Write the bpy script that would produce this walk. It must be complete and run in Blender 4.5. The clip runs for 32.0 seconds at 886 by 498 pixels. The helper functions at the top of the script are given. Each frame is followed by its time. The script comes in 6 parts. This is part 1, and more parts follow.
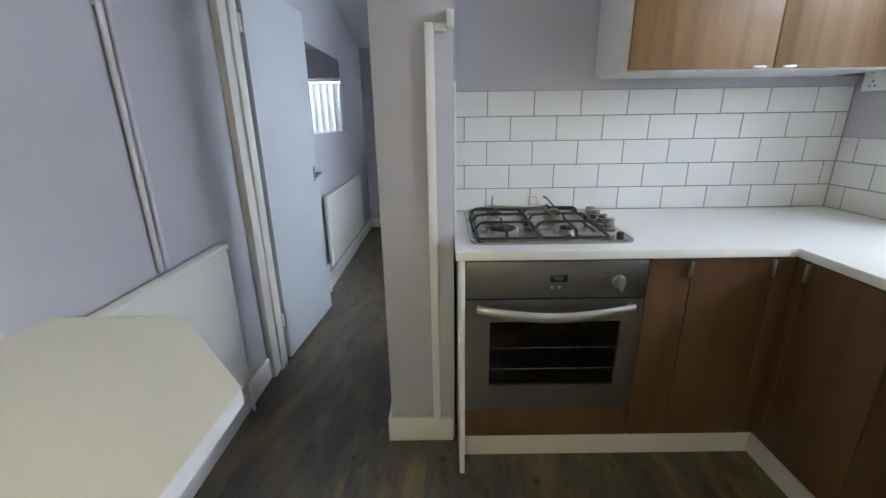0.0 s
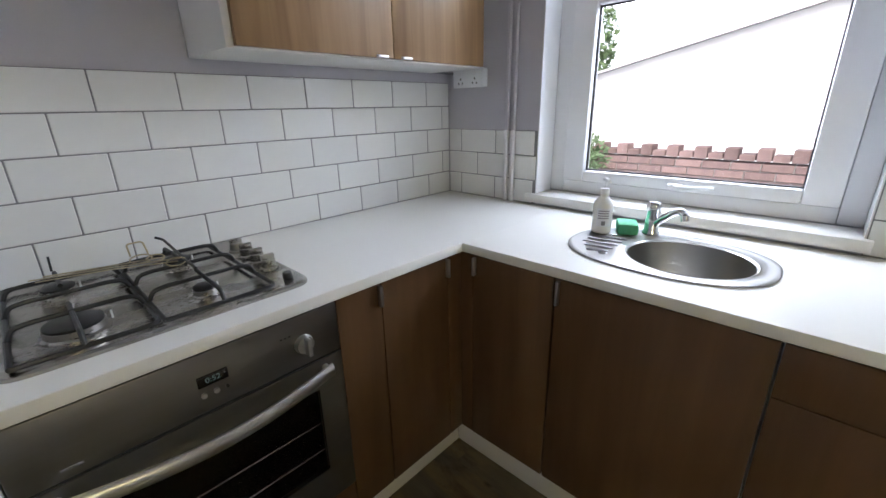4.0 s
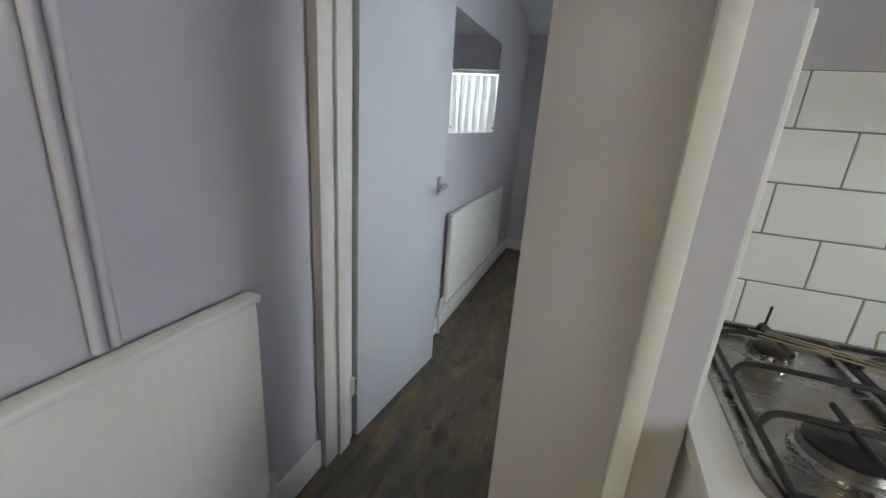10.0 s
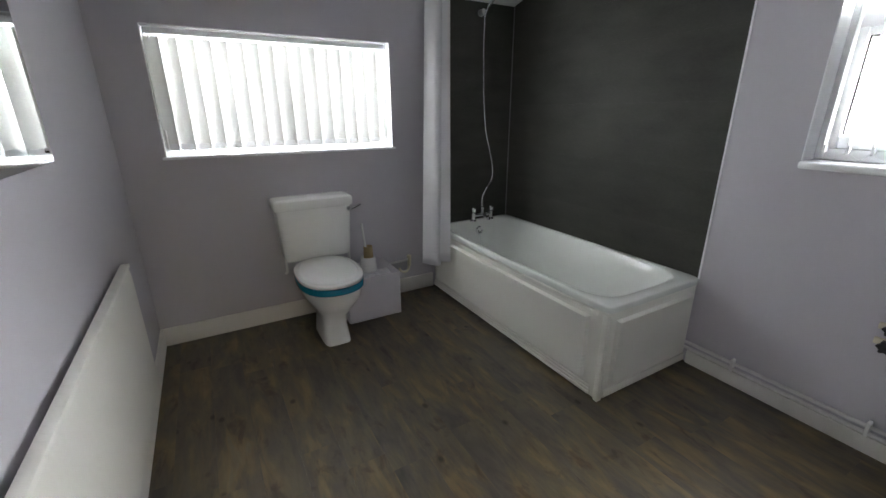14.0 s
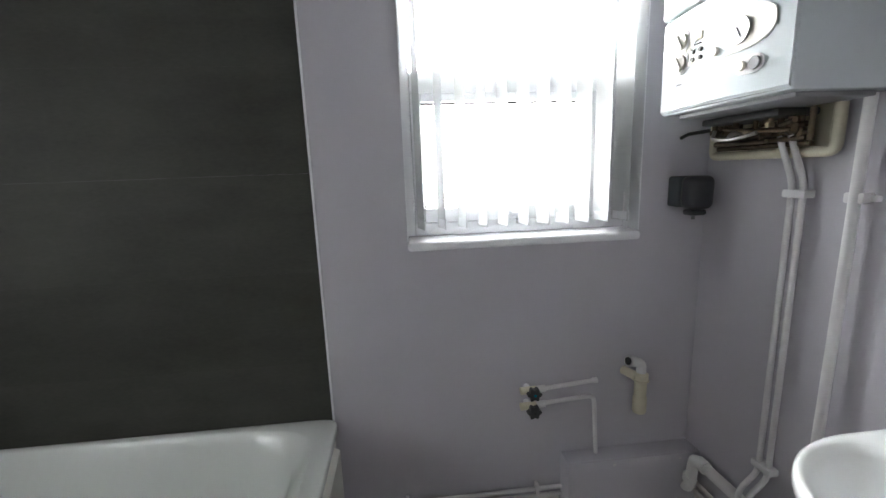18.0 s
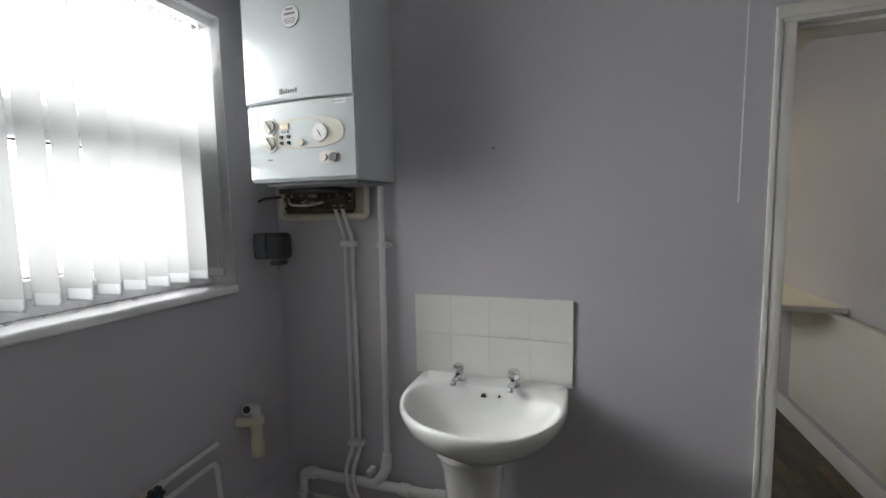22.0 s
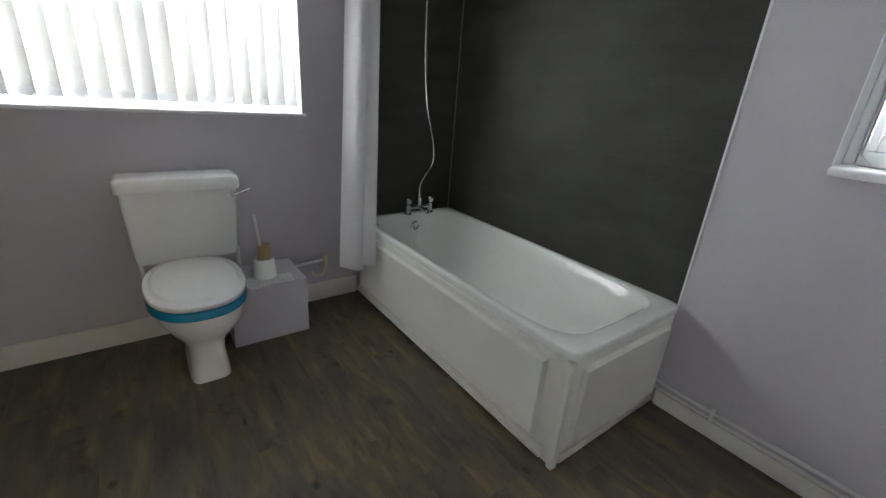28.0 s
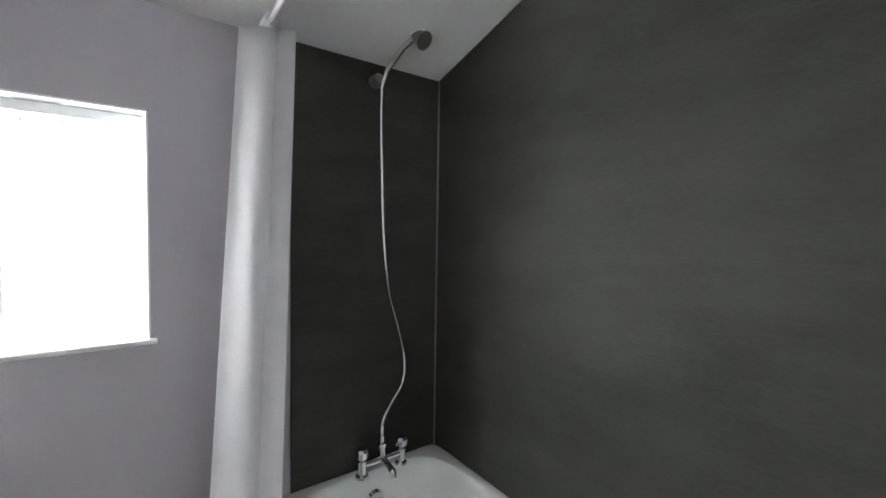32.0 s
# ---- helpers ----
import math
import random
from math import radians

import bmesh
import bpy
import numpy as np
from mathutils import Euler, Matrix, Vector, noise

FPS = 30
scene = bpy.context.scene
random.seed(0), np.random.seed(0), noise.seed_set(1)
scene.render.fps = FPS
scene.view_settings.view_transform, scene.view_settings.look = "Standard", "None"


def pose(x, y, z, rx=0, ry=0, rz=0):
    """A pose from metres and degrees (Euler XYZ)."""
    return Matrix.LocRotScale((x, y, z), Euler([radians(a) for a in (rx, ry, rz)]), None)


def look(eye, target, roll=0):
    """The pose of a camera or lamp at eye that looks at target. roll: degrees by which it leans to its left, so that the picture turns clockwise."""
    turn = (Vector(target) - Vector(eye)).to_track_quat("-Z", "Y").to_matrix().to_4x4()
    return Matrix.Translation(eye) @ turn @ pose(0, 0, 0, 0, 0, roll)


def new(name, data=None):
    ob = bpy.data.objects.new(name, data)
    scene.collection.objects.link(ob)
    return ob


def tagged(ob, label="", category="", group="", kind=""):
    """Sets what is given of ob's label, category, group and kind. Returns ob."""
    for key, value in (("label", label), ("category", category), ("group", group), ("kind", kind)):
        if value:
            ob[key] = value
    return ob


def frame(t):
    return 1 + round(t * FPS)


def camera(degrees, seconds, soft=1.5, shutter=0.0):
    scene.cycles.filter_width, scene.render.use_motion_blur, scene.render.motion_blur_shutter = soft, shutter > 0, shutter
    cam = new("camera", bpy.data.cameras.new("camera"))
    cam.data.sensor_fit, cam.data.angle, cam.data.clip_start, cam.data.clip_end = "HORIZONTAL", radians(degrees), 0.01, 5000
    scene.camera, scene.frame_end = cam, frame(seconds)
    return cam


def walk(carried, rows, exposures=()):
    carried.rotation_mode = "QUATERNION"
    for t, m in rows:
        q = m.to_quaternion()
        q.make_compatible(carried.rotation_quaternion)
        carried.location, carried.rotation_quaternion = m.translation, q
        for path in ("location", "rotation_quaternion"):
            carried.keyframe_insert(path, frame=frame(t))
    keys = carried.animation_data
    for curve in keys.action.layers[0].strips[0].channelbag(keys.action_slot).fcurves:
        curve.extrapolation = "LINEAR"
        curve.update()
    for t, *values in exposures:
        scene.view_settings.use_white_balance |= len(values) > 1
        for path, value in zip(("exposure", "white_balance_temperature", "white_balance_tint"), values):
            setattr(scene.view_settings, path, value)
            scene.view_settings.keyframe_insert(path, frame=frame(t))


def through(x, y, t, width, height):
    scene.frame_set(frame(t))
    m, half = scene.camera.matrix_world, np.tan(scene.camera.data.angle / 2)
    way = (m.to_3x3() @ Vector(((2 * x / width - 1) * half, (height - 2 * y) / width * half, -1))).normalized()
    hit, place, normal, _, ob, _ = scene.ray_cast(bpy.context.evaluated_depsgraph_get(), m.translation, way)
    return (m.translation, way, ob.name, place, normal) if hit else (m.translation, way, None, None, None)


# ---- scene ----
cam = camera(94.3, 32.0)
EXPOSURES = [
    (0.0, 1.06, 5750, 12), (1.0, 1.22, 5850, 12), (2.0, 1.2, 6000, 12), (3.0, 0.88, 5900, 14), (4.0, 0.78, 5850, 15),
    (7.0, 0.66, 6050, 16), (8.0, 0.75, 6000, 14), (9.0, 0.64, 6050, 12), (10.0, 0.85, 6250, 11), (11.0, 0.95, 6400, 11),
    (12.0, 1.0, 6500, 11), (13.0, 1.1, 6750, 12), (14.0, 1.35, 6750, 12), (17.0, 1.5, 6750, 12), (18.0, 1.1, 6750, 12),
    (19.0, 0.3, 6700, 12), (20.0, -0.12, 6750, 12), (21.0, -0.2, 6850, 12), (22.0, 0.12, 6950, 12), (23.0, 0.3, 6900, 12),
    (24.0, 0.3, 6700, 11), (25.0, 0.6, 6650, 11), (26.0, 0.78, 6700, 11), (29.0, 1.65, 6750, 11), (30.0, 1.68, 6700, 11),
    (31.0, 1.8, 6750, 12), (32.0, 2.15, 6750, 12),
]
PATH = [
    (0, (0.337, 0.183, 1.315), (0.331, 2.089, 0.710), -0.84),
    (0.5, (0.360, 0.331, 1.268), (0.726, 2.181, 0.603), -0.75),
    (1, (0.428, 0.514, 1.273), (0.931, 2.310, 0.550), -0.65),
    (1.5, (0.460, 0.624, 1.297), (0.976, 2.415, 0.572), -0.41),
    (2, (0.489, 0.727, 1.323), (1.036, 2.525, 0.640), -0.55),
    (2.5, (0.528, 0.786, 1.325), (1.230, 2.536, 0.658), -0.31),
    (3, (0.565, 0.807, 1.305), (1.521, 2.437, 0.651), -0.47),
    (3.5, (0.566, 0.744, 1.317), (1.752, 2.221, 0.675), -0.82),
    (4, (0.531, 0.621, 1.312), (1.899, 1.928, 0.663), -1.18),
    (4.5, (0.484, 0.518, 1.298), (2.006, 1.642, 0.649), -1.26),
    (6.5, (0.452, 0.369, 1.246), (2.103, 1.167, 0.449), -0.42),
    (7, (0.463, 0.373, 1.252), (2.108, 1.186, 0.458), -0.69),
    (7.5, (0.525, 0.444, 1.253), (2.146, 1.319, 0.474), -0.62),
    (8, (0.581, 0.588, 1.276), (2.074, 1.731, 0.595), -0.30),
    (8.5, (0.592, 0.690, 1.275), (1.740, 2.194, 0.628), 0.60),
    (9, (0.549, 0.776, 1.270), (0.995, 2.622, 0.642), 2.34),
    (9.5, (0.390, 0.897, 1.293), (0.184, 2.786, 0.669), 3.90),
    (10, (0.192, 1.053, 1.292), (-0.443, 2.851, 0.687), 4.12),
    (10.5, (0.041, 1.292, 1.346), (-0.766, 3.030, 0.773), 3.25),
    (11, (-0.122, 1.506, 1.334), (-0.917, 3.252, 0.771), 3.53),
    (11.5, (-0.300, 1.740, 1.355), (-0.892, 3.567, 0.798), 2.74),
    (12, (-0.288, 1.951, 1.358), (-0.587, 3.843, 0.783), 1.65),
    (12.5, (-0.279, 2.174, 1.389), (-0.252, 4.092, 0.823), 0.84),
    (13, (-0.278, 2.329, 1.370), (0.065, 4.206, 0.769), 0.71),
    (13.5, (-0.247, 2.494, 1.377), (0.409, 4.281, 0.765), 0.45),
    (14, (-0.204, 2.563, 1.352), (0.735, 4.212, 0.718), -0.24),
    (14.5, (-0.162, 2.559, 1.351), (0.936, 4.102, 0.707), -0.67),
    (16.5, (0.053, 2.920, 1.317), (1.601, 4.035, 0.717), -0.47),
    (17, (0.213, 3.142, 1.346), (1.932, 3.988, 0.771), -1.18),
    (17.5, (0.366, 3.295, 1.332), (2.264, 3.677, 0.831), -1.38),
    (18, (0.578, 3.368, 1.386), (2.533, 3.170, 1.015), -2.07),
    (18.5, (0.715, 3.400, 1.402), (2.542, 2.626, 1.149), -1.34),
    (19, (0.850, 3.500, 1.446), (2.315, 2.155, 1.231), -2.03),
    (19.5, (0.838, 3.573, 1.438), (2.077, 2.011, 1.281), -1.99),
    (20, (0.784, 3.671, 1.450), (1.927, 2.031, 1.402), -1.99),
    (20.5, (0.775, 3.737, 1.479), (1.804, 2.022, 1.476), -2.16),
    (21, (0.754, 3.742, 1.462), (1.715, 1.989, 1.511), -2.10),
    (21.5, (0.736, 3.739, 1.469), (1.566, 1.920, 1.449), -1.73),
    (22, (0.700, 3.742, 1.412), (1.347, 1.858, 1.235), -1.03),
    (22.5, (0.674, 3.698, 1.350), (1.162, 1.791, 0.997), -0.34),
    (23, (0.607, 3.537, 1.336), (1.178, 1.673, 0.890), -0.26),
    (23.5, (0.539, 3.371, 1.312), (1.380, 1.619, 0.838), -0.31),
    (24, (0.478, 3.231, 1.304), (1.679, 1.702, 0.838), 0.30),
    (24.5, (0.452, 3.144, 1.285), (2.115, 2.124, 0.847), 1.23),
    (25, (0.453, 3.152, 1.304), (2.379, 2.786, 0.911), 2.33),
    (25.5, (0.369, 3.161, 1.327), (2.294, 3.531, 0.929), 2.87),
    (26, (0.277, 3.126, 1.322), (1.988, 4.075, 0.904), 4.24),
    (26.5, (0.238, 3.059, 1.307), (1.668, 4.376, 0.839), 4.98),
    (28.5, (0.211, 3.011, 1.261), (1.345, 4.472, 0.500), 5.01),
    (29, (0.306, 3.027, 1.250), (1.529, 4.381, 0.431), 4.30),
    (29.5, (0.448, 3.162, 1.294), (1.751, 4.444, 0.483), 3.92),
    (30, (0.558, 3.325, 1.323), (1.910, 4.617, 0.612), 3.22),
    (30.5, (0.693, 3.544, 1.355), (2.068, 4.882, 0.791), 3.29),
    (31, (0.800, 3.633, 1.347), (2.086, 5.109, 0.937), 1.18),
    (31.5, (0.880, 3.762, 1.418), (2.097, 5.323, 1.131), 1.25),
    (32, (0.948, 3.844, 1.448), (2.125, 5.459, 1.362), 0.88),
]
walk(cam, [(t, look(eye, target, roll)) for t, eye, target, roll in PATH], EXPOSURES)

# ---- world and light ----
world = bpy.data.worlds.new("world")
scene.world = world
world.use_nodes = True
wn, wl = world.node_tree.nodes, world.node_tree.links
sky = wn.new("ShaderNodeTexSky")
sky.sky_type, sky.sun_disc = "NISHITA", False
sky.sun_elevation, sky.sun_rotation = radians(44), radians(-110)
sky.air_density, sky.dust_density, sky.ozone_density = 1.0, 6.0, 1.0
wl.new(sky.outputs["Color"], wn["Background"].inputs["Color"])
wn["Background"].inputs["Strength"].default_value = 0.15

SUN = bpy.data.lights.new("sun", "SUN")
SUN.energy, SUN.angle, SUN.color = 2.4, radians(12), (1.0, 0.97, 0.92)
new("sun", SUN).matrix_world = pose(-4, 0, 8, 46, 0, -70)


def daylight(name, m, w, h, watts, tint=(0.93, 0.98, 1.0), spread=180):
    """The sky's light in a window's opening."""
    lamp = bpy.data.lights.new(name, "AREA")
    lamp.shape, lamp.size, lamp.size_y, lamp.energy, lamp.color = "RECTANGLE", w, h, watts, tint
    lamp.spread = radians(spread)
    ob = new(name, lamp)
    ob.matrix_world = m
    return ob


daylight("daylight_far_window", look((0.29, 5.56, 1.46), (0.29, 4.2, 0.62)), 1.30, 0.62, 23)
daylight("daylight_side_window", look((2.19, 2.931, 1.70), (0.0, 2.931, 0.95)), 0.76, 0.95, 19)
daylight("daylight_side_sky", look((3.45, 3.20, 2.65), (2.0, 2.93, 1.35)), 2.1, 2.2, 125)
daylight("daylight_kitchen_window", look((2.62, 1.04, 1.95), (1.2, 1.1, 0.9)), 1.0, 0.45, 13, (0.90, 0.96, 1.0))
daylight("daylight_back_door", look((2.40, -0.42, 1.45), (1.5, -0.42, 0.0)), 0.62, 1.0, 13, (0.88, 0.95, 1.0), spread=62)
bulb = bpy.data.lights.new("ceiling_bulb", "POINT")
bulb.energy, bulb.shadow_soft_size, bulb.color = 21, 0.08, (0.97, 0.82, 0.38)
new("ceiling_bulb", bulb).location = (-0.2, -1.1, 2.16)

# ---- materials ----


def mat(name, color, rough=0.5, metal=0.0, vary=0.08, scale=6.0, fine=120.0, bump=0.02, rand=0.0, spec=0.5, stretch=(1, 1, 1), coat=0.0):
    """A node material: base colour with broad and fine variation, a fine relief, and a change from piece to piece."""
    m = bpy.data.materials.new(name)
    m.use_nodes = True
    n, l = m.node_tree.nodes, m.node_tree.links
    b = n["Principled BSDF"]
    b.inputs["Roughness"].default_value, b.inputs["Metallic"].default_value = rough, metal
    b.inputs["Specular IOR Level"].default_value = spec
    b.inputs["Coat Weight"].default_value = coat
    co = n.new("ShaderNodeTexCoord")
    mp = n.new("ShaderNodeMapping")
    mp.inputs["Scale"].default_value = stretch
    l.new(co.outputs["Object"], mp.inputs["Vector"])
    big, small = n.new("ShaderNodeTexNoise"), n.new("ShaderNodeTexNoise")
    big.inputs["Scale"].default_value, big.inputs["Detail"].default_value = scale, 4
    small.inputs["Scale"].default_value, small.inputs["Detail"].default_value = fine, 3
    for t in (big, small):
        l.new(mp.outputs["Vector"], t.inputs["Vector"])
    mixed = n.new("ShaderNodeMath")
    mixed.operation = "MULTIPLY_ADD"
    l.new(big.outputs["Fac"], mixed.inputs[0])
    mixed.inputs[1].default_value = 0.7
    half = n.new("ShaderNodeMath")
    half.operation = "MULTIPLY"
    half.inputs[1].default_value = 0.3
    l.new(small.outputs["Fac"], half.inputs[0])
    l.new(half.outputs[0], mixed.inputs[2])
    ramp = n.new("ShaderNodeValToRGB")
    ramp.color_ramp.elements[0].position, ramp.color_ramp.elements[1].position = 0.3, 0.7
    ramp.color_ramp.elements[0].color = (*[c * (1 - vary) for c in color], 1)
    ramp.color_ramp.elements[1].color = (*[min(1, c * (1 + vary)) for c in color], 1)
    l.new(mixed.outputs[0], ramp.inputs["Fac"])
    out = ramp.outputs["Color"]
    if rand:
        info, rng, mul = n.new("ShaderNodeObjectInfo"), n.new("ShaderNodeMapRange"), n.new("ShaderNodeVectorMath")
        rng.inputs["To Min"].default_value, rng.inputs["To Max"].default_value = 1 - rand, 1 + rand
        mul.operation = "SCALE"
        l.new(info.outputs["Random"], rng.inputs["Value"])
        l.new(out, mul.inputs[0])
        l.new(rng.outputs["Result"], mul.inputs["Scale"])
        out = mul.outputs["Vector"]
    l.new(out, b.inputs["Base Color"])
    rr = n.new("ShaderNodeMapRange")
    rr.inputs["To Min"].default_value, rr.inputs["To Max"].default_value = max(0.02, rough * 0.8), min(1, rough * 1.2)
    l.new(mixed.outputs[0], rr.inputs["Value"])
    l.new(rr.outputs["Result"], b.inputs["Roughness"])
    if bump:
        bp = n.new("ShaderNodeBump")
        bp.inputs["Strength"].default_value, bp.inputs["Distance"].default_value = min(1, bump * 10), 0.002
        l.new(mixed.outputs[0], bp.inputs["Height"])
        l.new(bp.outputs["Normal"], b.inputs["Normal"])
    return m


def wood_mat(name, dark, light, rough, grain=(60, 60, 3), rand=0.12, spec=0.4):
    """Wood grain along the axis with the least scale."""
    m = mat(name, light, rough, vary=0.0, bump=0.0, rand=rand, spec=spec)
    n, l = m.node_tree.nodes, m.node_tree.links
    co, mp, no, info, add = n.new("ShaderNodeTexCoord"), n.new("ShaderNodeMapping"), n.new("ShaderNodeTexNoise"), n.new("ShaderNodeObjectInfo"), n.new("ShaderNodeVectorMath")
    mp.inputs["Scale"].default_value = grain
    no.inputs["Scale"].default_value, no.inputs["Detail"].default_value, no.inputs["Distortion"].default_value = 1.0, 6, 0.6
    add.operation = "ADD"
    l.new(co.outputs["Object"], mp.inputs["Vector"])
    l.new(mp.outputs["Vector"], add.inputs[0])
    off = n.new("ShaderNodeMath")
    off.operation = "MULTIPLY"
    off.inputs[1].default_value = 60.0
    l.new(info.outputs["Random"], off.inputs[0])
    l.new(off.outputs[0], add.inputs[1])
    l.new(add.outputs["Vector"], no.inputs["Vector"])
    ramp = next(x for x in n if x.bl_idname == "ShaderNodeValToRGB")
    ramp.color_ramp.elements[0].color, ramp.color_ramp.elements[1].color = (*dark, 1), (*light, 1)
    ramp.color_ramp.elements[0].position, ramp.color_ramp.elements[1].position = 0.32, 0.68
    l.new(no.outputs["Fac"], ramp.inputs["Fac"])
    bp = n.new("ShaderNodeBump")
    bp.inputs["Strength"].default_value, bp.inputs["Distance"].default_value = 0.12, 0.001
    l.new(no.outputs["Fac"], bp.inputs["Height"])
    l.new(bp.outputs["Normal"], n["Principled BSDF"].inputs["Normal"])
    return m


def glass_mat(name, rough=0.0, tint=(1, 1, 1)):
    m = bpy.data.materials.new(name)
    m.use_nodes = True
    b = m.node_tree.nodes["Principled BSDF"]
    b.inputs["Base Color"].default_value = (*tint, 1)
    b.inputs["Transmission Weight"].default_value, b.inputs["Roughness"].default_value, b.inputs["IOR"].default_value = 1.0, rough, 1.1
    return m


def frosted_mat(name):
    """Patterned obscure glass: sharp leaves on a rough ground."""
    m = glass_mat(name, 0.4, (0.95, 0.97, 0.98))
    n, l = m.node_tree.nodes, m.node_tree.links
    vo, co, rr = n.new("ShaderNodeTexVoronoi"), n.new("ShaderNodeTexCoord"), n.new("ShaderNodeMapRange")
    vo.feature = "F1"
    vo.inputs["Scale"].default_value = 9
    no, mx = n.new("ShaderNodeTexNoise"), n.new("ShaderNodeMixRGB")
    no.inputs["Scale"].default_value = 9
    mx.inputs["Fac"].default_value = 0.25
    l.new(co.outputs["Object"], mx.inputs[1])
    l.new(co.outputs["Object"], no.inputs["Vector"])
    l.new(no.outputs["Color"], mx.inputs[2])
    l.new(mx.outputs["Color"], vo.inputs["Vector"])
    rr.inputs["From Max"].default_value = 0.5
    rr.inputs["To Min"].default_value, rr.inputs["To Max"].default_value = 0.28, 0.55
    l.new(vo.outputs["Distance"], rr.inputs["Value"])
    l.new(rr.outputs["Result"], n["Principled BSDF"].inputs["Roughness"])
    cloud, tint = n.new("ShaderNodeTexNoise"), n.new("ShaderNodeValToRGB")
    cloud.inputs["Scale"].default_value, cloud.inputs["Detail"].default_value, cloud.inputs["Distortion"].default_value = 3.6, 8, 0.8
    tint.color_ramp.elements[0].position, tint.color_ramp.elements[1].position = 0.34, 0.62
    tint.color_ramp.elements[0].color, tint.color_ramp.elements[1].color = (0.24, 0.27, 0.30, 1), (0.50, 0.54, 0.57, 1)
    l.new(co.outputs["Object"], cloud.inputs["Vector"])
    l.new(cloud.outputs["Fac"], tint.inputs["Fac"])
    l.new(tint.outputs["Color"], n["Principled BSDF"].inputs["Base Color"])
    bp = n.new("ShaderNodeBump")
    bp.inputs["Strength"].default_value, bp.inputs["Distance"].default_value = 0.35, 0.004
    l.new(vo.outputs["Distance"], bp.inputs["Height"])
    l.new(bp.outputs["Normal"], n["Principled BSDF"].inputs["Normal"])
    return m


def glow_mat(name, color, strength):
    m = bpy.data.materials.new(name)
    m.use_nodes = True
    b = m.node_tree.nodes["Principled BSDF"]
    b.inputs["Base Color"].default_value = (0.01, 0.01, 0.01, 1)
    b.inputs["Emission Color"].default_value, b.inputs["Emission Strength"].default_value = (*color, 1), strength
    return m


def cloth_mat(name, color, through=0.5):
    m = mat(name, color, 0.75, vary=0.03, scale=3, fine=500, bump=0.02, spec=0.15)
    n, l = m.node_tree.nodes, m.node_tree.links
    tr, mx = n.new("ShaderNodeBsdfTranslucent"), n.new("ShaderNodeMixShader")
    tr.inputs["Color"].default_value = (*color, 1)
    mx.inputs["Fac"].default_value = through
    l.new(n["Principled BSDF"].outputs[0], mx.inputs[1])
    l.new(tr.outputs[0], mx.inputs[2])
    l.new(mx.outputs[0], n["Material Output"].inputs["Surface"])
    return m


WALL = mat("lilac_wall_paint", (0.52, 0.505, 0.545), 0.6, vary=0.035, scale=1.6, fine=260, bump=0.05, spec=0.3)
CEIL = mat("ceiling_paint", (0.78, 0.78, 0.79), 0.75, vary=0.03, scale=2, fine=200, bump=0.05, spec=0.2)
# White gloss whose cream tint stands for the kitchen's warm light.
WARMGLOSS = mat("warm_lit_white_gloss", (0.62, 0.60, 0.56), 0.32, vary=0.04, scale=4, fine=80, bump=0.02)
GLOSS = mat("white_gloss_paint", (0.78, 0.77, 0.74), 0.3, vary=0.03, scale=5, fine=90, bump=0.015)
# White leaf paint, darkened in place of weaker light from the side window.
DOORW = mat("white_door_paint_dimmed", (0.46, 0.48, 0.505), 0.5, vary=0.02, scale=2.5, fine=150, bump=0.02)
UPVC = mat("white_upvc", (0.86, 0.87, 0.89), 0.25, vary=0.015, scale=4, fine=60, bump=0.0)
TILE = mat("white_glazed_tile", (0.78, 0.78, 0.76), 0.12, vary=0.02, scale=9, fine=60, bump=0.012, rand=0.03, coat=0.3)
GROUT = mat("grey_grout", (0.21, 0.21, 0.215), 0.9, vary=0.15, scale=20, fine=200, bump=0.08)
WGROUT = mat("white_grout", (0.72, 0.72, 0.70), 0.9, vary=0.08, scale=20, fine=200, bump=0.08)
WORKTOP = mat("white_worktop_laminate", (0.80, 0.79, 0.75), 0.3, vary=0.015, scale=5, fine=300, bump=0.01)
BARTOP = mat("cream_worktop_laminate", (0.74, 0.71, 0.61), 0.45, vary=0.02, scale=4, fine=300, bump=0.01)
CARCASS = mat("white_cabinet_board", (0.78, 0.77, 0.74), 0.4, vary=0.02, scale=5, fine=200, bump=0.01)
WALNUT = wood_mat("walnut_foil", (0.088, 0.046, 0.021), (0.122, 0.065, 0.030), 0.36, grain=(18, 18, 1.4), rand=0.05)


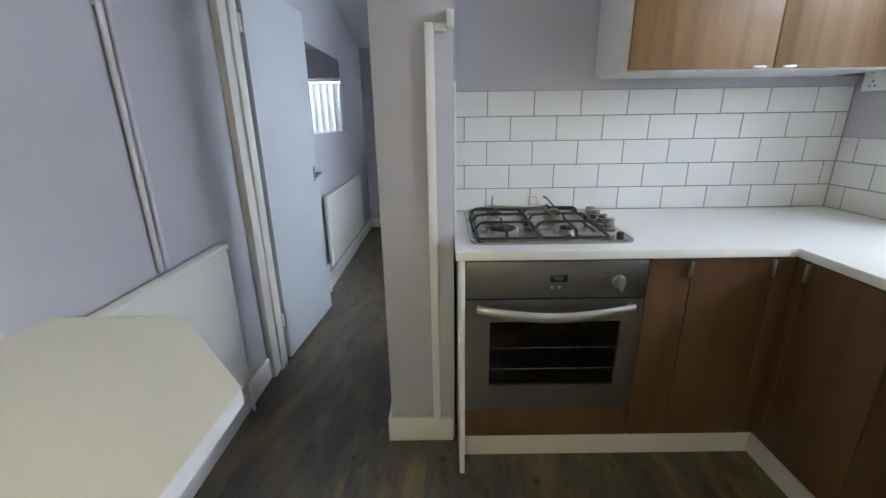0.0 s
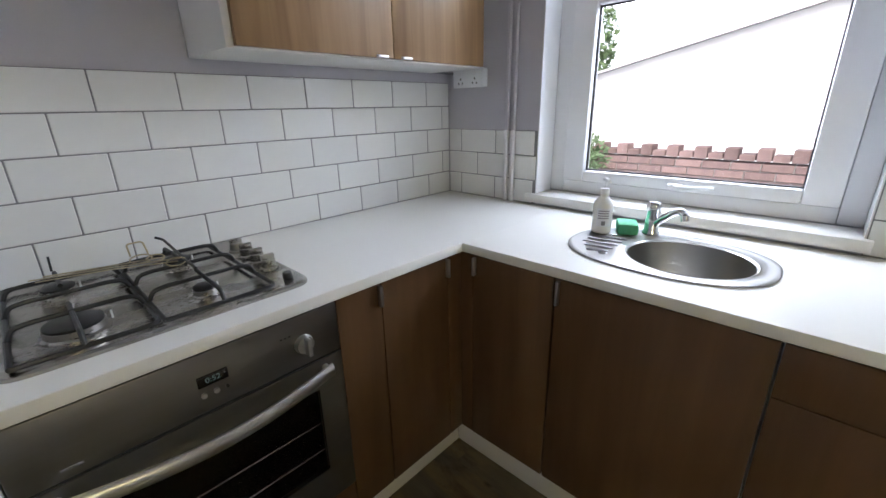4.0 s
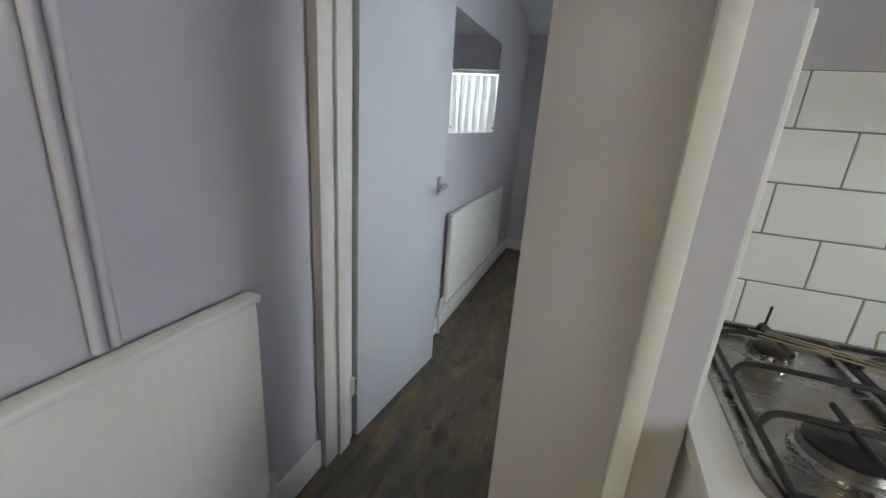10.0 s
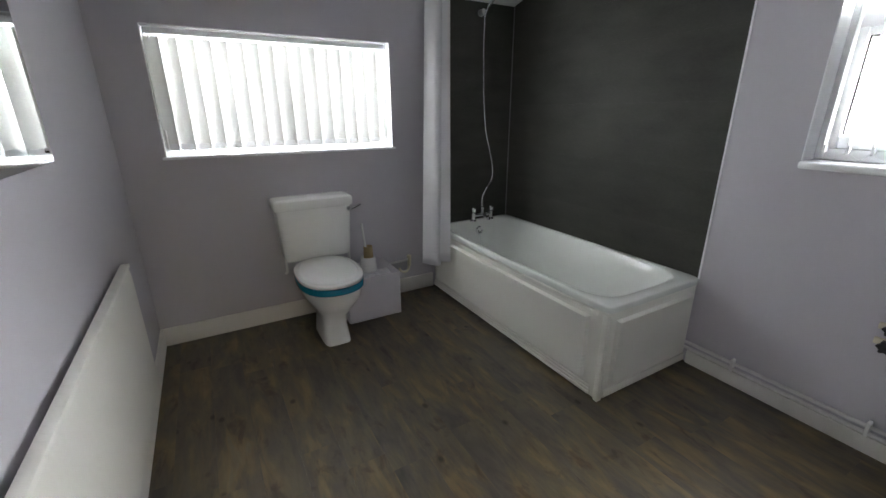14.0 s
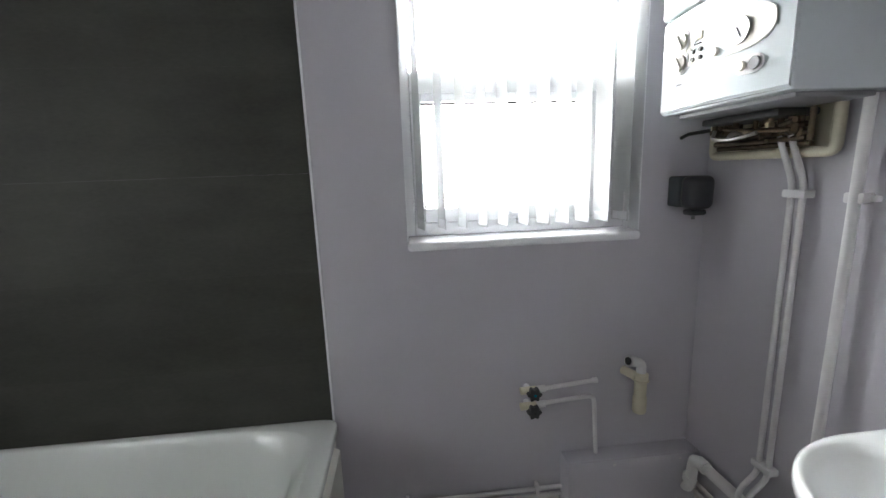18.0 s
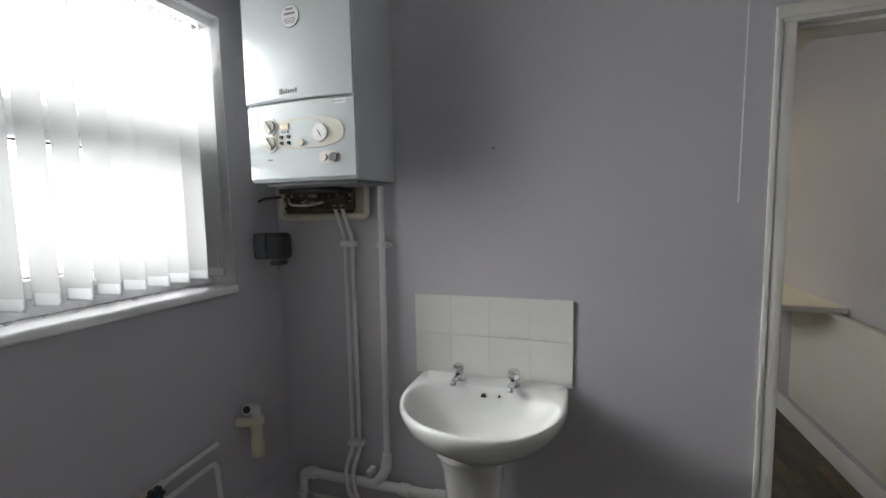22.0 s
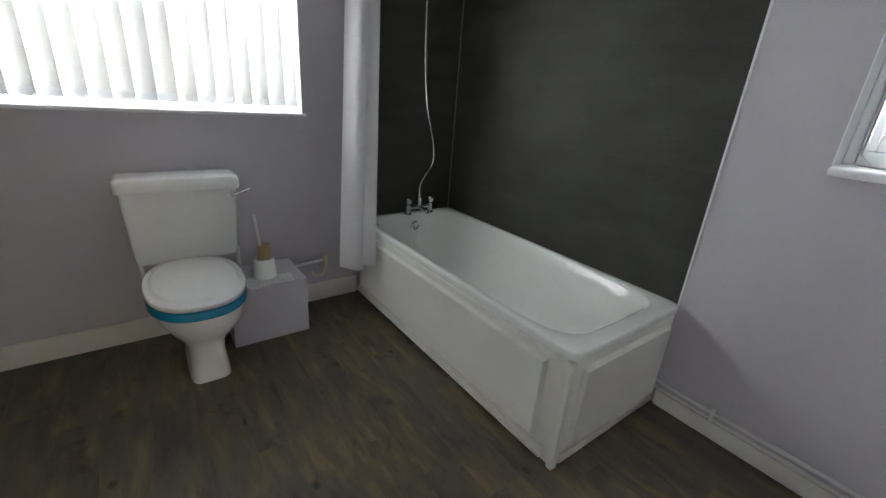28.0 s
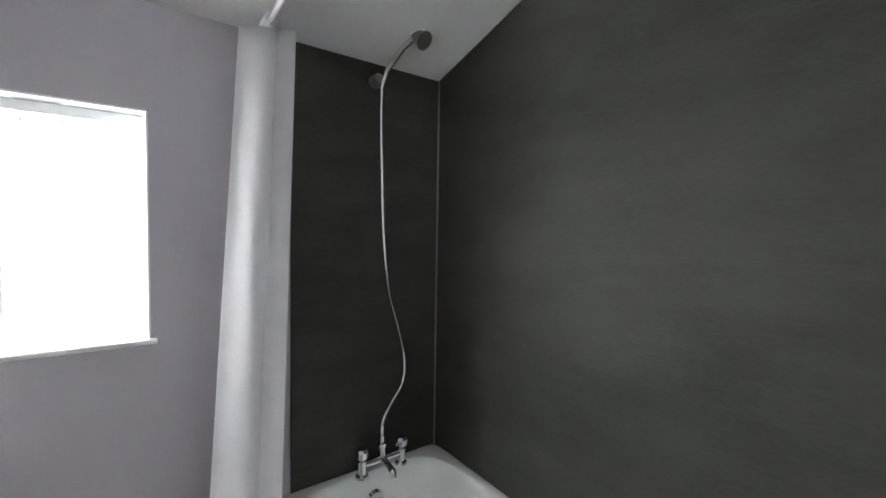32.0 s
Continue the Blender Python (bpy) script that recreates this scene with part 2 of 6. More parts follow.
def floor_mat(name):
    """Printed wood-look vinyl: tan, brown and grey streaks along the plank, smudges and small dark knots."""
    m = mat(name, (0.08, 0.068, 0.048), 0.36, vary=0.0, bump=0.0, spec=0.45)
    n, l = m.node_tree.nodes, m.node_tree.links
    co, info, off, add = n.new("ShaderNodeTexCoord"), n.new("ShaderNodeObjectInfo"), n.new("ShaderNodeVectorMath"), n.new("ShaderNodeVectorMath")
    off.operation, add.operation = "SCALE", "ADD"
    off.inputs[0].default_value = (23.0, 47.0, 9.0)
    l.new(info.outputs["Random"], off.inputs["Scale"])
    l.new(co.outputs["Object"], add.inputs[0])
    l.new(off.outputs["Vector"], add.inputs[1])

    def layer(scale, detail, rough, distort, stops):
        mp, no, rp = n.new("ShaderNodeMapping"), n.new("ShaderNodeTexNoise"), n.new("ShaderNodeValToRGB")
        mp.inputs["Scale"].default_value = scale
        no.inputs["Scale"].default_value, no.inputs["Detail"].default_value = 1.0, detail
        no.inputs["Roughness"].default_value, no.inputs["Distortion"].default_value = rough, distort
        l.new(add.outputs["Vector"], mp.inputs["Vector"])
        l.new(mp.outputs["Vector"], no.inputs["Vector"])
        l.new(no.outputs["Fac"], rp.inputs["Fac"])
        e = rp.color_ramp.elements
        e[0].position, e[0].color = stops[0][0], (*stops[0][1], 1)
        e[1].position, e[1].color = stops[-1][0], (*stops[-1][1], 1)
        for p, c in stops[1:-1]:
            e.new(p).color = (*c, 1)
        return rp.outputs["Color"], no.outputs["Fac"]

    def times(a, b):
        mx = n.new("ShaderNodeMixRGB")
        mx.blend_type = "MULTIPLY"
        mx.inputs["Fac"].default_value = 1.0
        l.new(a, mx.inputs[1])
        l.new(b, mx.inputs[2])
        return mx.outputs["Color"]

    broad, _ = layer((9.5, 2.6, 8), 4, 0.55, 0.6, ((0.30, (0.056, 0.051, 0.045)), (0.43, (0.084, 0.073, 0.057)), (0.54, (0.112, 0.090, 0.056)), (0.63, (0.165, 0.117, 0.060)), (0.74, (0.150, 0.128, 0.090))))
    grain, fac = layer((32, 6, 20), 7, 0.65, 0.4, ((0.30, (0.80, 0.80, 0.81)), (0.70, (1.24, 1.23, 1.20))))
    smudge, _ = layer((13, 6, 8), 5, 0.6, 0.5, ((0.30, (0.48, 0.42, 0.44)), (0.44, (1.0, 1.0, 1.0))))
    mp, vo, kr = n.new("ShaderNodeMapping"), n.new("ShaderNodeTexVoronoi"), n.new("ShaderNodeValToRGB")
    mp.inputs["Scale"].default_value = (7.5, 5.2, 5)
    vo.inputs["Scale"].default_value = 1.0
    kr.color_ramp.elements[0].position, kr.color_ramp.elements[1].position = 0.05, 0.13
    kr.color_ramp.elements[0].color, kr.color_ramp.elements[1].color = (0.30, 0.28, 0.27, 1), (1, 1, 1, 1)
    l.new(add.outputs["Vector"], mp.inputs["Vector"])
    l.new(mp.outputs["Vector"], vo.inputs["Vector"])
    l.new(vo.outputs["Distance"], kr.inputs["Fac"])
    b = n["Principled BSDF"]
    l.new(times(times(broad, grain), times(smudge, kr.outputs["Color"])), b.inputs["Base Color"])
    bp = n.new("ShaderNodeBump")
    bp.inputs["Strength"].default_value, bp.inputs["Distance"].default_value = 0.12, 0.001
    l.new(fac, bp.inputs["Height"])
    l.new(bp.outputs["Normal"], b.inputs["Normal"])
    return m


FLOOR = floor_mat("brown_grey_vinyl_plank")
SUBFLOOR = mat("dark_floor_joint", (0.05, 0.040, 0.031), 0.8, bump=0.02)
STEEL = mat("brushed_steel", (0.38, 0.365, 0.34), 0.27, 1.0, vary=0.03, scale=3, fine=80, bump=0.0, stretch=(1, 4, 4))
SINKST = mat("satin_sink_steel", (0.37, 0.36, 0.34), 0.34, 1.0, vary=0.04, scale=3, fine=30, bump=0.0)
OVENST = mat("oven_steel", (0.275, 0.265, 0.25), 0.33, 1.0, vary=0.04, scale=4, fine=90, bump=0.012, stretch=(1, 20, 20))
CHROME = mat("chrome", (0.75, 0.76, 0.78), 0.08, 1.0, vary=0.02, bump=0.0)
NICKEL = mat("satin_nickel", (0.62, 0.61, 0.60), 0.3, 1.0, vary=0.03, bump=0.0)
IRON = mat("black_enamel", (0.018, 0.018, 0.019), 0.4, vary=0.2, scale=40, bump=0.03)
OVENGL = mat("black_oven_glass", (0.012, 0.010, 0.010), 0.06, vary=0.1, bump=0.0, coat=0.5)
CERAMIC = mat("white_ceramic", (0.80, 0.81, 0.80), 0.2, vary=0.012, scale=3, fine=30, bump=0.0, coat=0.15)
ACRYL = mat("white_bath_acrylic", (0.76, 0.79, 0.76), 0.16, vary=0.012, scale=3, fine=30, bump=0.0, coat=0.2)
# White uPVC with the backlit door leaf's shade put into its colour.
DOORPVC = mat("shaded_white_upvc", (0.60, 0.59, 0.64), 0.35, vary=0.03, scale=4, fine=60, bump=0.0)
BPANEL = mat("cream_bath_panel", (0.74, 0.74, 0.69), 0.3, vary=0.02, scale=3, fine=90, bump=0.01)
PANEL = mat("charcoal_wet_panel", (0.049, 0.050, 0.043), 0.6, spec=0.3, vary=0.3, scale=3.0, fine=45, bump=0.05, rand=0.06, stretch=(1, 1, 3))
PIPEW = mat("white_pipe_plastic", (0.74, 0.73, 0.73), 0.4, vary=0.03, scale=15, bump=0.01)
PIPEP = mat("lilac_painted_pipe", (0.54, 0.52, 0.56), 0.45, vary=0.03, scale=15, bump=0.01)
IVORY = mat("ivory_plastic", (0.68, 0.64, 0.50), 0.45, vary=0.04, scale=15, bump=0.01)
BOILER = mat("white_boiler_enamel", (0.62, 0.67, 0.69), 0.12, vary=0.012, scale=3, fine=60, bump=0.0, coat=0.15)
BEIGE = mat("beige_control_panel", (0.60, 0.585, 0.52), 0.4, vary=0.03, scale=20, bump=0.0)
DKGREY = mat("smoky_grey_plastic", (0.10, 0.115, 0.12), 0.25, vary=0.1, scale=20, bump=0.0)
DKPLAST = mat("dark_grey_plastic", (0.035, 0.037, 0.042), 0.3, vary=0.1, scale=20, bump=0.02)
BRASS = mat("tarnished_brass", (0.13, 0.10, 0.068), 0.45, 1.0, vary=0.3, scale=40, bump=0.05)
CARD = mat("brown_cardboard", (0.42, 0.32, 0.18), 0.9, vary=0.08, scale=30, bump=0.05)
PAPER = mat("white_paper", (0.74, 0.75, 0.77), 0.8, vary=0.06, scale=40, bump=0.03)
TEAL = mat("teal_seat_plastic", (0.006, 0.22, 0.34), 0.2, vary=0.05, scale=8, bump=0.0, coat=0.3)
SPONGE = mat("green_sponge", (0.11, 0.42, 0.23), 0.9, vary=0.15, scale=60, fine=300, bump=0.2)
SOAP = mat("white_soap_bottle", (0.80, 0.79, 0.74), 0.25, vary=0.02, bump=0.0)
RUBBER = mat("black_rubber_seal", (0.02, 0.02, 0.022), 0.6, bump=0.02)
INKG = mat("grey_print", (0.22, 0.22, 0.23), 0.6, vary=0.05, bump=0.0)
PRINT = mat("pale_grey_print", (0.46, 0.47, 0.50), 0.8, vary=0.1, scale=60, bump=0.0)
RADW = mat("white_radiator_enamel", (0.76, 0.75, 0.70), 0.35, vary=0.02, scale=4, fine=120, bump=0.012)
SLAT = cloth_mat("white_blind_fabric", (0.84, 0.85, 0.84), 0.095)
# Same white fabric, darkened so the slats show against the window's glare.
SLATOPEN = cloth_mat("white_blind_fabric_dimmed", (0.60, 0.61, 0.61), 0.20)
CURTAIN = cloth_mat("white_curtain_fabric", (0.88, 0.88, 0.90), 0.45)
MIRROR = mat("mirror_silver", (0.86, 0.88, 0.88), 0.015, 1.0, vary=0.0, bump=0.0)
CLEAR = glass_mat("window_glass")
DOORGL = glass_mat("smoked_oven_glass", 0.02, (0.62, 0.57, 0.55))
FROST = frosted_mat("patterned_obscure_glass")
OBSCURE = glass_mat("frosted_bathroom_glass", 0.35, (0.97, 0.98, 0.99))
ETCHED = glass_mat("etched_leaf_glass", 0.45, (0.60, 0.63, 0.66))
GOLDWIRE = mat("brass_wire", (0.52, 0.45, 0.30), 0.35, 1.0, vary=0.1, scale=40, bump=0.0)
BRICK = mat("red_brick", (0.205, 0.135, 0.115), 0.9, vary=0.25, scale=14, fine=160, bump=0.15, rand=0.3)
MORTAR = mat("brick_mortar", (0.34, 0.32, 0.29), 0.95, vary=0.1, scale=30, bump=0.1)
RENDERW = mat("white_house_render", (0.80, 0.80, 0.78), 0.9, vary=0.05, scale=2, bump=0.06)
ROOF = mat("grey_roof_tile", (0.20, 0.19, 0.19), 0.8, vary=0.2, scale=6, bump=0.1)
PAVING = mat("pale_concrete_paving", (0.55, 0.54, 0.50), 0.9, vary=0.12, scale=2, fine=80, bump=0.08)
VERGE = mat("pale_verge_board", (0.52, 0.50, 0.48), 0.7, vary=0.05, scale=8, bump=0.02)
LEAF = mat("green_leaf", (0.13, 0.19, 0.08), 0.55, vary=0.35, scale=12, bump=0.02)
BARK = mat("grey_brown_bark", (0.12, 0.09, 0.065), 0.9, vary=0.3, scale=18, bump=0.2)
DISPLAY = glow_mat("green_clock_glow", (0.55, 0.85, 0.70), 0.05)

# ---- builders ----


def add_box(bm, x0, x1, y0, y1, z0, z1, bev=0.0, seg=2):
    x0, x1, y0, y1, z0, z1 = min(x0, x1), max(x0, x1), min(y0, y1), max(y0, y1), min(z0, z1), max(z0, z1)
    m = Matrix.LocRotScale(((x0 + x1) / 2, (y0 + y1) / 2, (z0 + z1) / 2), None, (x1 - x0, y1 - y0, z1 - z0))
    made = bmesh.ops.create_cube(bm, size=1.0, matrix=m)["verts"]
    if bev:
        edges = list({e for v in made for e in v.link_edges})
        bmesh.ops.bevel(bm, geom=edges, offset=min(bev, 0.45 * min(x1 - x0, y1 - y0, z1 - z0)), segments=seg, affect="EDGES", profile=0.5)
    return bm


def box(*a, bev=0.0, seg=2):
    return add_box(bmesh.new(), *a, bev=bev, seg=seg)


def add_cyl(bm, a, b, r0, r1=None, n=20, cap=True):
    a, b = Vector(a), Vector(b)
    turn = (b - a).to_track_quat("Z", "Y").to_matrix().to_4x4()
    m = Matrix.Translation((a + b) / 2) @ turn
    bmesh.ops.create_cone(bm, cap_ends=cap, segments=n, radius1=r0, radius2=r0 if r1 is None else r1, depth=(b - a).length, matrix=m)
    return bm


def cyl(a, b, r0, r1=None, n=20):
    return add_cyl(bmesh.new(), a, b, r0, r1, n)


def skin(bm, rings, closed=True, cap0=False, cap1=False):
    """Faces between rings of points of one length."""
    rows = [[bm.verts.new(p) for p in r] for r in rings]
    n = len(rows[0])
    for a, b in zip(rows, rows[1:]):
        for k in range(n if closed else n - 1):
            bm.faces.new((a[k], a[(k + 1) % n], b[(k + 1) % n], b[k]))
    if cap0:
        bm.faces.new(rows[0][::-1])
    if cap1:
        bm.faces.new(rows[-1])
    return bm


def rounded(points, r, n=5):
    """A path with its corners rounded."""
    pts = [Vector(p) for p in points]
    out = [pts[0]]
    for a, b, c in zip(pts, pts[1:], pts[2:]):
        d = min(r, (b - a).length * 0.45, (c - b).length * 0.45)
        p, q = b + (a - b).normalized() * d, b + (c - b).normalized() * d
        out += [p * (1 - s) ** 2 + b * 2 * s * (1 - s) + q * s * s for s in [k / n for k in range(n + 1)]]
    return out + [pts[-1]]


def add_tube(bm, points, r, n=10, cap=True):
    pts = [Vector(p) for p in points]
    rings, side = [], None
    for k, p in enumerate(pts):
        way = (pts[min(k + 1, len(pts) - 1)] - pts[max(k - 1, 0)]).normalized()
        if side is None:
            side = way.orthogonal().normalized()
        side = (side - way * side.dot(way)).normalized()
        up = way.cross(side)
        rings.append([p + r * (math.cos(2 * math.pi * j / n) * side + math.sin(2 * math.pi * j / n) * up) for j in range(n)])
    return skin(bm, rings, True, cap, cap)


def tube(points, r, n=10, bend=0.0):
    return add_tube(bmesh.new(), rounded(points, bend) if bend else points, r, n)


def lathe(cx, cy, profile, n=32):
    return skin(bmesh.new(), [[(cx + r * math.cos(2 * math.pi * k / n), cy + r * math.sin(2 * math.pi * k / n), z) for k in range(n)] for r, z in profile], True, True, True)


def ring(cx, cy, z, ax, ay, p=2.0, n=48, back=None):
    """A closed super-ellipse at height z; back: another exponent for the half with lower y."""
    out = []
    for k in range(n):
        t = 2 * math.pi * k / n
        c, s = math.cos(t), math.sin(t)
        q = back if back and s < 0 else p
        out.append((cx + ax * math.copysign(abs(c) ** (2 / q), c), cy + ay * math.copysign(abs(s) ** (2 / q), s), z))
    return out


def make(name, bm, material, smooth=None):
    me = bpy.data.meshes.new(name)
    bmesh.ops.recalc_face_normals(bm, faces=bm.faces)
    bm.to_mesh(me)
    bm.free()
    me.materials.append(material)
    if smooth is not None:
        me.set_sharp_from_angle(angle=radians(smooth))
        for f in me.polygons:
            f.use_smooth = True
    return me


def solid(name, bm, material, label="", category="", kind="", group="", smooth=35):
    """A thing of one mesh."""
    return tagged(new(name, make(name, bm, material, smooth)), label, category, group, kind)


def thing(name, at, label, category, group=""):
    ob = new(name)
    ob.location = at
    ob.empty_display_size = 0.05
    return tagged(ob, label, category, group)


def part(name, bm, material, parent, label="", smooth=35):
    """One mesh, given in world coordinates, under a thing or a part."""
    ob = new(name, make(name, bm, material, smooth))
    top = parent
    while top.parent:
        top = top.parent
    ob.parent = parent
    ob.matrix_parent_inverse = Matrix.Translation(-top.location) if parent.parent is None else Matrix()
    return tagged(ob, label)


def text_mesh(words, size, m):
    curve = bpy.data.curves.new("writing", "FONT")
    curve.body, curve.size, curve.align_x, curve.align_y = words, size, "CENTER", "CENTER"
    tmp = bpy.data.objects.new("writing", curve)
    scene.collection.objects.link(tmp)
    me = bpy.data.meshes.new_from_object(tmp.evaluated_get(bpy.context.evaluated_depsgraph_get()))
    bpy.data.objects.remove(tmp)
    bm = bmesh.new()
    bm.from_mesh(me)
    bm.transform(m)
    return bm


def wall_with_holes(axis, at0, at1, u0, u1, z0, z1, holes):
    """A wall slab across the given axis from at0 to at1, with rectangular openings (u0, u1, z0, z1)."""
    us = sorted({u0, u1, *[h[0] for h in holes], *[h[1] for h in holes]})
    zs = sorted({z0, z1, *[h[2] for h in holes], *[h[3] for h in holes]})
    bm = bmesh.new()
    for ua, ub in zip(us, us[1:]):
        for za, zb in zip(zs, zs[1:]):
            um, zm = (ua + ub) / 2, (za + zb) / 2
            if any(h[0] < um < h[1] and h[2] < zm < h[3] for h in holes):
                continue
            if axis == "x":
                add_box(bm, at0, at1, ua, ub, za, zb)
            else:
                add_box(bm, ua, ub, at0, at1, za, zb)
    bmesh.ops.remove_doubles(bm, verts=bm.verts, dist=1e-5)
    seen = {}
    for f in bm.faces:
        seen.setdefault(tuple(round(c, 4) for c in f.calc_center_median()), []).append(f)
    bmesh.ops.delete(bm, geom=[f for fs in seen.values() if len(fs) > 1 for f in fs], context="FACES")
    return bm

# ---- the large structure ----
KX, KY0, KY1 = 2.106, -1.70, 2.068      # kitchen: inner face of the window wall, back wall, hob wall
KL, KH = -0.612, 2.42                    # kitchen: left wall, ceiling
BX0, BX1, BY0, BY1 = -0.60, 1.99, 2.246, 5.316   # bathroom
OUT = 2.42                              # outer face of the window wall
TOP = 2.75

floor = solid("floor", box(-0.9, OUT, -1.9, 5.6, -0.12, -0.0025), SUBFLOOR, "brown and grey wood-look vinyl plank floor", "floor", "structure")

wall_kw = solid("wall_kitchen_window", wall_with_holes("x", KX, OUT, -1.9, BY0 - 0.10, 0, TOP, [(0.52, 1.555, 0.95, 2.05), (-0.81, 0.05, 0.0, 2.04)]), WALL, "lilac-grey painted kitchen wall with window and back door", "wall", "structure", smooth=None)
wall_bw = solid("wall_bath_window", wall_with_holes("x", BX1, OUT, BY0 - 0.10, 5.6, 0, TOP, [(2.505, 3.345, 1.15, 2.142)]), WALL, "lilac-grey painted bathroom wall with a window", "wall", "structure", smooth=None)
wall_far = solid("wall_far", wall_with_holes("y", BY1, 5.6, -0.9, BX1, 0, TOP, [(-0.385, 0.96, 1.12, 1.78)]), WALL, "lilac-grey painted wall with a wide window", "wall", "structure", smooth=None)
wall_bl = solid("wall_bath_left", box(-0.9, BX0, BY0 - 0.10, BY1, 0, TOP), WALL, "lilac-grey painted bathroom wall", "wall", "structure")
wall_kl = solid("wall_kitchen_left", box(-0.9, KL, -1.9, BY0 - 0.10, 0, TOP), WALL, "lilac-grey painted kitchen wall with pipes", "wall", "structure")
wall_kb = solid("wall_kitchen_back", box(KL, KX, -1.9, KY0, 0, TOP), WALL, "plain lilac-grey painted kitchen wall", "wall", "structure")
wall_hob = solid("wall_partition", wall_with_holes("y", KY1, BY0, KL, KX, 0, TOP, [(KL, 0.165, 0.0, 1.965)]), WALL, "lilac-grey partition wall with a doorway", "wall", "structure", smooth=None)
wall_nib = solid("wall_nib", box(0.107, 0.372, 1.63, KY1, 0, KH, bev=0.004), WALL, "lilac-grey painted wall end beside the hob", "wall", "structure")
ceiling_k = solid("ceiling_kitchen", box(KL, KX, KY0, KY1, KH, KH + 0.1), CEIL, "flat white kitchen ceiling", "ceiling", "structure")
cb = bmesh.new()
prof = [(BY1, 2.088), (3.50, 2.60), (BY0, 2.60), (BY0, 2.72), (3.50, 2.72), (BY1, 2.72)]
skin(cb, [[(x, y, z) for y, z in prof] for x in (BX0, BX1)], True, True, True)
ceiling_b = solid("ceiling_bathroom", cb, CEIL, "pale painted bathroom ceiling, sloping to the far wall", "ceiling", "structure", smooth=10)
roof_b = solid("roof_slab", box(-0.9, OUT, -1.9, 5.6, TOP, TOP + 0.1), CEIL, "plain roof slab over both rooms", "roof", "structure")

# wall tiles: rows of glazed tiles with grey joints
TILES = []


def tile_field(wall, name, axis, face, u0, u1, z_top, rows, pitch_z, joints, pitch_u, z_low, grout, out, gap=0.0018):
    """Tiles over a wall's face: one joint's place per row fixes the bond. out: which way the face looks."""
    t = 0.008
    back = face - out * t
    if axis == "y":
        part(name + "_grout", box(u0, u1, back, face - out * 0.0018, z_low, z_top), grout, wall, "grout bed behind the tiles")
    else:
        part(name + "_grout", box(back, face - out * 0.0018, u0, u1, z_low, z_top), grout, wall, "grout bed behind the tiles")
    for r in range(rows):
        zt, zb = z_top - r * pitch_z, max(z_low, z_top - (r + 1) * pitch_z)
        j = joints[r % len(joints)]
        first = j - math.ceil((j - u0) / pitch_u) * pitch_u
        while first < u1 - 0.004:
            a, b = max(first, u0), min(first + pitch_u, u1)
            if b - a > 0.012 and zt - zb > 0.012:
                TILES.append((wall, axis, face, out, round(a + gap, 4), round(b - gap, 4), round(zb + gap, 4), round(zt - gap, 4)))
            first += pitch_u


tile_field(wall_hob, "hob_wall", "y", 2.060, 0.380, 2.100, 1.424, 5, 0.1045, (0.532, 0.634), 0.2022, 0.9035, GROUT, -1)
tile_field(wall_nib, "nib", "x", 0.380, 1.655, 2.060, 1.424, 5, 0.1045, (1.86, 1.76), 0.2022, 0.9035, GROUT, 1)
tile_field(wall_kw, "window_wall_a", "x", 2.099, 1.558, 2.060, 1.214, 3, 0.1045, (1.775, 1.88), 0.2055, 0.9035, GROUT, -1)
tile_field(wall_kw, "window_wall_b", "x", 2.099, 0.056, 0.518, 1.214, 3, 0.1045, (0.324, 0.428), 0.2055, 0.9035, GROUT, -1)
tile_field(wall_hob, "splashback", "y", 2.254, 0.731, 1.333, 1.094, 2, 0.152, (0.731, 0.731), 0.1505, 0.775, WGROUT, 1, 0.0007)
part("tile_trim", box(0.374, 0.383, 1.648, 1.656, 0.9035, 1.43, bev=0.002), GLOSS, wall_nib, "white plastic tile edging")
part("tile_trim", box(2.093, 2.100, 0.0505, 0.0555, 0.9035, 1.216, bev=0.002), GLOSS, wall_kw)

# skirting
for name, b, parent in (
    ("skirting", box(BX0, BX0 + 0.016, 2.99, BY1, 0, 0.115, bev=0.004), wall_bl),
    ("skirting", box(BX0 + 0.016, 1.262, BY1 - 0.016, BY1, 0, 0.115, bev=0.004), wall_far),
    ("skirting", box(BX1 - 0.016, BX1, 2.79, 3.632, 0, 0.078, bev=0.004), wall_bw),
    ("skirting", box(0.20, 1.90, BY0, BY0 + 0.016, 0, 0.095, bev=0.004), wall_hob),
    ("skirting", box(KL, KL + 0.016, KY0, 2.0825, 0, 0.12, bev=0.004), wall_kl),
    ("skirting", box(0.091, 0.365, 1.614, 1.630, 0, 0.11, bev=0.004), wall_nib),
    ("skirting", box(0.091, 0.1065, 1.630, 2.03, 0, 0.11, bev=0.004), wall_nib),
    ("skirting", box(KL + 0.016, KX, KY0, KY0 + 0.016, 0, 0.12, bev=0.004), wall_kb),
):
    part(name, b, GLOSS, parent, "white gloss skirting board")
part("trunking", box(0.283, 0.313, 1.606, 1.630, 0.11, 1.60, bev=0.003), GLOSS, wall_nib, "white plastic cable trunking")
part("trunking", box(0.3135, 0.3515, 1.608, 1.630, 1.575, 1.600, bev=0.003), GLOSS, wall_nib)
part("trunking_block", box(0.352, 0.376, 1.600, 1.630, 1.585, 1.635, bev=0.003), GLOSS, wall_nib)
part("trunking", box(0.377, 0.392, 2.02, 2.062, 1.424, KH, bev=0.003), PIPEP, wall_nib, "painted corner trunking")

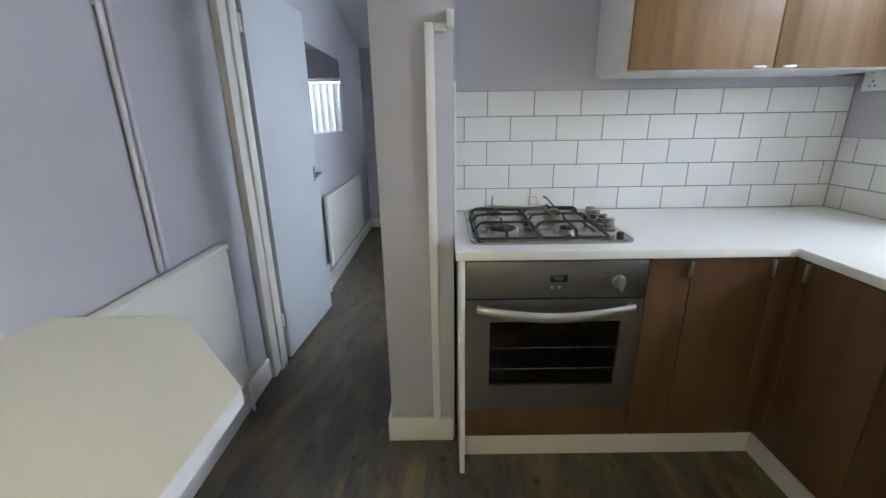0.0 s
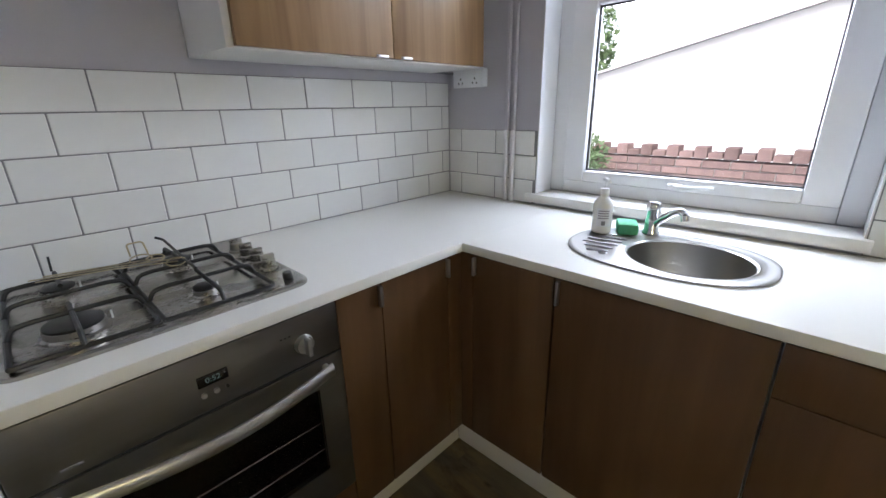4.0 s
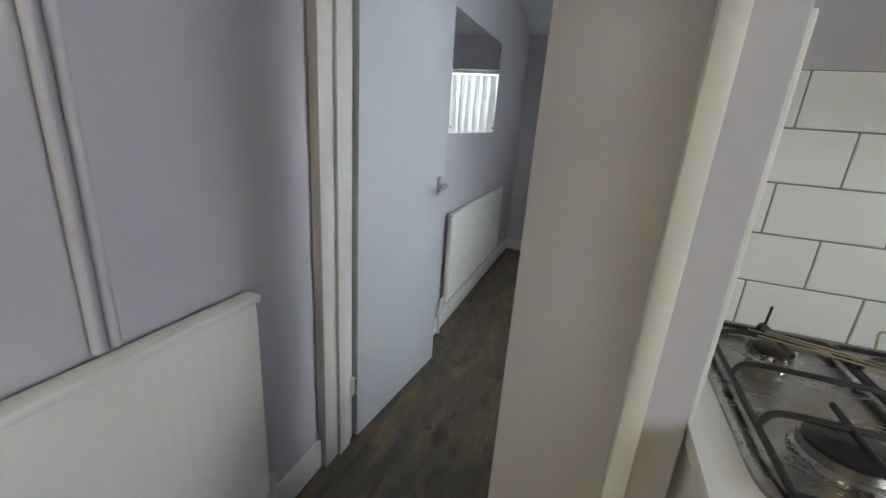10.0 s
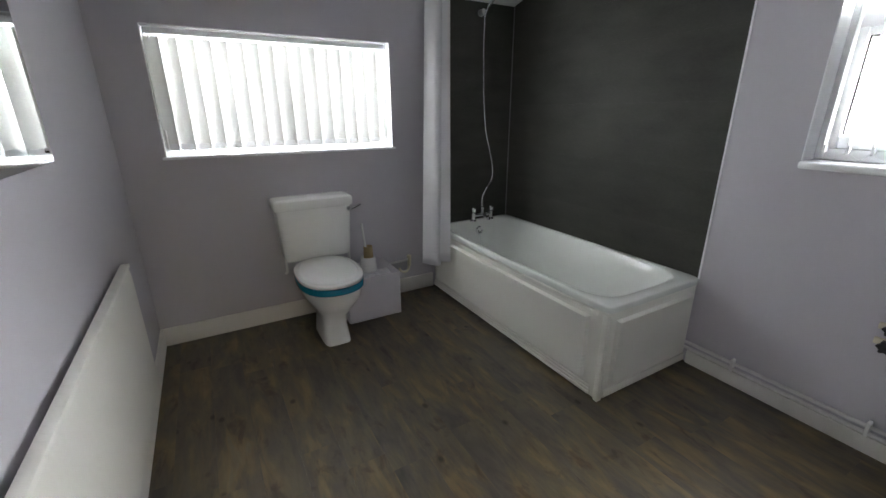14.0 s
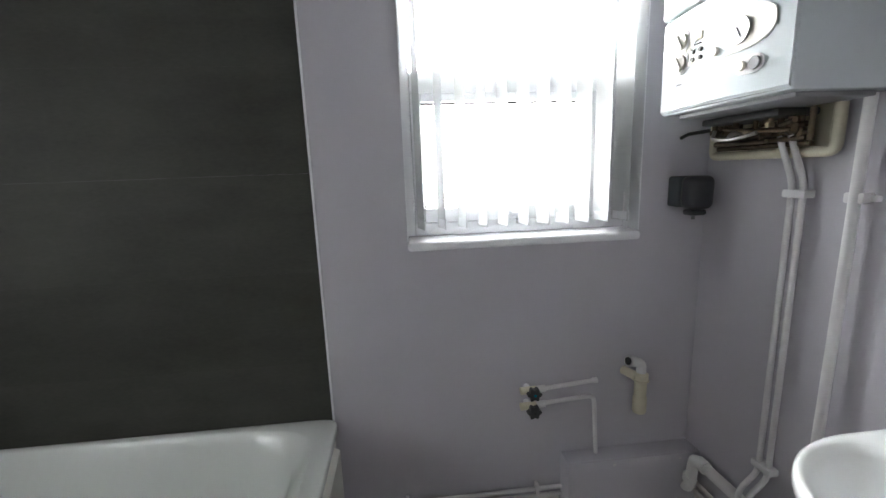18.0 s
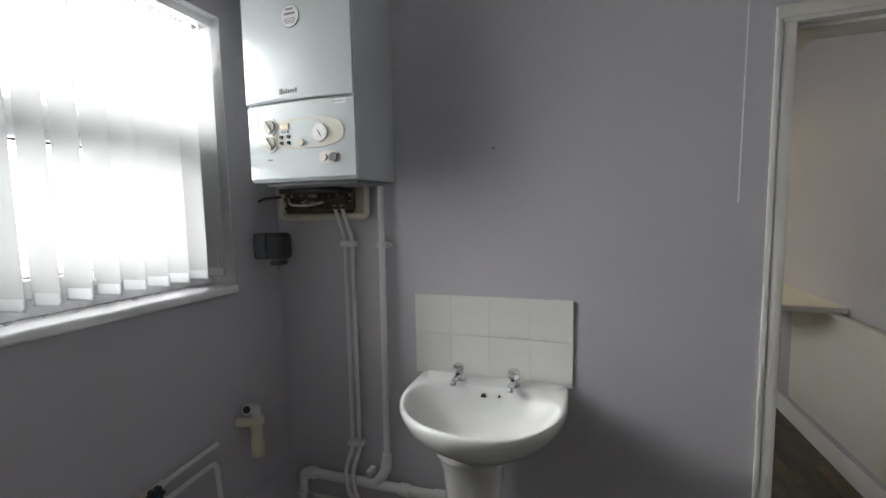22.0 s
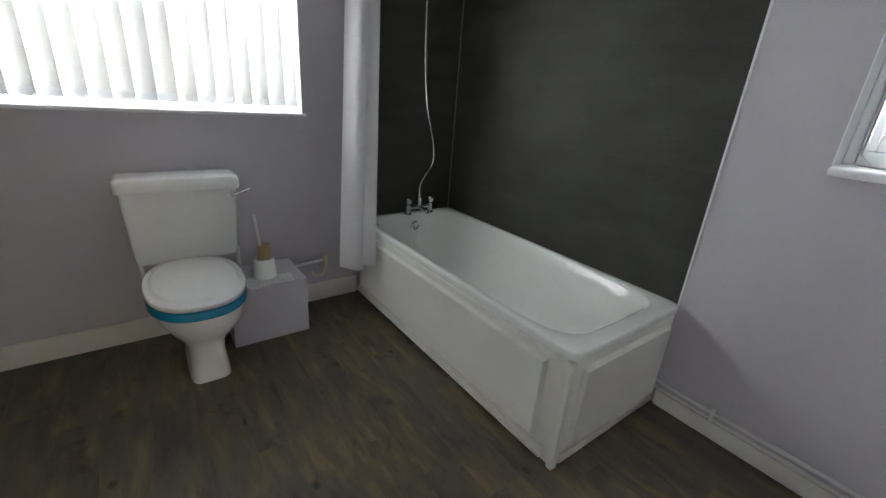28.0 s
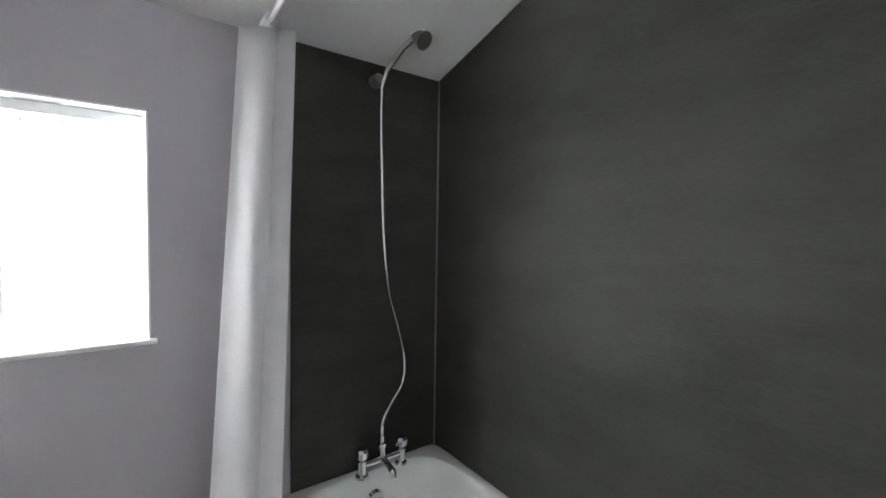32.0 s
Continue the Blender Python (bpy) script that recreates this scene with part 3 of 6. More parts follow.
# wet panels round the bath
zc = lambda y: 2.088 + (BY1 - y) * (2.60 - 2.088) / (BY1 - 3.50)  # noqa: E731
for za, zb in ((0.50, 0.7349), (0.7351, 1.0649), (1.0651, 1.3949), (1.3951, 1.7249), (1.7251, 1.9519)):
    part("wet_panel", box(1.981, 1.989, 3.655, 5.306, za, zb), PANEL, wall_bw, "charcoal slate-look wet panel")
bm = bmesh.new()
skin(bm, [[(x, 3.655, 1.9521), (x, 5.306, 1.9521), (x, 5.306, zc(5.306)), (x, 3.655, zc(3.655))] for x in (1.981, 1.989)], True, True, True)
part("wet_panel", bm, PANEL, wall_bw, smooth=None)
for za, zb in ((0.50, 1.5749), (1.5751, 2.088)):
    part("wet_panel", box(1.361, 1.980, 5.306, 5.315, za, zb), PANEL, wall_far, "charcoal slate-look wet panel")
part("panel_trim", box(1.982, 1.989, 3.647, 3.656, 0.50, 2.55, bev=0.001), UPVC, wall_bw, "white panel edge trim")
part("panel_trim", box(1.974, 1.981, 5.299, 5.306, 0.50, 2.09, bev=0.002), INKG, wall_far, "grey panel corner trim")

# floor planks
PLANKS = []
rng = random.Random(5)
PW, PL = 0.152, 0.915
for c in range(20):
    x0 = -0.66 + c * PW
    y = -1.70 - rng.random() * PL
    while y < BY1:
        PLANKS.append((x0, y, min(x0 + PW, KX), min(y + PL, BY1)))
        y += PL

# doorway: lining, stops and architraves
frame_1 = thing("door_frame", (-0.21, 2.16, 0), "white gloss painted timber door lining and architraves", "door frame")
frame_1["kind"] = "structure"
part("jamb", box(KL + 0.001, -0.576, 2.083, 2.258, 0, 1.937, bev=0.003), WARMGLOSS, frame_1)
part("jamb", box(0.130, 0.164, 2.069, 2.256, 0, 1.937, bev=0.002), GLOSS, frame_1)
part("head", box(KL + 0.001, 0.164, 2.0682, 2.256, 1.9375, 1.964, bev=0.002), WARMGLOSS, frame_1)
part("stop", box(-0.5755, -0.563, 2.155, 2.222, 0, 1.937, bev=0.002), WARMGLOSS, frame_1)
part("stop", box(0.119, 0.1295, 2.155, 2.222, 0, 1.937, bev=0.002), WARMGLOSS, frame_1)
part("stop", box(-0.563, 0.119, 2.155, 2.222, 1.925, 1.937, bev=0.002), WARMGLOSS, frame_1)
part("architrave", box(-0.575, 0.106, 2.048, 2.0678, 1.966, 2.00, bev=0.004), WARMGLOSS, frame_1)
part("architrave", box(0.1645, 0.180, 2.247, 2.259, 0, 1.985, bev=0.003), GLOSS, frame_1)
part("architrave", box(-0.598, 0.180, 2.2565, 2.262, 1.950, 1.985, bev=0.002), WARMGLOSS, frame_1)
for z in (0.22, 1.70):
    part("hinge_leaf", box(-0.5745, -0.5615, 2.2235, 2.2585, z, z + 0.075), WARMGLOSS, frame_1, "painted-over hinge leaf")
part("strike_plate", box(0.1265, 0.1298, 2.226, 2.252, 0.93, 1.02), NICKEL, frame_1, "small nickel strike plate")

# the open bathroom door, in its own frame: hinge on the z axis, leaf along +y
bm_m = Matrix.Translation((-0.557, 2.264, 0)) @ Matrix.Rotation(radians(-4.9), 4, "Z")
door_1 = thing("door_1", (-0.557, 2.264, 0.008), "white painted flush bathroom door, standing open", "door")
door_1["kind"] = "structure"


def turned(bm, m):
    bm.transform(m)
    return bm


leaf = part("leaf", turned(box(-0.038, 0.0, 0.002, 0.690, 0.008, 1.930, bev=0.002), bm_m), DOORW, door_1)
for side in (0, 1):
    s, x = (1, 0.0) if side == 0 else (-1, -0.038)
    plate = part("handle_plate", turned(box(x, x + s * 0.007, 0.612, 0.652, 0.938, 1.028, bev=0.003), bm_m), NICKEL, door_1, "satin nickel backplate")
    part("lever", turned(tube([(x + s * 0.006, 0.632, 0.985), (x + s * 0.048, 0.632, 0.985), (x + s * 0.052, 0.60, 0.985), (x + s * 0.050, 0.530, 0.980)], 0.0085, 12, 0.02), bm_m), NICKEL, plate, "satin nickel lever")
for z in (0.22, 1.70):
    part("hinge", turned(cyl((0.002, -0.006, z), (0.002, -0.006, z + 0.075), 0.005, n=10), bm_m), NICKEL, door_1, "steel butt hinge")

# ---- windows ----


def pane(name, b, parent, material):
    ob = part(name, b, material, parent, smooth=None)
    ob.visible_shadow = False
    return ob


# kitchen window
kw = thing("window_1", (2.25, 1.04, 0.95), "white upvc kitchen window with one large pane", "window")
kw["kind"] = "structure"
FX0, FX1 = 2.225, 2.290
for b in (box(FX0, FX1, 0.522, 0.585, 0.952, 2.048, bev=0.006), box(FX0, FX1, 1.490, 1.553, 0.952, 2.048, bev=0.006), box(FX0, FX1, 0.5855, 1.4895, 0.952, 1.003, bev=0.006), box(FX0, FX1, 0.5855, 1.4895, 1.725, 1.785, bev=0.006), box(FX0, FX1, 0.5855, 1.4895, 1.995, 2.048, bev=0.006)):
    part("window_frame", b, UPVC, kw)
for b in (box(2.212, 2.275, 0.5858, 0.678, 1.0033, 1.7247, bev=0.008), box(2.212, 2.275, 1.398, 1.4892, 1.0033, 1.7247, bev=0.008), box(2.212, 2.275, 0.6785, 1.3975, 1.0033, 1.050, bev=0.008), box(2.212, 2.275, 0.6785, 1.3975, 1.668, 1.7247, bev=0.008)):
    part("sash", b, UPVC, kw)
for b in (box(2.238, 2.250, 0.6785, 0.6835, 1.050, 1.668), box(2.238, 2.250, 1.3925, 1.3975, 1.050, 1.668), box(2.238, 2.250, 0.6835, 1.3925, 1.050, 1.055), box(2.238, 2.250, 0.6835, 1.3925, 1.663, 1.668)):
    part("seal", b, RUBBER, kw)
pane("pane", box(2.242, 2.246, 0.682, 1.394, 1.052, 1.666), kw, CLEAR)
pane("pane", box(2.242, 2.246, 0.5855, 1.4895, 1.785, 1.995), kw, CLEAR)
hb = part("window_handle", box(2.192, 2.212, 1.010, 1.060, 1.012, 1.034, bev=0.006), UPVC, kw, "white window handle")
part("lever", tube([(2.196, 1.035, 1.023), (2.186, 1.035, 1.023), (2.182, 1.00, 1.026), (2.184, 0.91, 1.030)], 0.0065, 10, 0.01), UPVC, hb)
part("keyhole", cyl((2.191, 1.035, 1.023), (2.1905, 1.035, 1.023), 0.006, n=12), RUBBER, hb)
solid("window_sill", box(2.078, 2.224, 0.503, 1.597, 0.914, 0.9505, bev=0.004), GLOSS, "white painted kitchen window sill board", "window sill", "structure")
for ya, yb in ((0.5195, 0.5235), (1.5515, 1.5555)):
    part("reveal_lining", box(KX - 0.006, 2.2245, ya, yb, 0.951, 2.05), UPVC, kw, "white reveal lining")

# back door of the kitchen
bd = thing("door_2", (2.18, -0.42, 0), "white upvc back door with patterned obscure glass", "door")
bd["kind"] = "structure"
for b in (box(2.13, 2.22, 0, 0.049, 0.02, 2.038, bev=0.006), box(2.13, 2.22, -0.809, -0.76, 0.02, 2.038, bev=0.006), box(2.13, 2.22, -0.7595, -0.0005, 1.985, 2.038, bev=0.006)):
    part("door_frame", b, UPVC, bd)
part("threshold", box(2.10, 2.30, -0.809, 0.049, 0.0, 0.019, bev=0.003), DKPLAST, bd, "dark threshold strip")
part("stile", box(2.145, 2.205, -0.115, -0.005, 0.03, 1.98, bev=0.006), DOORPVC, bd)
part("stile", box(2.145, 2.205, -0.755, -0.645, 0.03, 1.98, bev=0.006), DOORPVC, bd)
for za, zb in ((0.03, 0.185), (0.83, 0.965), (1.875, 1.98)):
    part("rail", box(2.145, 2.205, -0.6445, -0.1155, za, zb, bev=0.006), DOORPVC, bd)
for za, zb in ((0.185, 0.83), (0.965, 1.875)):
    pane("pane", box(2.172, 2.177, -0.6445, -0.1155, za, zb), bd, FROST)
    for b in (box(2.150, 2.172, -0.122, -0.1155, za, zb), box(2.150, 2.172, -0.6445, -0.638, za, zb), box(2.150, 2.172, -0.638, -0.122, za, za + 0.006), box(2.150, 2.172, -0.638, -0.122, zb - 0.006, zb)):
        part("glazing_bead", b, RUBBER, bd, "black glazing seal")


def ivy_leaf(y, z, size, turn):
    """A five-lobed leaf lying flat on the glass, with a raised midrib."""
    tips = []
    for k in range(20):
        a = 2 * math.pi * k / 20
        lobe = 0.55 + 0.45 * abs(math.cos(2.5 * a)) - (0.25 if k in (9, 10, 11) else 0)
        tips.append((2.1716, y + size * lobe * math.sin(a + turn), z + size * lobe * math.cos(a + turn)))
    lb = bmesh.new()
    skin(lb, [tips, [(2.1706, p[1], p[2]) for p in tips]], True, True, True)
    return lb


leaf_rng = random.Random(11)
for k in range(26):
    up = k % 2
    z = 0.24 + 0.55 * leaf_rng.random() if up == 0 else 1.0 + 0.80 * leaf_rng.random()
    y = -0.19 - 0.16 * leaf_rng.random() - (0.24 * leaf_rng.random() if k % 3 == 0 else 0)
    lv = part("etched_leaf", ivy_leaf(y, z, 0.050 + 0.030 * leaf_rng.random(), 6.28 * leaf_rng.random()), ETCHED, bd, smooth=None)
    lv.visible_shadow = False
pl = part("handle_plate", box(2.137, 2.145, -0.067, -0.037, 0.962, 1.148, bev=0.003), NICKEL, bd, "chrome door handle plate")
part("lever", tube([(2.138, -0.052, 1.078), (2.095, -0.052, 1.078), (2.086, -0.070, 1.070), (2.086, -0.150, 1.020)], 0.0070, 12, 0.02), NICKEL, pl)
part("key_cylinder", cyl((2.138, -0.052, 1.015), (2.128, -0.052, 1.015), 0.012, n=16), NICKEL, pl)
for z in (0.972, 1.138):
    part("screw", cyl((2.138, -0.052, z), (2.1365, -0.052, z), 0.005, n=10), RUBBER, pl)

# far bathroom window
wf = thing("window_2", (0.29, 5.45, 1.12), "wide white upvc bathroom window", "window")
wf["kind"] = "structure"
for b in (box(-0.384, -0.325, 5.44, 5.50, 1.122, 1.778, bev=0.005), box(0.900, 0.959, 5.44, 5.50, 1.122, 1.778, bev=0.005), box(-0.3245, 0.8995, 5.44, 5.50, 1.122, 1.180, bev=0.005), box(-0.3245, 0.8995, 5.44, 5.50, 1.720, 1.778, bev=0.005), box(0.235, 0.305, 5.44, 5.50, 1.1805, 1.7195, bev=0.005)):
    part("window_frame", b, UPVC, wf)
pane("pane", box(-0.3245, 0.2345, 5.468, 5.472, 1.1805, 1.7195), wf, CLEAR)
pane("pane", box(0.3055, 0.8995, 5.468, 5.472, 1.1805, 1.7195), wf, CLEAR)
solid("window_sill", box(-0.402, 0.978, 5.296, 5.439, 1.104, 1.1205, bev=0.006), UPVC, "narrow white window sill board", "window sill", "structure")
for b in (box(-0.387, -0.382, 5.312, 5.439, 1.121, 1.778), box(0.957, 0.962, 5.312, 5.439, 1.121, 1.778), box(-0.382, 0.957, 5.312, 5.439, 1.777, 1.782)):
    part("reveal_lining", b, UPVC, wf, "white reveal edge")

# side bathroom window
ws = thing("window_3", (2.10, 2.93, 1.15), "white upvc bathroom window with an opening top light", "window")
ws["kind"] = "structure"
for b in (box(2.09, 2.16, 2.506, 2.585, 1.152, 2.140, bev=0.005), box(2.09, 2.16, 3.314, 3.344, 1.152, 2.140, bev=0.005), box(2.09, 2.16, 2.5855, 3.3135, 1.152, 1.200, bev=0.005), box(2.09, 2.16, 2.5855, 3.3135, 1.655, 1.728, bev=0.005), box(2.09, 2.16, 2.5855, 3.3135, 2.050, 2.140, bev=0.005)):
    part("window_frame", b, UPVC, ws)
for b in (box(2.082, 2.14, 2.5858, 2.665, 1.2003, 1.6547, bev=0.006), box(2.082, 2.14, 3.276, 3.3132, 1.2003, 1.6547, bev=0.006), box(2.082, 2.14, 2.6655, 3.2755, 1.2003, 1.255, bev=0.006), box(2.082, 2.14, 2.6655, 3.2755, 1.625, 1.6547, bev=0.006)):
    part("sash", b, UPVC, ws)
for b in (box(2.104, 2.112, 2.6655, 2.6705, 1.255, 1.625), box(2.104, 2.112, 3.2705, 3.2755, 1.255, 1.625), box(2.104, 2.112, 2.6705, 3.2705, 1.255, 1.259), box(2.104, 2.112, 2.6705, 3.2705, 1.619, 1.625), box(2.104, 2.112, 2.5855, 3.3135, 2.044, 2.050), box(2.104, 2.112, 2.5855, 3.3135, 1.728, 1.732)):
    part("seal", b, RUBBER, ws)
pane("pane", box(2.114, 2.118, 2.667, 3.274, 1.257, 1.623), ws, OBSCURE)
pane("pane", box(2.114, 2.118, 2.5855, 3.3135, 1.728, 2.050), ws, OBSCURE)
part("window_handle", box(2.066, 2.082, 2.90, 2.96, 1.215, 1.235, bev=0.005), UPVC, ws)
solid("window_sill", box(1.958, 2.0895, 2.508, 3.348, 1.118, 1.1505, bev=0.012, seg=4), UPVC, "white bull-nosed bathroom window sill", "window sill", "structure")
# White facing added in place of the bright light on lilac-painted reveals.
for b in (box(1.986, 2.0895, 2.5025, 2.5065, 1.151, 2.142), box(1.986, 2.0895, 3.3435, 3.3475, 1.151, 2.142), box(1.986, 2.0895, 2.5065, 3.3435, 2.1395, 2.1435)):
    part("reveal_lining", b, UPVC, ws)


def blind(name, label, along, at, u0, u1, z0, z1, pitch, way, width=0.089, margin=0.02, fabric=None):
    """A vertical slat blind: headrail, slats with carriers and weights, bottom chains. way: the slat's direction in plan."""
    b = thing(name, (at, (u0 + u1) / 2, z1) if along == "y" else ((u0 + u1) / 2, at, z1), label, "window blind")
    if along == "y":
        part("headrail", box(at - 0.02, at + 0.02, u0, u1, z1 - 0.032, z1 - 0.002, bev=0.003), UPVC, b, "white aluminium headrail")
    else:
        part("headrail", box(u0, u1, at - 0.02, at + 0.02, z1 - 0.032, z1 - 0.002, bev=0.003), UPVC, b, "white aluminium headrail")
    n = int((u1 - u0 - 2 * margin + 0.01) / pitch)
    d = Vector((way[0], way[1], 0)).normalized()
    q = Vector((-d.y, d.x, 0))
    last = None
    for k in range(n + 1):
        u = u0 + margin + k * (u1 - u0 - 2 * margin) / n
        c = Vector((at, u, 0)) if along == "y" else Vector((u, at, 0))
        bm = bmesh.new()
        rings = []
        for z in (z0, z0 + 0.3 * (z1 - z0), z0 + 0.7 * (z1 - z0), z1 - 0.045):
            f = [c + d * (width * (s / 6 - 0.5)) + q * (0.006 * (1 - (s / 3 - 1) ** 2)) for s in range(7)]
            rings.append([(*p.xy, z) for p in f] + [(*(p - q * 0.0007).xy, z) for p in reversed(f)])
        skin(bm, rings, True, True, True)
        s = part("slat", bm, fabric or SLAT, b)
        w = [c + d * (width * 0.46 * e) + q * o for e, o in ((-1, 0.0075), (1, 0.0075), (1, 0.001), (-1, 0.001))]
        part("bottom_weight", skin(bmesh.new(), [[(*p.xy, z) for p in w] for z in (z0 + 0.004, z0 + 0.034)], True, True, True), UPVC, s)
        part("carrier", cyl((*c.xy, z1 - 0.055), (*c.xy, z1 - 0.03), 0.004, n=8), UPVC, s)
        ends = (c - d * width * 0.45, c + d * width * 0.45)
        if last is not None:
            for e in range(2):
                a, z = last[e], ends[e]
                part("bead_chain", tube([(*a.lerp(z, t).xy, z0 + 0.012 - 0.035 * math.sin(math.pi * t)) for t in (0, 0.25, 0.5, 0.75, 1)], 0.0012, 5), UPVC, b)
        last = ends
    return b


bl1 = blind("vertical_blind", "white vertical slat blind, slats turned nearly shut", "x", 5.385, -0.375, 0.950, 1.150, 1.776, 0.079, (0.955, -0.30))
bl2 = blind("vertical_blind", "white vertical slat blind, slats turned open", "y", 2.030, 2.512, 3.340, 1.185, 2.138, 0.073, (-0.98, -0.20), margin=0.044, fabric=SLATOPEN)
part("control_cord", cyl((2.015, 2.545, 1.28), (2.015, 2.545, 2.10), 0.0016, n=6), UPVC, bl2)
part("cord_weight", cyl((2.015, 2.545, 1.20), (2.015, 2.545, 1.29), 0.006, n=10), PIPEW, bl2)
part("cord_weight", cyl((-0.365, 5.345, 1.16), (-0.365, 5.345, 1.26), 0.006, n=10), PIPEW, bl1)

# ---- kitchen things ----


def slab_with_hole(bm, x0, x1, y0, y1, z0, z1, cx, cy, a, b, n=40):
    """A slab with an oval hole through it."""
    corners = [math.atan2(y - cy, x - cx) % (2 * math.pi) for x in (x0, x1) for y in (y0, y1)]
    angles = sorted({*[2 * math.pi * k / n for k in range(n)], *corners})
    inner, outer = [], []
    for t in angles:
        c, s = math.cos(t), math.sin(t)
        k = min((x1 - cx) / c if c > 1e-9 else (x0 - cx) / c if c < -1e-9 else 9, (y1 - cy) / s if s > 1e-9 else (y0 - cy) / s if s < -1e-9 else 9)
        outer.append((cx + k * c, cy + k * s))
        e = 1 / math.sqrt((c / a) ** 2 + (s / b) ** 2)
        inner.append((cx + e * c, cy + e * s))
    loops = [[(x, y, z) for x, y in ring_] for ring_, z in ((inner, z0), (outer, z0), (outer, z1), (inner, z1), (inner, z0))]
    return skin(bm, loops, True)


wtop = thing("worktop", (1.475, 1.437, 0.875), "white laminate L-shaped kitchen worktop with square edge", "worktop")
wt = bmesh.new()
slab_with_hole(wt, 1.4765, 2.0985, 0.50, 1.30, 0.875, 0.903, 1.768, 0.866, 0.150, 0.162)
add_box(wt, 1.4765, 2.0985, 0.0012, 0.50, 0.875, 0.903)
add_box(wt, 1.4765, 2.0985, 1.30, 1.4365, 0.875, 0.903)
bmesh.ops.remove_doubles(wt, verts=wt.verts, dist=1e-5)
part("sink_run", wt, WORKTOP, wtop, smooth=20)
part("hob_run", box(0.374, 2.0985, 1.4385, 2.0595, 0.875, 0.903), WORKTOP, wtop, smooth=20)
part("joint_strip", box(1.4765, 2.0985, 1.4366, 1.4384, 0.876, 0.9032), GLOSS, wtop, "thin pale joint strip")
part("front_edging", box(0.374, 1.475, 1.437, 1.4384, 0.8748, 0.9028, bev=0.0005), WORKTOP, wtop)
part("front_edging", box(1.475, 1.4764, 0.0, 1.4365, 0.8748, 0.9028, bev=0.0005), WORKTOP, wtop)
part("end_edging", box(1.4765, 2.0985, 0.0, 0.0011, 0.8748, 0.9028), WORKTOP, wtop)


def base_unit(x0, x1, y0, y1, facing, fronts, label):
    """A base cabinet: carcass and fronts. fronts: (u0, u1, z0, z1, handle as u0, u1, z0, z1 or None)."""
    u = thing("base_cabinet", ((x0 + x1) / 2, (y0 + y1) / 2, 0.16), label, "cabinet", "kitchen base cabinets")
    cb = box(x0, x1, y0, y1, 0.16, 0.178)
    for b in ((x0, x1, y0, y0 + 0.016), (x0, x1, y1 - 0.016, y1), (x1 - 0.012, x1, y0 + 0.017, y1 - 0.017) if facing == "x" else (x0 + 0.017, x1 - 0.017, y1 - 0.030, y1 - 0.018)):
        add_box(cb, *b, 0.1785, 0.873)
    part("body", cb, CARCASS, u)
    for a, b, za, zb, h in fronts:
        if facing == "y":
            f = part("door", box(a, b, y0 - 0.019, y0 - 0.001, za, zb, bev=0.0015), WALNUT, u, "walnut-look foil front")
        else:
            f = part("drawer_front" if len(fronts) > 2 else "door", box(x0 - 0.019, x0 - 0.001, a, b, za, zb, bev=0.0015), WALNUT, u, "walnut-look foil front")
        if h:
            ha, hb_, hz0, hz1 = h
            if facing == "y":
                part("handle", box(ha, hb_, y0 - 0.034, y0 - 0.0192, hz0, hz1, bev=0.003), NICKEL, f, "slim brushed nickel pull")
            else:
                part("handle", box(x0 - 0.034, x0 - 0.0192, ha, hb_, hz0, hz1, bev=0.003), NICKEL, f, "slim brushed nickel pull")
    return u


base_unit(1.012, 1.475, 1.474, 2.05, "y", [(1.014, 1.154, 0.165, 0.866, (1.142, 1.152, 0.80, 0.862)), (1.157, 1.425, 0.165, 0.866, (1.412, 1.422, 0.80, 0.862))], "walnut-look corner base cabinet with narrow doors")
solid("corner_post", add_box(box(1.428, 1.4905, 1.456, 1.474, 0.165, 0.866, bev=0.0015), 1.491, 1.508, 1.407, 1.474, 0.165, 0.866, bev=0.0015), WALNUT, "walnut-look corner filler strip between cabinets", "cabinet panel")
base_unit(1.509, 2.09, 1.115, 1.437, "x", [(1.118, 1.404, 0.165, 0.866, (1.390, 1.400, 0.80, 0.862))], "walnut-look corner base cabinet beside the sink")
base_unit(1.509, 2.09, 0.624, 1.113, "x", [(0.626, 1.112, 0.165, 0.866, (1.098, 1.108, 0.79, 0.862))], "walnut-look sink base cabinet")
base_unit(1.509, 2.09, 0.140, 0.622, "x", [(0.142, 0.620, 0.741, 0.866, (0.354, 0.405, 0.854, 0.868)), (0.142, 0.620, 0.468, 0.738, (0.354, 0.405, 0.722, 0.737)), (0.142, 0.620, 0.165, 0.465, (0.354, 0.405, 0.449, 0.464))], "walnut-look three-drawer base cabinet with nickel pulls")
solid("end_panel", box(1.487, 2.09, 0.118, 0.138, 0.0, 0.874, bev=0.0015), CARCASS, "white board end panel of the cabinets", "cabinet panel")
solid("end_panel", box(0.386, 0.404, 1.440, 2.05, 0.0, 0.874, bev=0.0015), CARCASS, "white board end panel beside the oven", "cabinet panel")
solid("plinth", box(0.405, 1.560, 1.535, 1.551, 0.0, 0.150, bev=0.001), CARCASS, "white plinth board under the oven run", "plinth", "structure")
solid("plinth", box(1.560, 1.576, 0.139, 1.535, 0.0, 0.150, bev=0.001), CARCASS, "white plinth board under the sink run", "plinth", "structure")
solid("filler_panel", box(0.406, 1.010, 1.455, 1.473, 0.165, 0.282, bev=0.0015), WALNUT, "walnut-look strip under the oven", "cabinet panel")

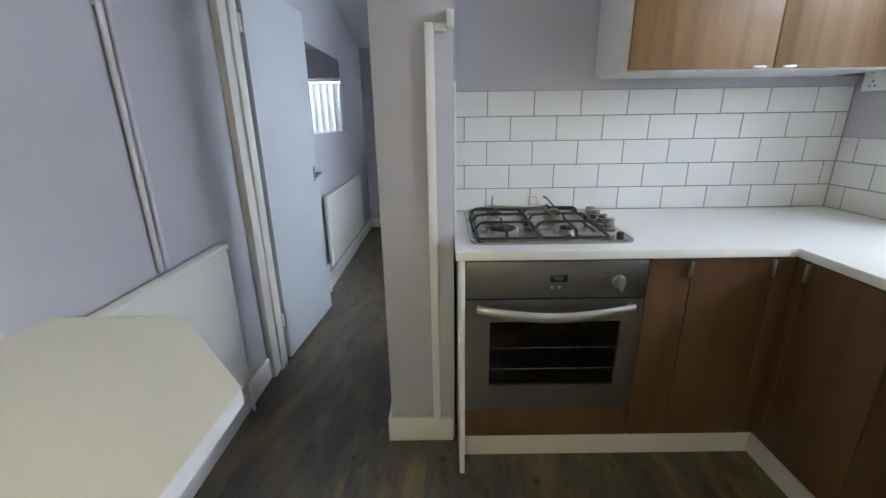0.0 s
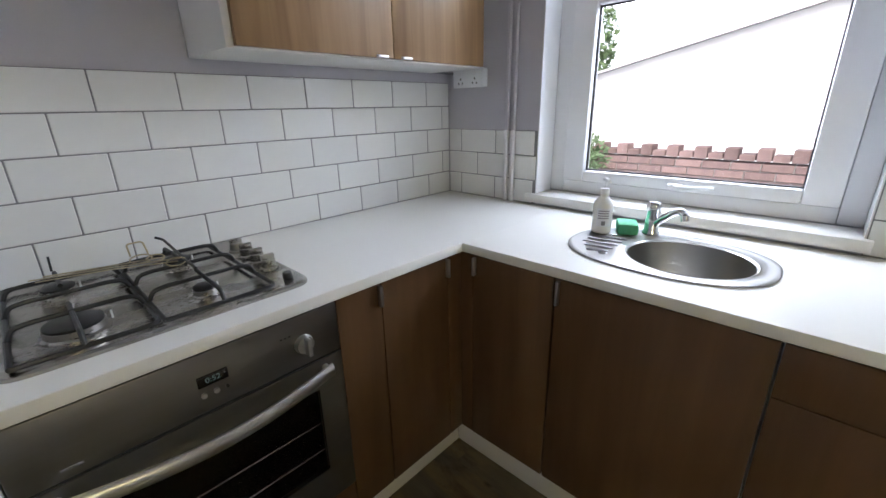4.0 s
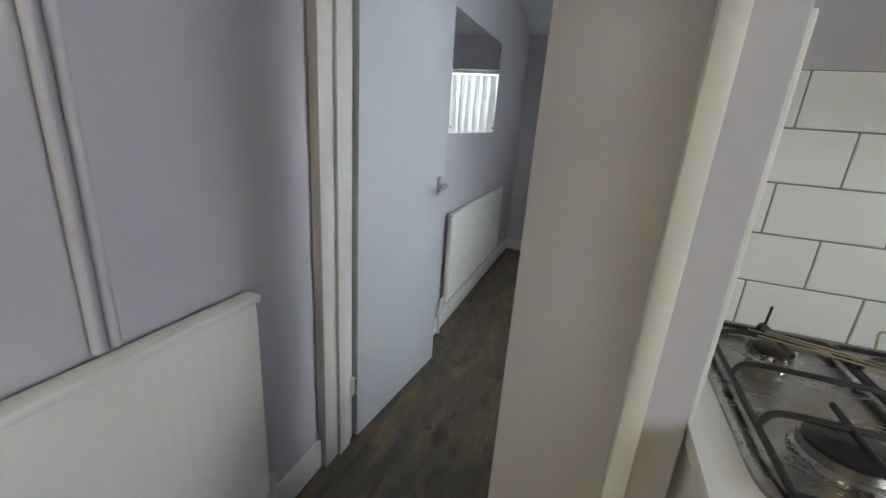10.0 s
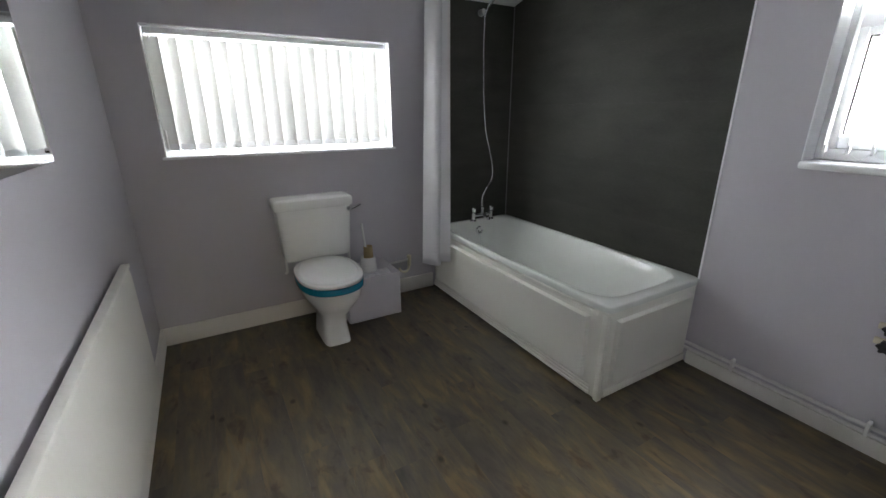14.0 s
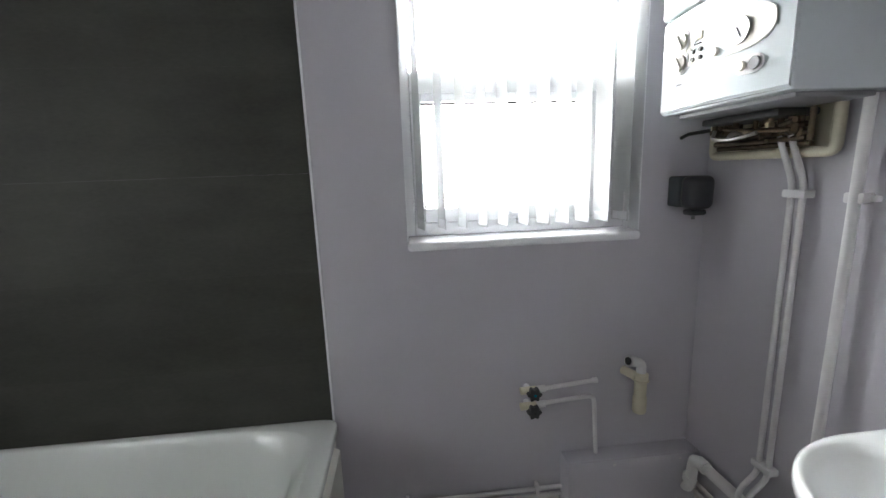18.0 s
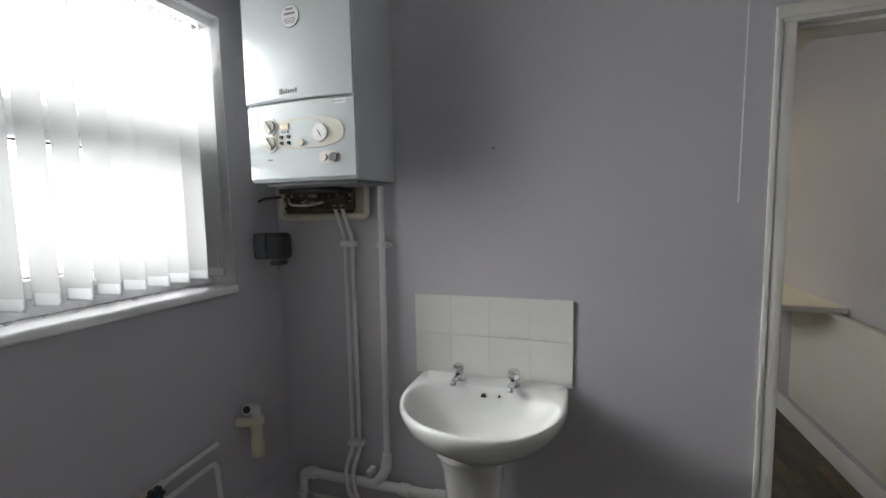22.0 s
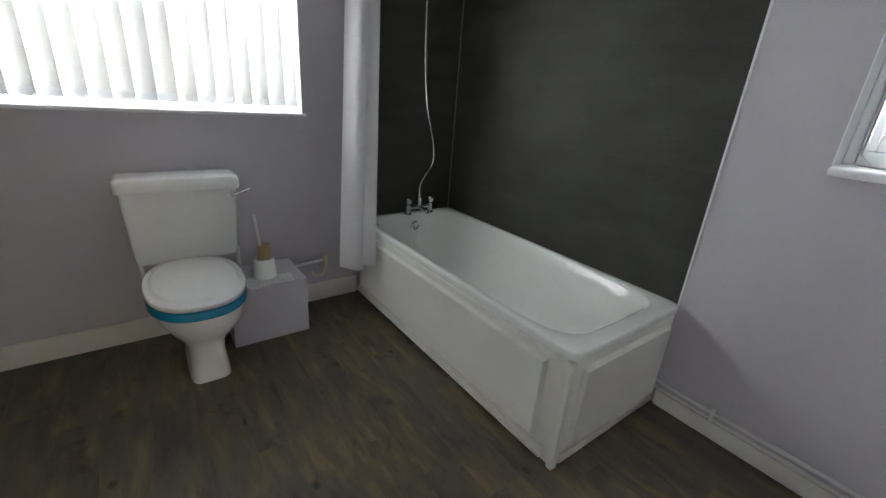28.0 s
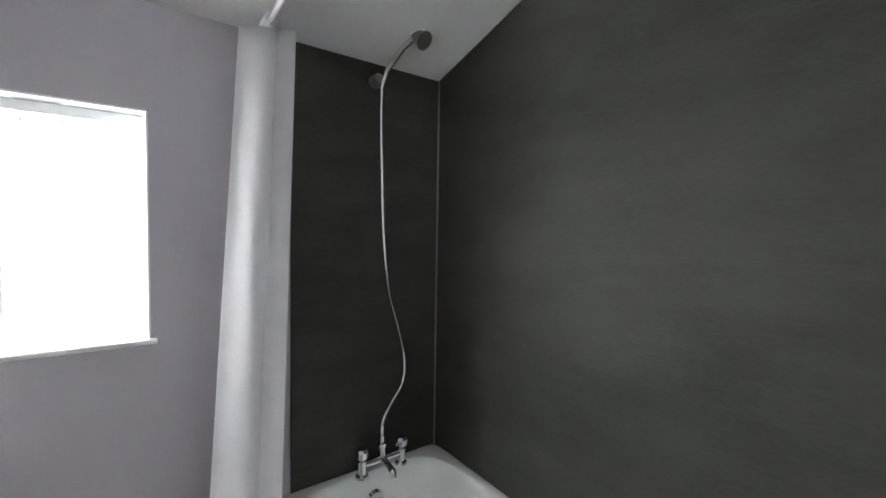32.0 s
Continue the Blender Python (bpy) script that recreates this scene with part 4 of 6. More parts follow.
# built-in oven
ov = thing("oven", (0.708, 1.75, 0.285), "built-in stainless steel single oven with dark glass", "oven")
part("body", box(0.412, 1.004, 1.475, 2.03, 0.288, 0.865), IRON, ov)
fas = part("control_panel", box(0.407, 1.009, 1.448, 1.474, 0.735, 0.866, bev=0.003), OVENST, ov, "brushed steel control panel")
part("display", box(0.686, 0.744, 1.4462, 1.449, 0.793, 0.818, bev=0.002), OVENGL, fas, "dark clock display")
part("clock_digits", text_mesh("0:52", 0.017, Matrix.Translation((0.715, 1.4458, 0.8055)) @ Matrix.Rotation(radians(90), 4, "X")), DISPLAY, fas, "green clock digits", smooth=None)
for x in (0.693, 0.717, 0.738):
    part("button", cyl((x, 1.449, 0.775), (x, 1.443, 0.775), 0.0055 if x < 0.73 else 0.003, n=14), NICKEL if x < 0.73 else IRON, fas)
kb = part("knob", cyl((0.914, 1.449, 0.792), (0.914, 1.436, 0.792), 0.024, 0.021, n=28), NICKEL, fas, "steel oven knob")
part("knob_grip", box(0.908, 0.920, 1.415, 1.436, 0.769, 0.815, bev=0.004), NICKEL, kb)
for x in (0.86, 0.87, 0.88):
    part("mark", box(x, x + 0.004, 1.4472, 1.4482, 0.823, 0.826), IRON, fas)
part("brand_mark", box(0.47, 0.50, 1.4472, 1.4482, 0.752, 0.757), INKG, fas)
dr = bmesh.new()
dr = wall_with_holes("y", 1.448, 1.472, 0.407, 1.009, 0.287, 0.728, [(0.490, 0.938, 0.392, 0.648)])
od = part("oven_door", dr, OVENST, ov, "brushed steel oven door")
part("door_glass", box(0.4905, 0.9375, 1.4505, 1.455, 0.3925, 0.6475), DOORGL, od, "dark glass pane")
part("inner_glass", box(0.4905, 0.9375, 1.462, 1.466, 0.3925, 0.6475), OVENGL, od)
part("seal_gap", box(0.407, 1.009, 1.452, 1.470, 0.7285, 0.7345), IRON, ov)
hp = [(0.443 + 0.525 * k / 14, 1.425 - 0.022 * math.sin(math.pi * k / 14), 0.704 - 0.020 * math.sin(math.pi * k / 14)) for k in range(15)]
hb2 = bmesh.new()
rings = []
for p in hp:
    rings.append([(p[0], p[1] + 0.011 * math.cos(2 * math.pi * j / 14), p[2] + 0.017 * math.sin(2 * math.pi * j / 14)) for j in range(14)])
skin(hb2, rings, True, True, True)
oh = part("handle", hb2, NICKEL, od, "curved satin steel oven handle")
for x in (0.452, 0.960):
    part("handle_post", cyl((x, 1.425, 0.704), (x, 1.449, 0.704), 0.009, n=12), NICKEL, oh)
for z in (0.455, 0.54):
    part("rack", tube([(0.492, 1.459, z), (0.936, 1.459, z)], 0.0022, 6), CHROME, ov, "chrome oven rack edge")

# gas hob
hob = thing("gas_hob", (0.712, 1.768, 0.903), "stainless steel four-burner gas hob set in the worktop", "hob")
hbm = bmesh.new()
HX, HY = 0.712, 1.778
skin(hbm, [ring(HX, HY, z, ax, ay, 14, 64) for z, ax, ay in ((0.9032, 0.284, 0.262), (0.910, 0.284, 0.262), (0.914, 0.278, 0.256), (0.912, 0.262, 0.240), (0.909, 0.252, 0.230))], True, True, True)
part("hob_plate", hbm, STEEL, hob, "brushed steel hob plate")
BURN = ((0.550, 1.640, 0.050), (0.548, 1.895, 0.034), (0.796, 1.892, 0.034), (0.783, 1.630, 0.026))
for bx, by, br in BURN:
    bo = part("burner", lathe(bx, by, [(br * 1.16, 0.909), (br * 1.14, 0.913), (br * 1.02, 0.916), (br * 0.99, 0.928)], 28), STEEL, hob, "aluminium burner base")
    part("burner_cap", lathe(bx, by, [(br * 0.95, 0.928), (br * 0.96, 0.933), (br * 0.8, 0.936), (0.004, 0.9365)], 28), IRON, bo, "black burner cap")
    part("spark_pin", cyl((bx + br * 1.2, by + 0.012, 0.912), (bx + br * 1.2, by + 0.012, 0.93), 0.002, n=8), CERAMIC, bo)
for x0, x1, xm in ((0.455, 0.668, 0.552), (0.676, 0.905, 0.790)):
    g = part("pan_support", tube(rounded([(x0, 1.528, 0.9225), (x1, 1.528, 0.9225), (x1, 1.992, 0.9225), (x0, 1.992, 0.9225), (x0, 1.528, 0.9225)], 0.02), 0.005, 8), IRON, hob, "black enamelled pan support")
    for y0 in (1.648, 1.778, 1.900):
        part("support_bar", tube([(x0, y0, 0.9225), (x0 + 0.010, y0, 0.946), (x0 + 0.035, y0, 0.950), (x1 - 0.035, y0, 0.950), (x1 - 0.010, y0, 0.946), (x1, y0, 0.9225)], 0.0048, 8, 0.012), IRON, g)
    part("support_bar", tube([(xm, 1.528, 0.9225), (xm, 1.542, 0.946), (xm, 1.70, 0.951)], 0.0048, 8, 0.012), IRON, g)
    part("support_bar", tube([(xm, 1.992, 0.9225), (xm, 1.978, 0.946), (xm, 1.835, 0.951)], 0.0048, 8, 0.012), IRON, g)
for k in range(4):
    y = 1.896 - k * 0.072
    kn = part("control_knob", lathe(0.957, y, [(0.024, 0.910), (0.023, 0.915), (0.019, 0.918), (0.018, 0.936), (0.015, 0.939), (0.001, 0.9395)], 24), STEEL, hob, "silver hob control knob")
    part("grip", box(0.940, 0.974, y - 0.006, y + 0.006, 0.936, 0.952, bev=0.003), STEEL, kn)
part("ignition_button", lathe(0.960, 1.583, [(0.012, 0.910), (0.012, 0.922), (0.010, 0.925), (0.001, 0.9255)], 20), IRON, hob, "black ignition button")

# loose wire pan stand lying on the hob
wire = thing("wire_rack", (0.64, 1.90, 0.95), "thin dull metal wire utensils lying on the hob", "utensil")
for p, q in (((0.505, 1.905, 0.957), (0.785, 1.800, 0.960)), ((0.515, 1.885, 0.956), (0.775, 1.785, 0.958)), ((0.530, 1.900, 0.961), (0.760, 1.835, 0.962))):
    part("wire", tube([p, ((p[0] + q[0]) / 2, (p[1] + q[1]) / 2, 0.961), q], 0.0019, 6), GOLDWIRE, wire)
for cx_, cy_, r_ in ((0.715, 1.872, 0.024), (0.742, 1.850, 0.020), (0.770, 1.778, 0.022)):
    part("wire_loop", tube([(cx_ + r_ * math.cos(a / 8 * math.pi), cy_ + 0.4 * r_ * math.sin(a / 8 * math.pi), 0.960 + 0.35 * r_ * math.sin(a / 8 * math.pi)) for a in range(17)], 0.0018, 6), GOLDWIRE, wire)
part("wire_leg", tube([(0.702, 1.925, 0.957), (0.700, 1.930, 0.990), (0.735, 1.925, 0.992), (0.740, 1.915, 0.957)], 0.0022, 6, 0.008), GOLDWIRE, wire)
part("wire_leg", tube([(0.548, 1.955, 0.955), (0.550, 1.955, 0.992)], 0.0025, 6), IRON, wire)
part("wire_leg", tube([(0.772, 1.968, 0.985), (0.790, 1.962, 0.975), (0.792, 1.840, 0.962), (0.790, 1.700, 0.956)], 0.0036, 8, 0.012), IRON, wire)

# wall cabinets


def wall_unit(x0, x1, y0, y1, z0, z1, facing, splits, handles, label):
    u = thing("wall_cabinet", ((x0 + x1) / 2, (y0 + y1) / 2, z0), label, "cabinet", "kitchen wall cabinets")
    part("body", box(x0, x1, y0, y1, z0, z1, bev=0.001), CARCASS, u, "white carcass")
    for a, b in splits:
        if facing == "y":
            d = part("door", box(a, b, y0 - 0.019, y0 - 0.0005, z0 + 0.005, z1, bev=0.0015), WALLNUT_LIGHT, u, "walnut-look foil door, lighter than the base fronts")
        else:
            d = part("door", box(x0 - 0.019, x0 - 0.0005, a, b, z0 + 0.005, z1, bev=0.0015), WALLNUT_LIGHT, u, "walnut-look foil door, lighter than the base fronts")
        for h in handles:
            if a < h < b:
                hb_ = box(h - 0.022, h + 0.022, y0 - 0.030, y0 - 0.0195, z0 + 0.004, z0 + 0.013, bev=0.002) if facing == "y" else box(x0 - 0.030, x0 - 0.0195, h - 0.028, h + 0.028, z0 + 0.004, z0 + 0.013, bev=0.002)
                part("handle", hb_, NICKEL, d, "slim brushed nickel pull")
    return u


# Walnut foil of the wall doors, set to a lighter brown than WALNUT.
WALLNUT_LIGHT = wood_mat("walnut_foil_lighter", (0.20, 0.115, 0.052), (0.29, 0.18, 0.085), 0.34, grain=(26, 26, 1.6), rand=0.05)
wall_unit(0.982, 1.985, 1.778, 2.066, 1.464, 2.18, "y", [(1.000, 1.506), (1.509, 1.985)], [1.455, 1.560], "white wall cabinet with walnut-look doors over the hob")
wall_unit(1.82, 2.104, 0.05, 0.50, 1.462, 2.18, "x", [(0.052, 0.480)], [0.43], "white wall cabinet with walnut-look door beside the window")

# socket on the window wall
so = thing("wall_socket", (2.10, 1.912, 1.40), "white double power socket on a surface box", "power socket")
part("back_box", box(2.076, 2.105, 1.828, 1.998, 1.398, 1.476, bev=0.004), UPVC, so)
part("face_plate", box(2.066, 2.0755, 1.826, 2.000, 1.396, 1.478, bev=0.004), UPVC, so)
for y in (1.872, 1.954):
    part("switch", box(2.062, 2.0658, y - 0.008, y + 0.008, 1.450, 1.466, bev=0.001), UPVC, so)
    for dy, dz in ((0, 0.018), (-0.011, 0), (0.011, 0)):
        part("pin_hole", box(2.0652, 2.0662, y + dy - 0.003, y + dy + 0.003, 1.412 + dz, 1.420 + dz), RUBBER, so)
part("cable", tube([(2.075, 2.0, 1.462), (2.06, 2.05, 1.466), (1.99, 2.05, 1.468)], 0.005, 8, 0.01), INKG, so, "grey cable")

# pipes up the window wall
for k, y in enumerate((1.672, 1.706)):
    pp = thing("water_pipe", (2.09, y, 0.904), "vertical pipe, lilac-painted above and white below", "pipe", "pipes beside kitchen window")
    part("upper_pipe", cyl((2.090, y, 1.215), (2.090, y, KH - 0.001), 0.0085, n=14), PIPEP, pp, "lilac-painted pipe")
    part("lower_pipe", cyl((2.086, y, 0.904), (2.086, y, 1.2145), 0.0105, n=14), PIPEW, pp, "white pipe")

# sink, tap and things on it
sk = thing("sink", (1.80, 0.935, 0.903), "round-ended stainless steel sink with a small drainer", "sink")
sb = bmesh.new()
SX, SY = 1.776, 0.930


def egg(z, ax, ay):
    return ring(SX, SY, z, ax, ay, 2.35, 56)


def bowl(z, a, b):
    return ring(1.768, 0.866, z, a, b, 2.0, 56)


skin(sb, [egg(0.9034, 0.200, 0.270), egg(0.9085, 0.200, 0.270), egg(0.9105, 0.194, 0.264), egg(0.9075, 0.182, 0.252), egg(0.9065, 0.178, 0.248), bowl(0.9065, 0.156, 0.166), bowl(0.909, 0.152, 0.162), bowl(0.905, 0.146, 0.156), bowl(0.86, 0.140, 0.150), bowl(0.78, 0.132, 0.142), bowl(0.752, 0.110, 0.120), bowl(0.744, 0.03, 0.03)], True, False, True)
part("basin", sb, SINKST, sk, "brushed steel sink bowl")
for k in range(6):
    x = 1.672 + k * 0.036
    part("drainer_groove", tube([(x - 0.012, 1.165 - 0.022 * abs(k - 2.5), 0.9078), (x + 0.004, 1.052, 0.9078)], 0.0034, 8), CHROME, sk)
part("waste", lathe(1.768, 0.866, [(0.032, 0.7445), (0.030, 0.748), (0.012, 0.746)], 24), CHROME, sk, "chrome waste")
part("overflow", lathe(1.660, 1.060, [(0.013, 0.9065), (0.012, 0.9085), (0.004, 0.909)], 20), CHROME, sk)
tp = thing("mixer_tap", (1.945, 1.022, 0.907), "chrome single-lever kitchen mixer tap", "tap")
part("body", lathe(1.945, 1.022, [(0.027, 0.907), (0.026, 0.914), (0.022, 0.920), (0.021, 0.958), (0.020, 0.978), (0.022, 0.983), (0.022, 1.002), (0.016, 1.012), (0.002, 1.014)], 28), CHROME, tp)
part("spout", tube([(1.940, 1.012, 0.940), (1.925, 0.985, 0.968), (1.900, 0.945, 1.000), (1.892, 0.928, 1.004), (1.888, 0.918, 0.995)], 0.0115, 14, 0.02), CHROME, tp)
part("aerator", cyl((1.888, 0.918, 0.995), (1.886, 0.914, 0.978), 0.012, n=16), CHROME, tp)
bt = thing("soap_bottle", (1.852, 1.150, 0.909), "white pump soap bottle with printed label", "soap bottle")
part("bottle", lathe(1.852, 1.150, [(0.027, 0.9095), (0.031, 0.913), (0.031, 1.000), (0.029, 1.012), (0.016, 1.026), (0.013, 1.030), (0.013, 1.040)], 28), SOAP, bt)
part("collar", lathe(1.852, 1.150, [(0.0145, 1.038), (0.0145, 1.056), (0.006, 1.058)], 20), UPVC, bt)
pm = part("pump", cyl((1.852, 1.150, 1.056), (1.852, 1.150, 1.082), 0.005, n=10), UPVC, bt)
part("nozzle", tube([(1.862, 1.158, 1.084), (1.850, 1.148, 1.086), (1.828, 1.128, 1.082)], 0.0065, 10), UPVC, pm)
lb = bmesh.new()
skin(lb, [[(1.852 + 0.0316 * math.cos(a), 1.150 + 0.0316 * math.sin(a), z) for a in [math.radians(170 + 9 * k) for k in range(11)]] for z in (0.935, 0.995)], False)
part("label", lb, PAPER, bt, "printed label")
for z in (0.985, 0.977, 0.969, 0.961):
    lb = bmesh.new()
    skin(lb, [[(1.852 + 0.0319 * math.cos(a), 1.150 + 0.0319 * math.sin(a), zz) for a in [math.radians(178 + 9 * k) for k in range(8)]] for zz in (z, z + 0.003)], False)
    part("print_line", lb, INKG, bt)
lb = bmesh.new()
skin(lb, [[(1.852 + 0.0319 * math.cos(a), 1.150 + 0.0319 * math.sin(a), zz) for a in [math.radians(200 + 7 * k) for k in range(4)]] for zz in (0.939, 0.953)], False)
part("print_block", lb, INKG, bt)
spg = bmesh.new()
add_box(spg, -0.045, 0.045, -0.032, 0.032, 0.0, 0.036, bev=0.008)
spg.transform(pose(1.905, 1.085, 0.909, 0, 0, 25))
solid("sponge", spg, SPONGE, "green washing-up sponge beside the tap", "sponge")

# breakfast bar on the left wall
bar = thing("breakfast_bar", (-0.34, 0.3, 0.842), "cream laminate breakfast bar with clipped corner and white edge", "worktop")
poly = [(KL + 0.002, -0.55), (-0.018, -0.55), (-0.018, 0.787), (-0.285, 1.067), (KL + 0.002, 1.067)]
bb = bmesh.new()
skin(bb, [[(x, y, z) for x, y in poly] for z in (0.846, 0.8765)], True, True, True)
part("bar_top", bb, BARTOP, bar, smooth=None)
inner_ = [(-0.0178, -0.549), (-0.0178, 0.7875), (-0.2848, 1.0673), (KL + 0.002, 1.0673)]
outer_ = [(-0.0165, -0.549), (-0.0165, 0.788), (-0.2842, 1.0687), (KL + 0.002, 1.0687)]
eb = bmesh.new()
skin(eb, [[(*a, 0.845) for a in inner_], [(*a, 0.845) for a in outer_], [(*a, 0.8768) for a in outer_], [(*a, 0.8768) for a in inner_]], False)
part("edging", eb, GLOSS, bar, "white edging strip", smooth=None)
part("wall_batten", box(KL + 0.001, KL + 0.03, -0.55, 0.60, 0.80, 0.845, bev=0.002), GLOSS, bar)
part("leg", cyl((-0.08, -0.45, 0.0), (-0.08, -0.45, 0.845), 0.025, n=20), NICKEL, bar, "steel bar leg")

# radiators


def radiator(name, x_wall, depth, y0, y1, z0, z1, label, valve_y, grille, rib=0.0025):
    r = thing(name, (x_wall + depth / 2, (y0 + y1) / 2, z0), label, "radiator")
    xf = x_wall + depth
    n = int((y1 - y0 - 0.06) / 0.033)
    bm = bmesh.new()
    rows = []
    for z, inset in ((z0, 0.006), (z0 + 0.03, 0.0), (z1 - 0.045, 0.0), (z1 - 0.02, 0.006)):
        row = [(xf - 0.012, y0 + 0.004, z), (xf - inset - 0.001, y0 + 0.012, z)]
        for k in range(n):
            yc = y0 + 0.03 + (y1 - y0 - 0.06) * (k + 0.5) / n
            h = (y1 - y0 - 0.06) / n / 2
            dep = 0.0 if z in (z0,) or z > z1 - 0.03 else rib
            row += [(xf - inset, yc - h * 0.9, z), (xf - inset - dep, yc - h * 0.5, z), (xf - inset - dep, yc + h * 0.5, z), (xf - inset, yc + h * 0.9, z)]
        row += [(xf - inset - 0.001, y1 - 0.012, z), (xf - 0.012, y1 - 0.004, z)]
        rows.append(row)
    skin(bm, rows, False)
    add_box(bm, xf - 0.022, xf - 0.0125, y0 + 0.004, y1 - 0.004, z0, z1 - 0.02)
    part("panel", bm, RADW, r, "white steel front panel")
    part("back_panel", box(x_wall + 0.022, x_wall + 0.032, y0 + 0.004, y1 - 0.004, z0, z1 - 0.02, bev=0.003), RADW, r)
    if grille:
        part("top_cover", box(x_wall + 0.02, xf + 0.004, y0 - 0.003, y1 + 0.003, z1 - 0.022, z1, bev=0.006), RADW, r, "rolled white top cover")
        part("side_cover", box(x_wall + 0.033, xf - 0.023, y1 - 0.003, y1 + 0.002, z0 + 0.01, z1 - 0.022, bev=0.001), RADW, r)
        part("side_cover", box(x_wall + 0.033, xf - 0.023, y0 - 0.002, y0 + 0.003, z0 + 0.01, z1 - 0.022, bev=0.001), RADW, r)
    else:
        part("top_edge", box(x_wall + 0.022, xf, y0 + 0.002, y1 - 0.002, z1 - 0.019, z1, bev=0.005), RADW, r)
    for y in (y0 + 0.15, y1 - 0.15):
        part("bracket", box(x_wall + 0.001, x_wall + 0.022, y - 0.012, y + 0.012, z0 + 0.05, z1 - 0.06), RADW, r)
    v = part("valve", lathe(x_wall + depth * 0.5, valve_y, [(0.012, z0 - 0.085), (0.016, z0 - 0.08), (0.016, z0 - 0.045), (0.010, z0 - 0.04), (0.010, z0 - 0.02)], 16), PIPEW, r, "white radiator valve")
    part("tail_pipe", tube([(x_wall + depth * 0.5, valve_y, 0.0), (x_wall + depth * 0.5, valve_y, z0 - 0.08)], 0.0075, 10), PIPEW, v)
    inward = 1 if valve_y < (y0 + y1) / 2 else -1
    part("union", tube([(x_wall + depth * 0.5, valve_y, z0 - 0.02), (x_wall + depth * 0.5, valve_y, z0 + 0.02), (x_wall + depth * 0.5, valve_y + inward * 0.045, z0 + 0.022)], 0.009, 10, 0.01), PIPEW, v)
    return r


radiator("radiator", KL, 0.064, 0.62, 1.790, 0.20, 0.841, "white double-panel radiator with rolled top cover", 1.825, True, 0.001)
radiator("radiator", BX0, 0.054, 3.28, 4.615, 0.20, 0.758, "long white flat panel radiator", 3.235, False, 0.0003)
for y in (1.453, 1.484):
    pp = thing("heating_pipe", (KL + 0.02, y, 0.84), "vertical lilac-painted heating pipe on the wall", "pipe", "pipes above kitchen radiator")
    part("pipe", cyl((KL + 0.016, y, 0.845), (KL + 0.016, y, KH - 0.001), 0.0095, n=14), PIPEP, pp)
    part("pipe_clip", box(KL + 0.001, KL + 0.012, y - 0.013, y + 0.013, 1.62, 1.64, bev=0.003), PIPEP, pp)

# ceiling light behind the start of the walk
cl_ = thing("ceiling_light", (-0.2, -1.1, 2.42), "round pendant ceiling light with a white shade", "ceiling light")
part("ceiling_rose", lathe(-0.2, -1.1, [(0.045, 2.4195), (0.045, 2.41), (0.02, 2.395)], 24), UPVC, cl_)
part("flex", cyl((-0.2, -1.1, 2.27), (-0.2, -1.1, 2.40), 0.004, n=8), UPVC, cl_)
shade_ = skin(bmesh.new(), [[(-0.2 + r_ * math.cos(2 * math.pi * k / 32), -1.1 + r_ * math.sin(2 * math.pi * k / 32), z) for k in range(32)] for r_, z in ((0.03, 2.275), (0.16, 2.25), (0.20, 2.10), (0.198, 2.10), (0.158, 2.247), (0.03, 2.271))], True)
part("shade", shade_, SOAP, cl_, "white open shade")

# ---- bathroom things ----

# bath
bath = thing("bath", (1.625, 4.47, 0), "white acrylic bath with cream moulded panels", "bath")
CXB, CYB, AXB, AYB = 1.6235, 4.469, 0.3605, 0.835


def bring(z, ax, ay, p, dy=0.0):
    return ring(CXB, CYB + dy, z, ax, ay, p, 96)


tub = bmesh.new()
skin(tub, [bring(0.480, AXB - 0.012, AYB - 0.012, 30), bring(0.480, AXB, AYB, 30), bring(0.504, AXB, AYB, 30), bring(0.510, AXB - 0.002, AYB - 0.002, 28), bring(0.513, AXB - 0.008, AYB - 0.008, 26), bring(0.513, 0.332, 0.785, 6.2, 0.010), bring(0.5095, 0.328, 0.781, 6.0, 0.010), bring(0.498, 0.321, 0.770, 5.8, 0.012), bring(0.44, 0.303, 0.735, 5.4, 0.022), bring(0.30, 0.272, 0.690, 5.2, 0.032), bring(0.17, 0.236, 0.640, 5, 0.050), bring(0.132, 0.205, 0.600, 4.2, 0.06), bring(0.120, 0.150, 0.52, 3.5, 0.065), bring(0.118, 0.08, 0.36, 3, 0.07)], True, False, True)
part("tub", tub, ACRYL, bath, "glossy white acrylic tub", smooth=50)


def moulded(bm, axis, face, u0, u1, z0, z1, d):
    """A raised bevelled field on a panel's face, looking along -axis."""
    w = 0.028
    outer, inner = [(u0, z0), (u1, z0), (u1, z1), (u0, z1)], [(u0 + w, z0 + w), (u1 - w, z0 + w), (u1 - w, z1 - w), (u0 + w, z1 - w)]
    put = (lambda u, z, k: (face - k, u, z)) if axis == "x" else (lambda u, z, k: (u, face - k, z))
    rows = [[put(u, z, k) for u, z in r] for r, k in ((outer, -0.006), (outer, 0.002), ([(a * 0.75 + b * 0.25, c * 0.75 + d_ * 0.25) for (a, c), (b, d_) in zip(outer, inner)], d), (inner, d * 0.75))]
    return skin(bm, rows, True, True, True)


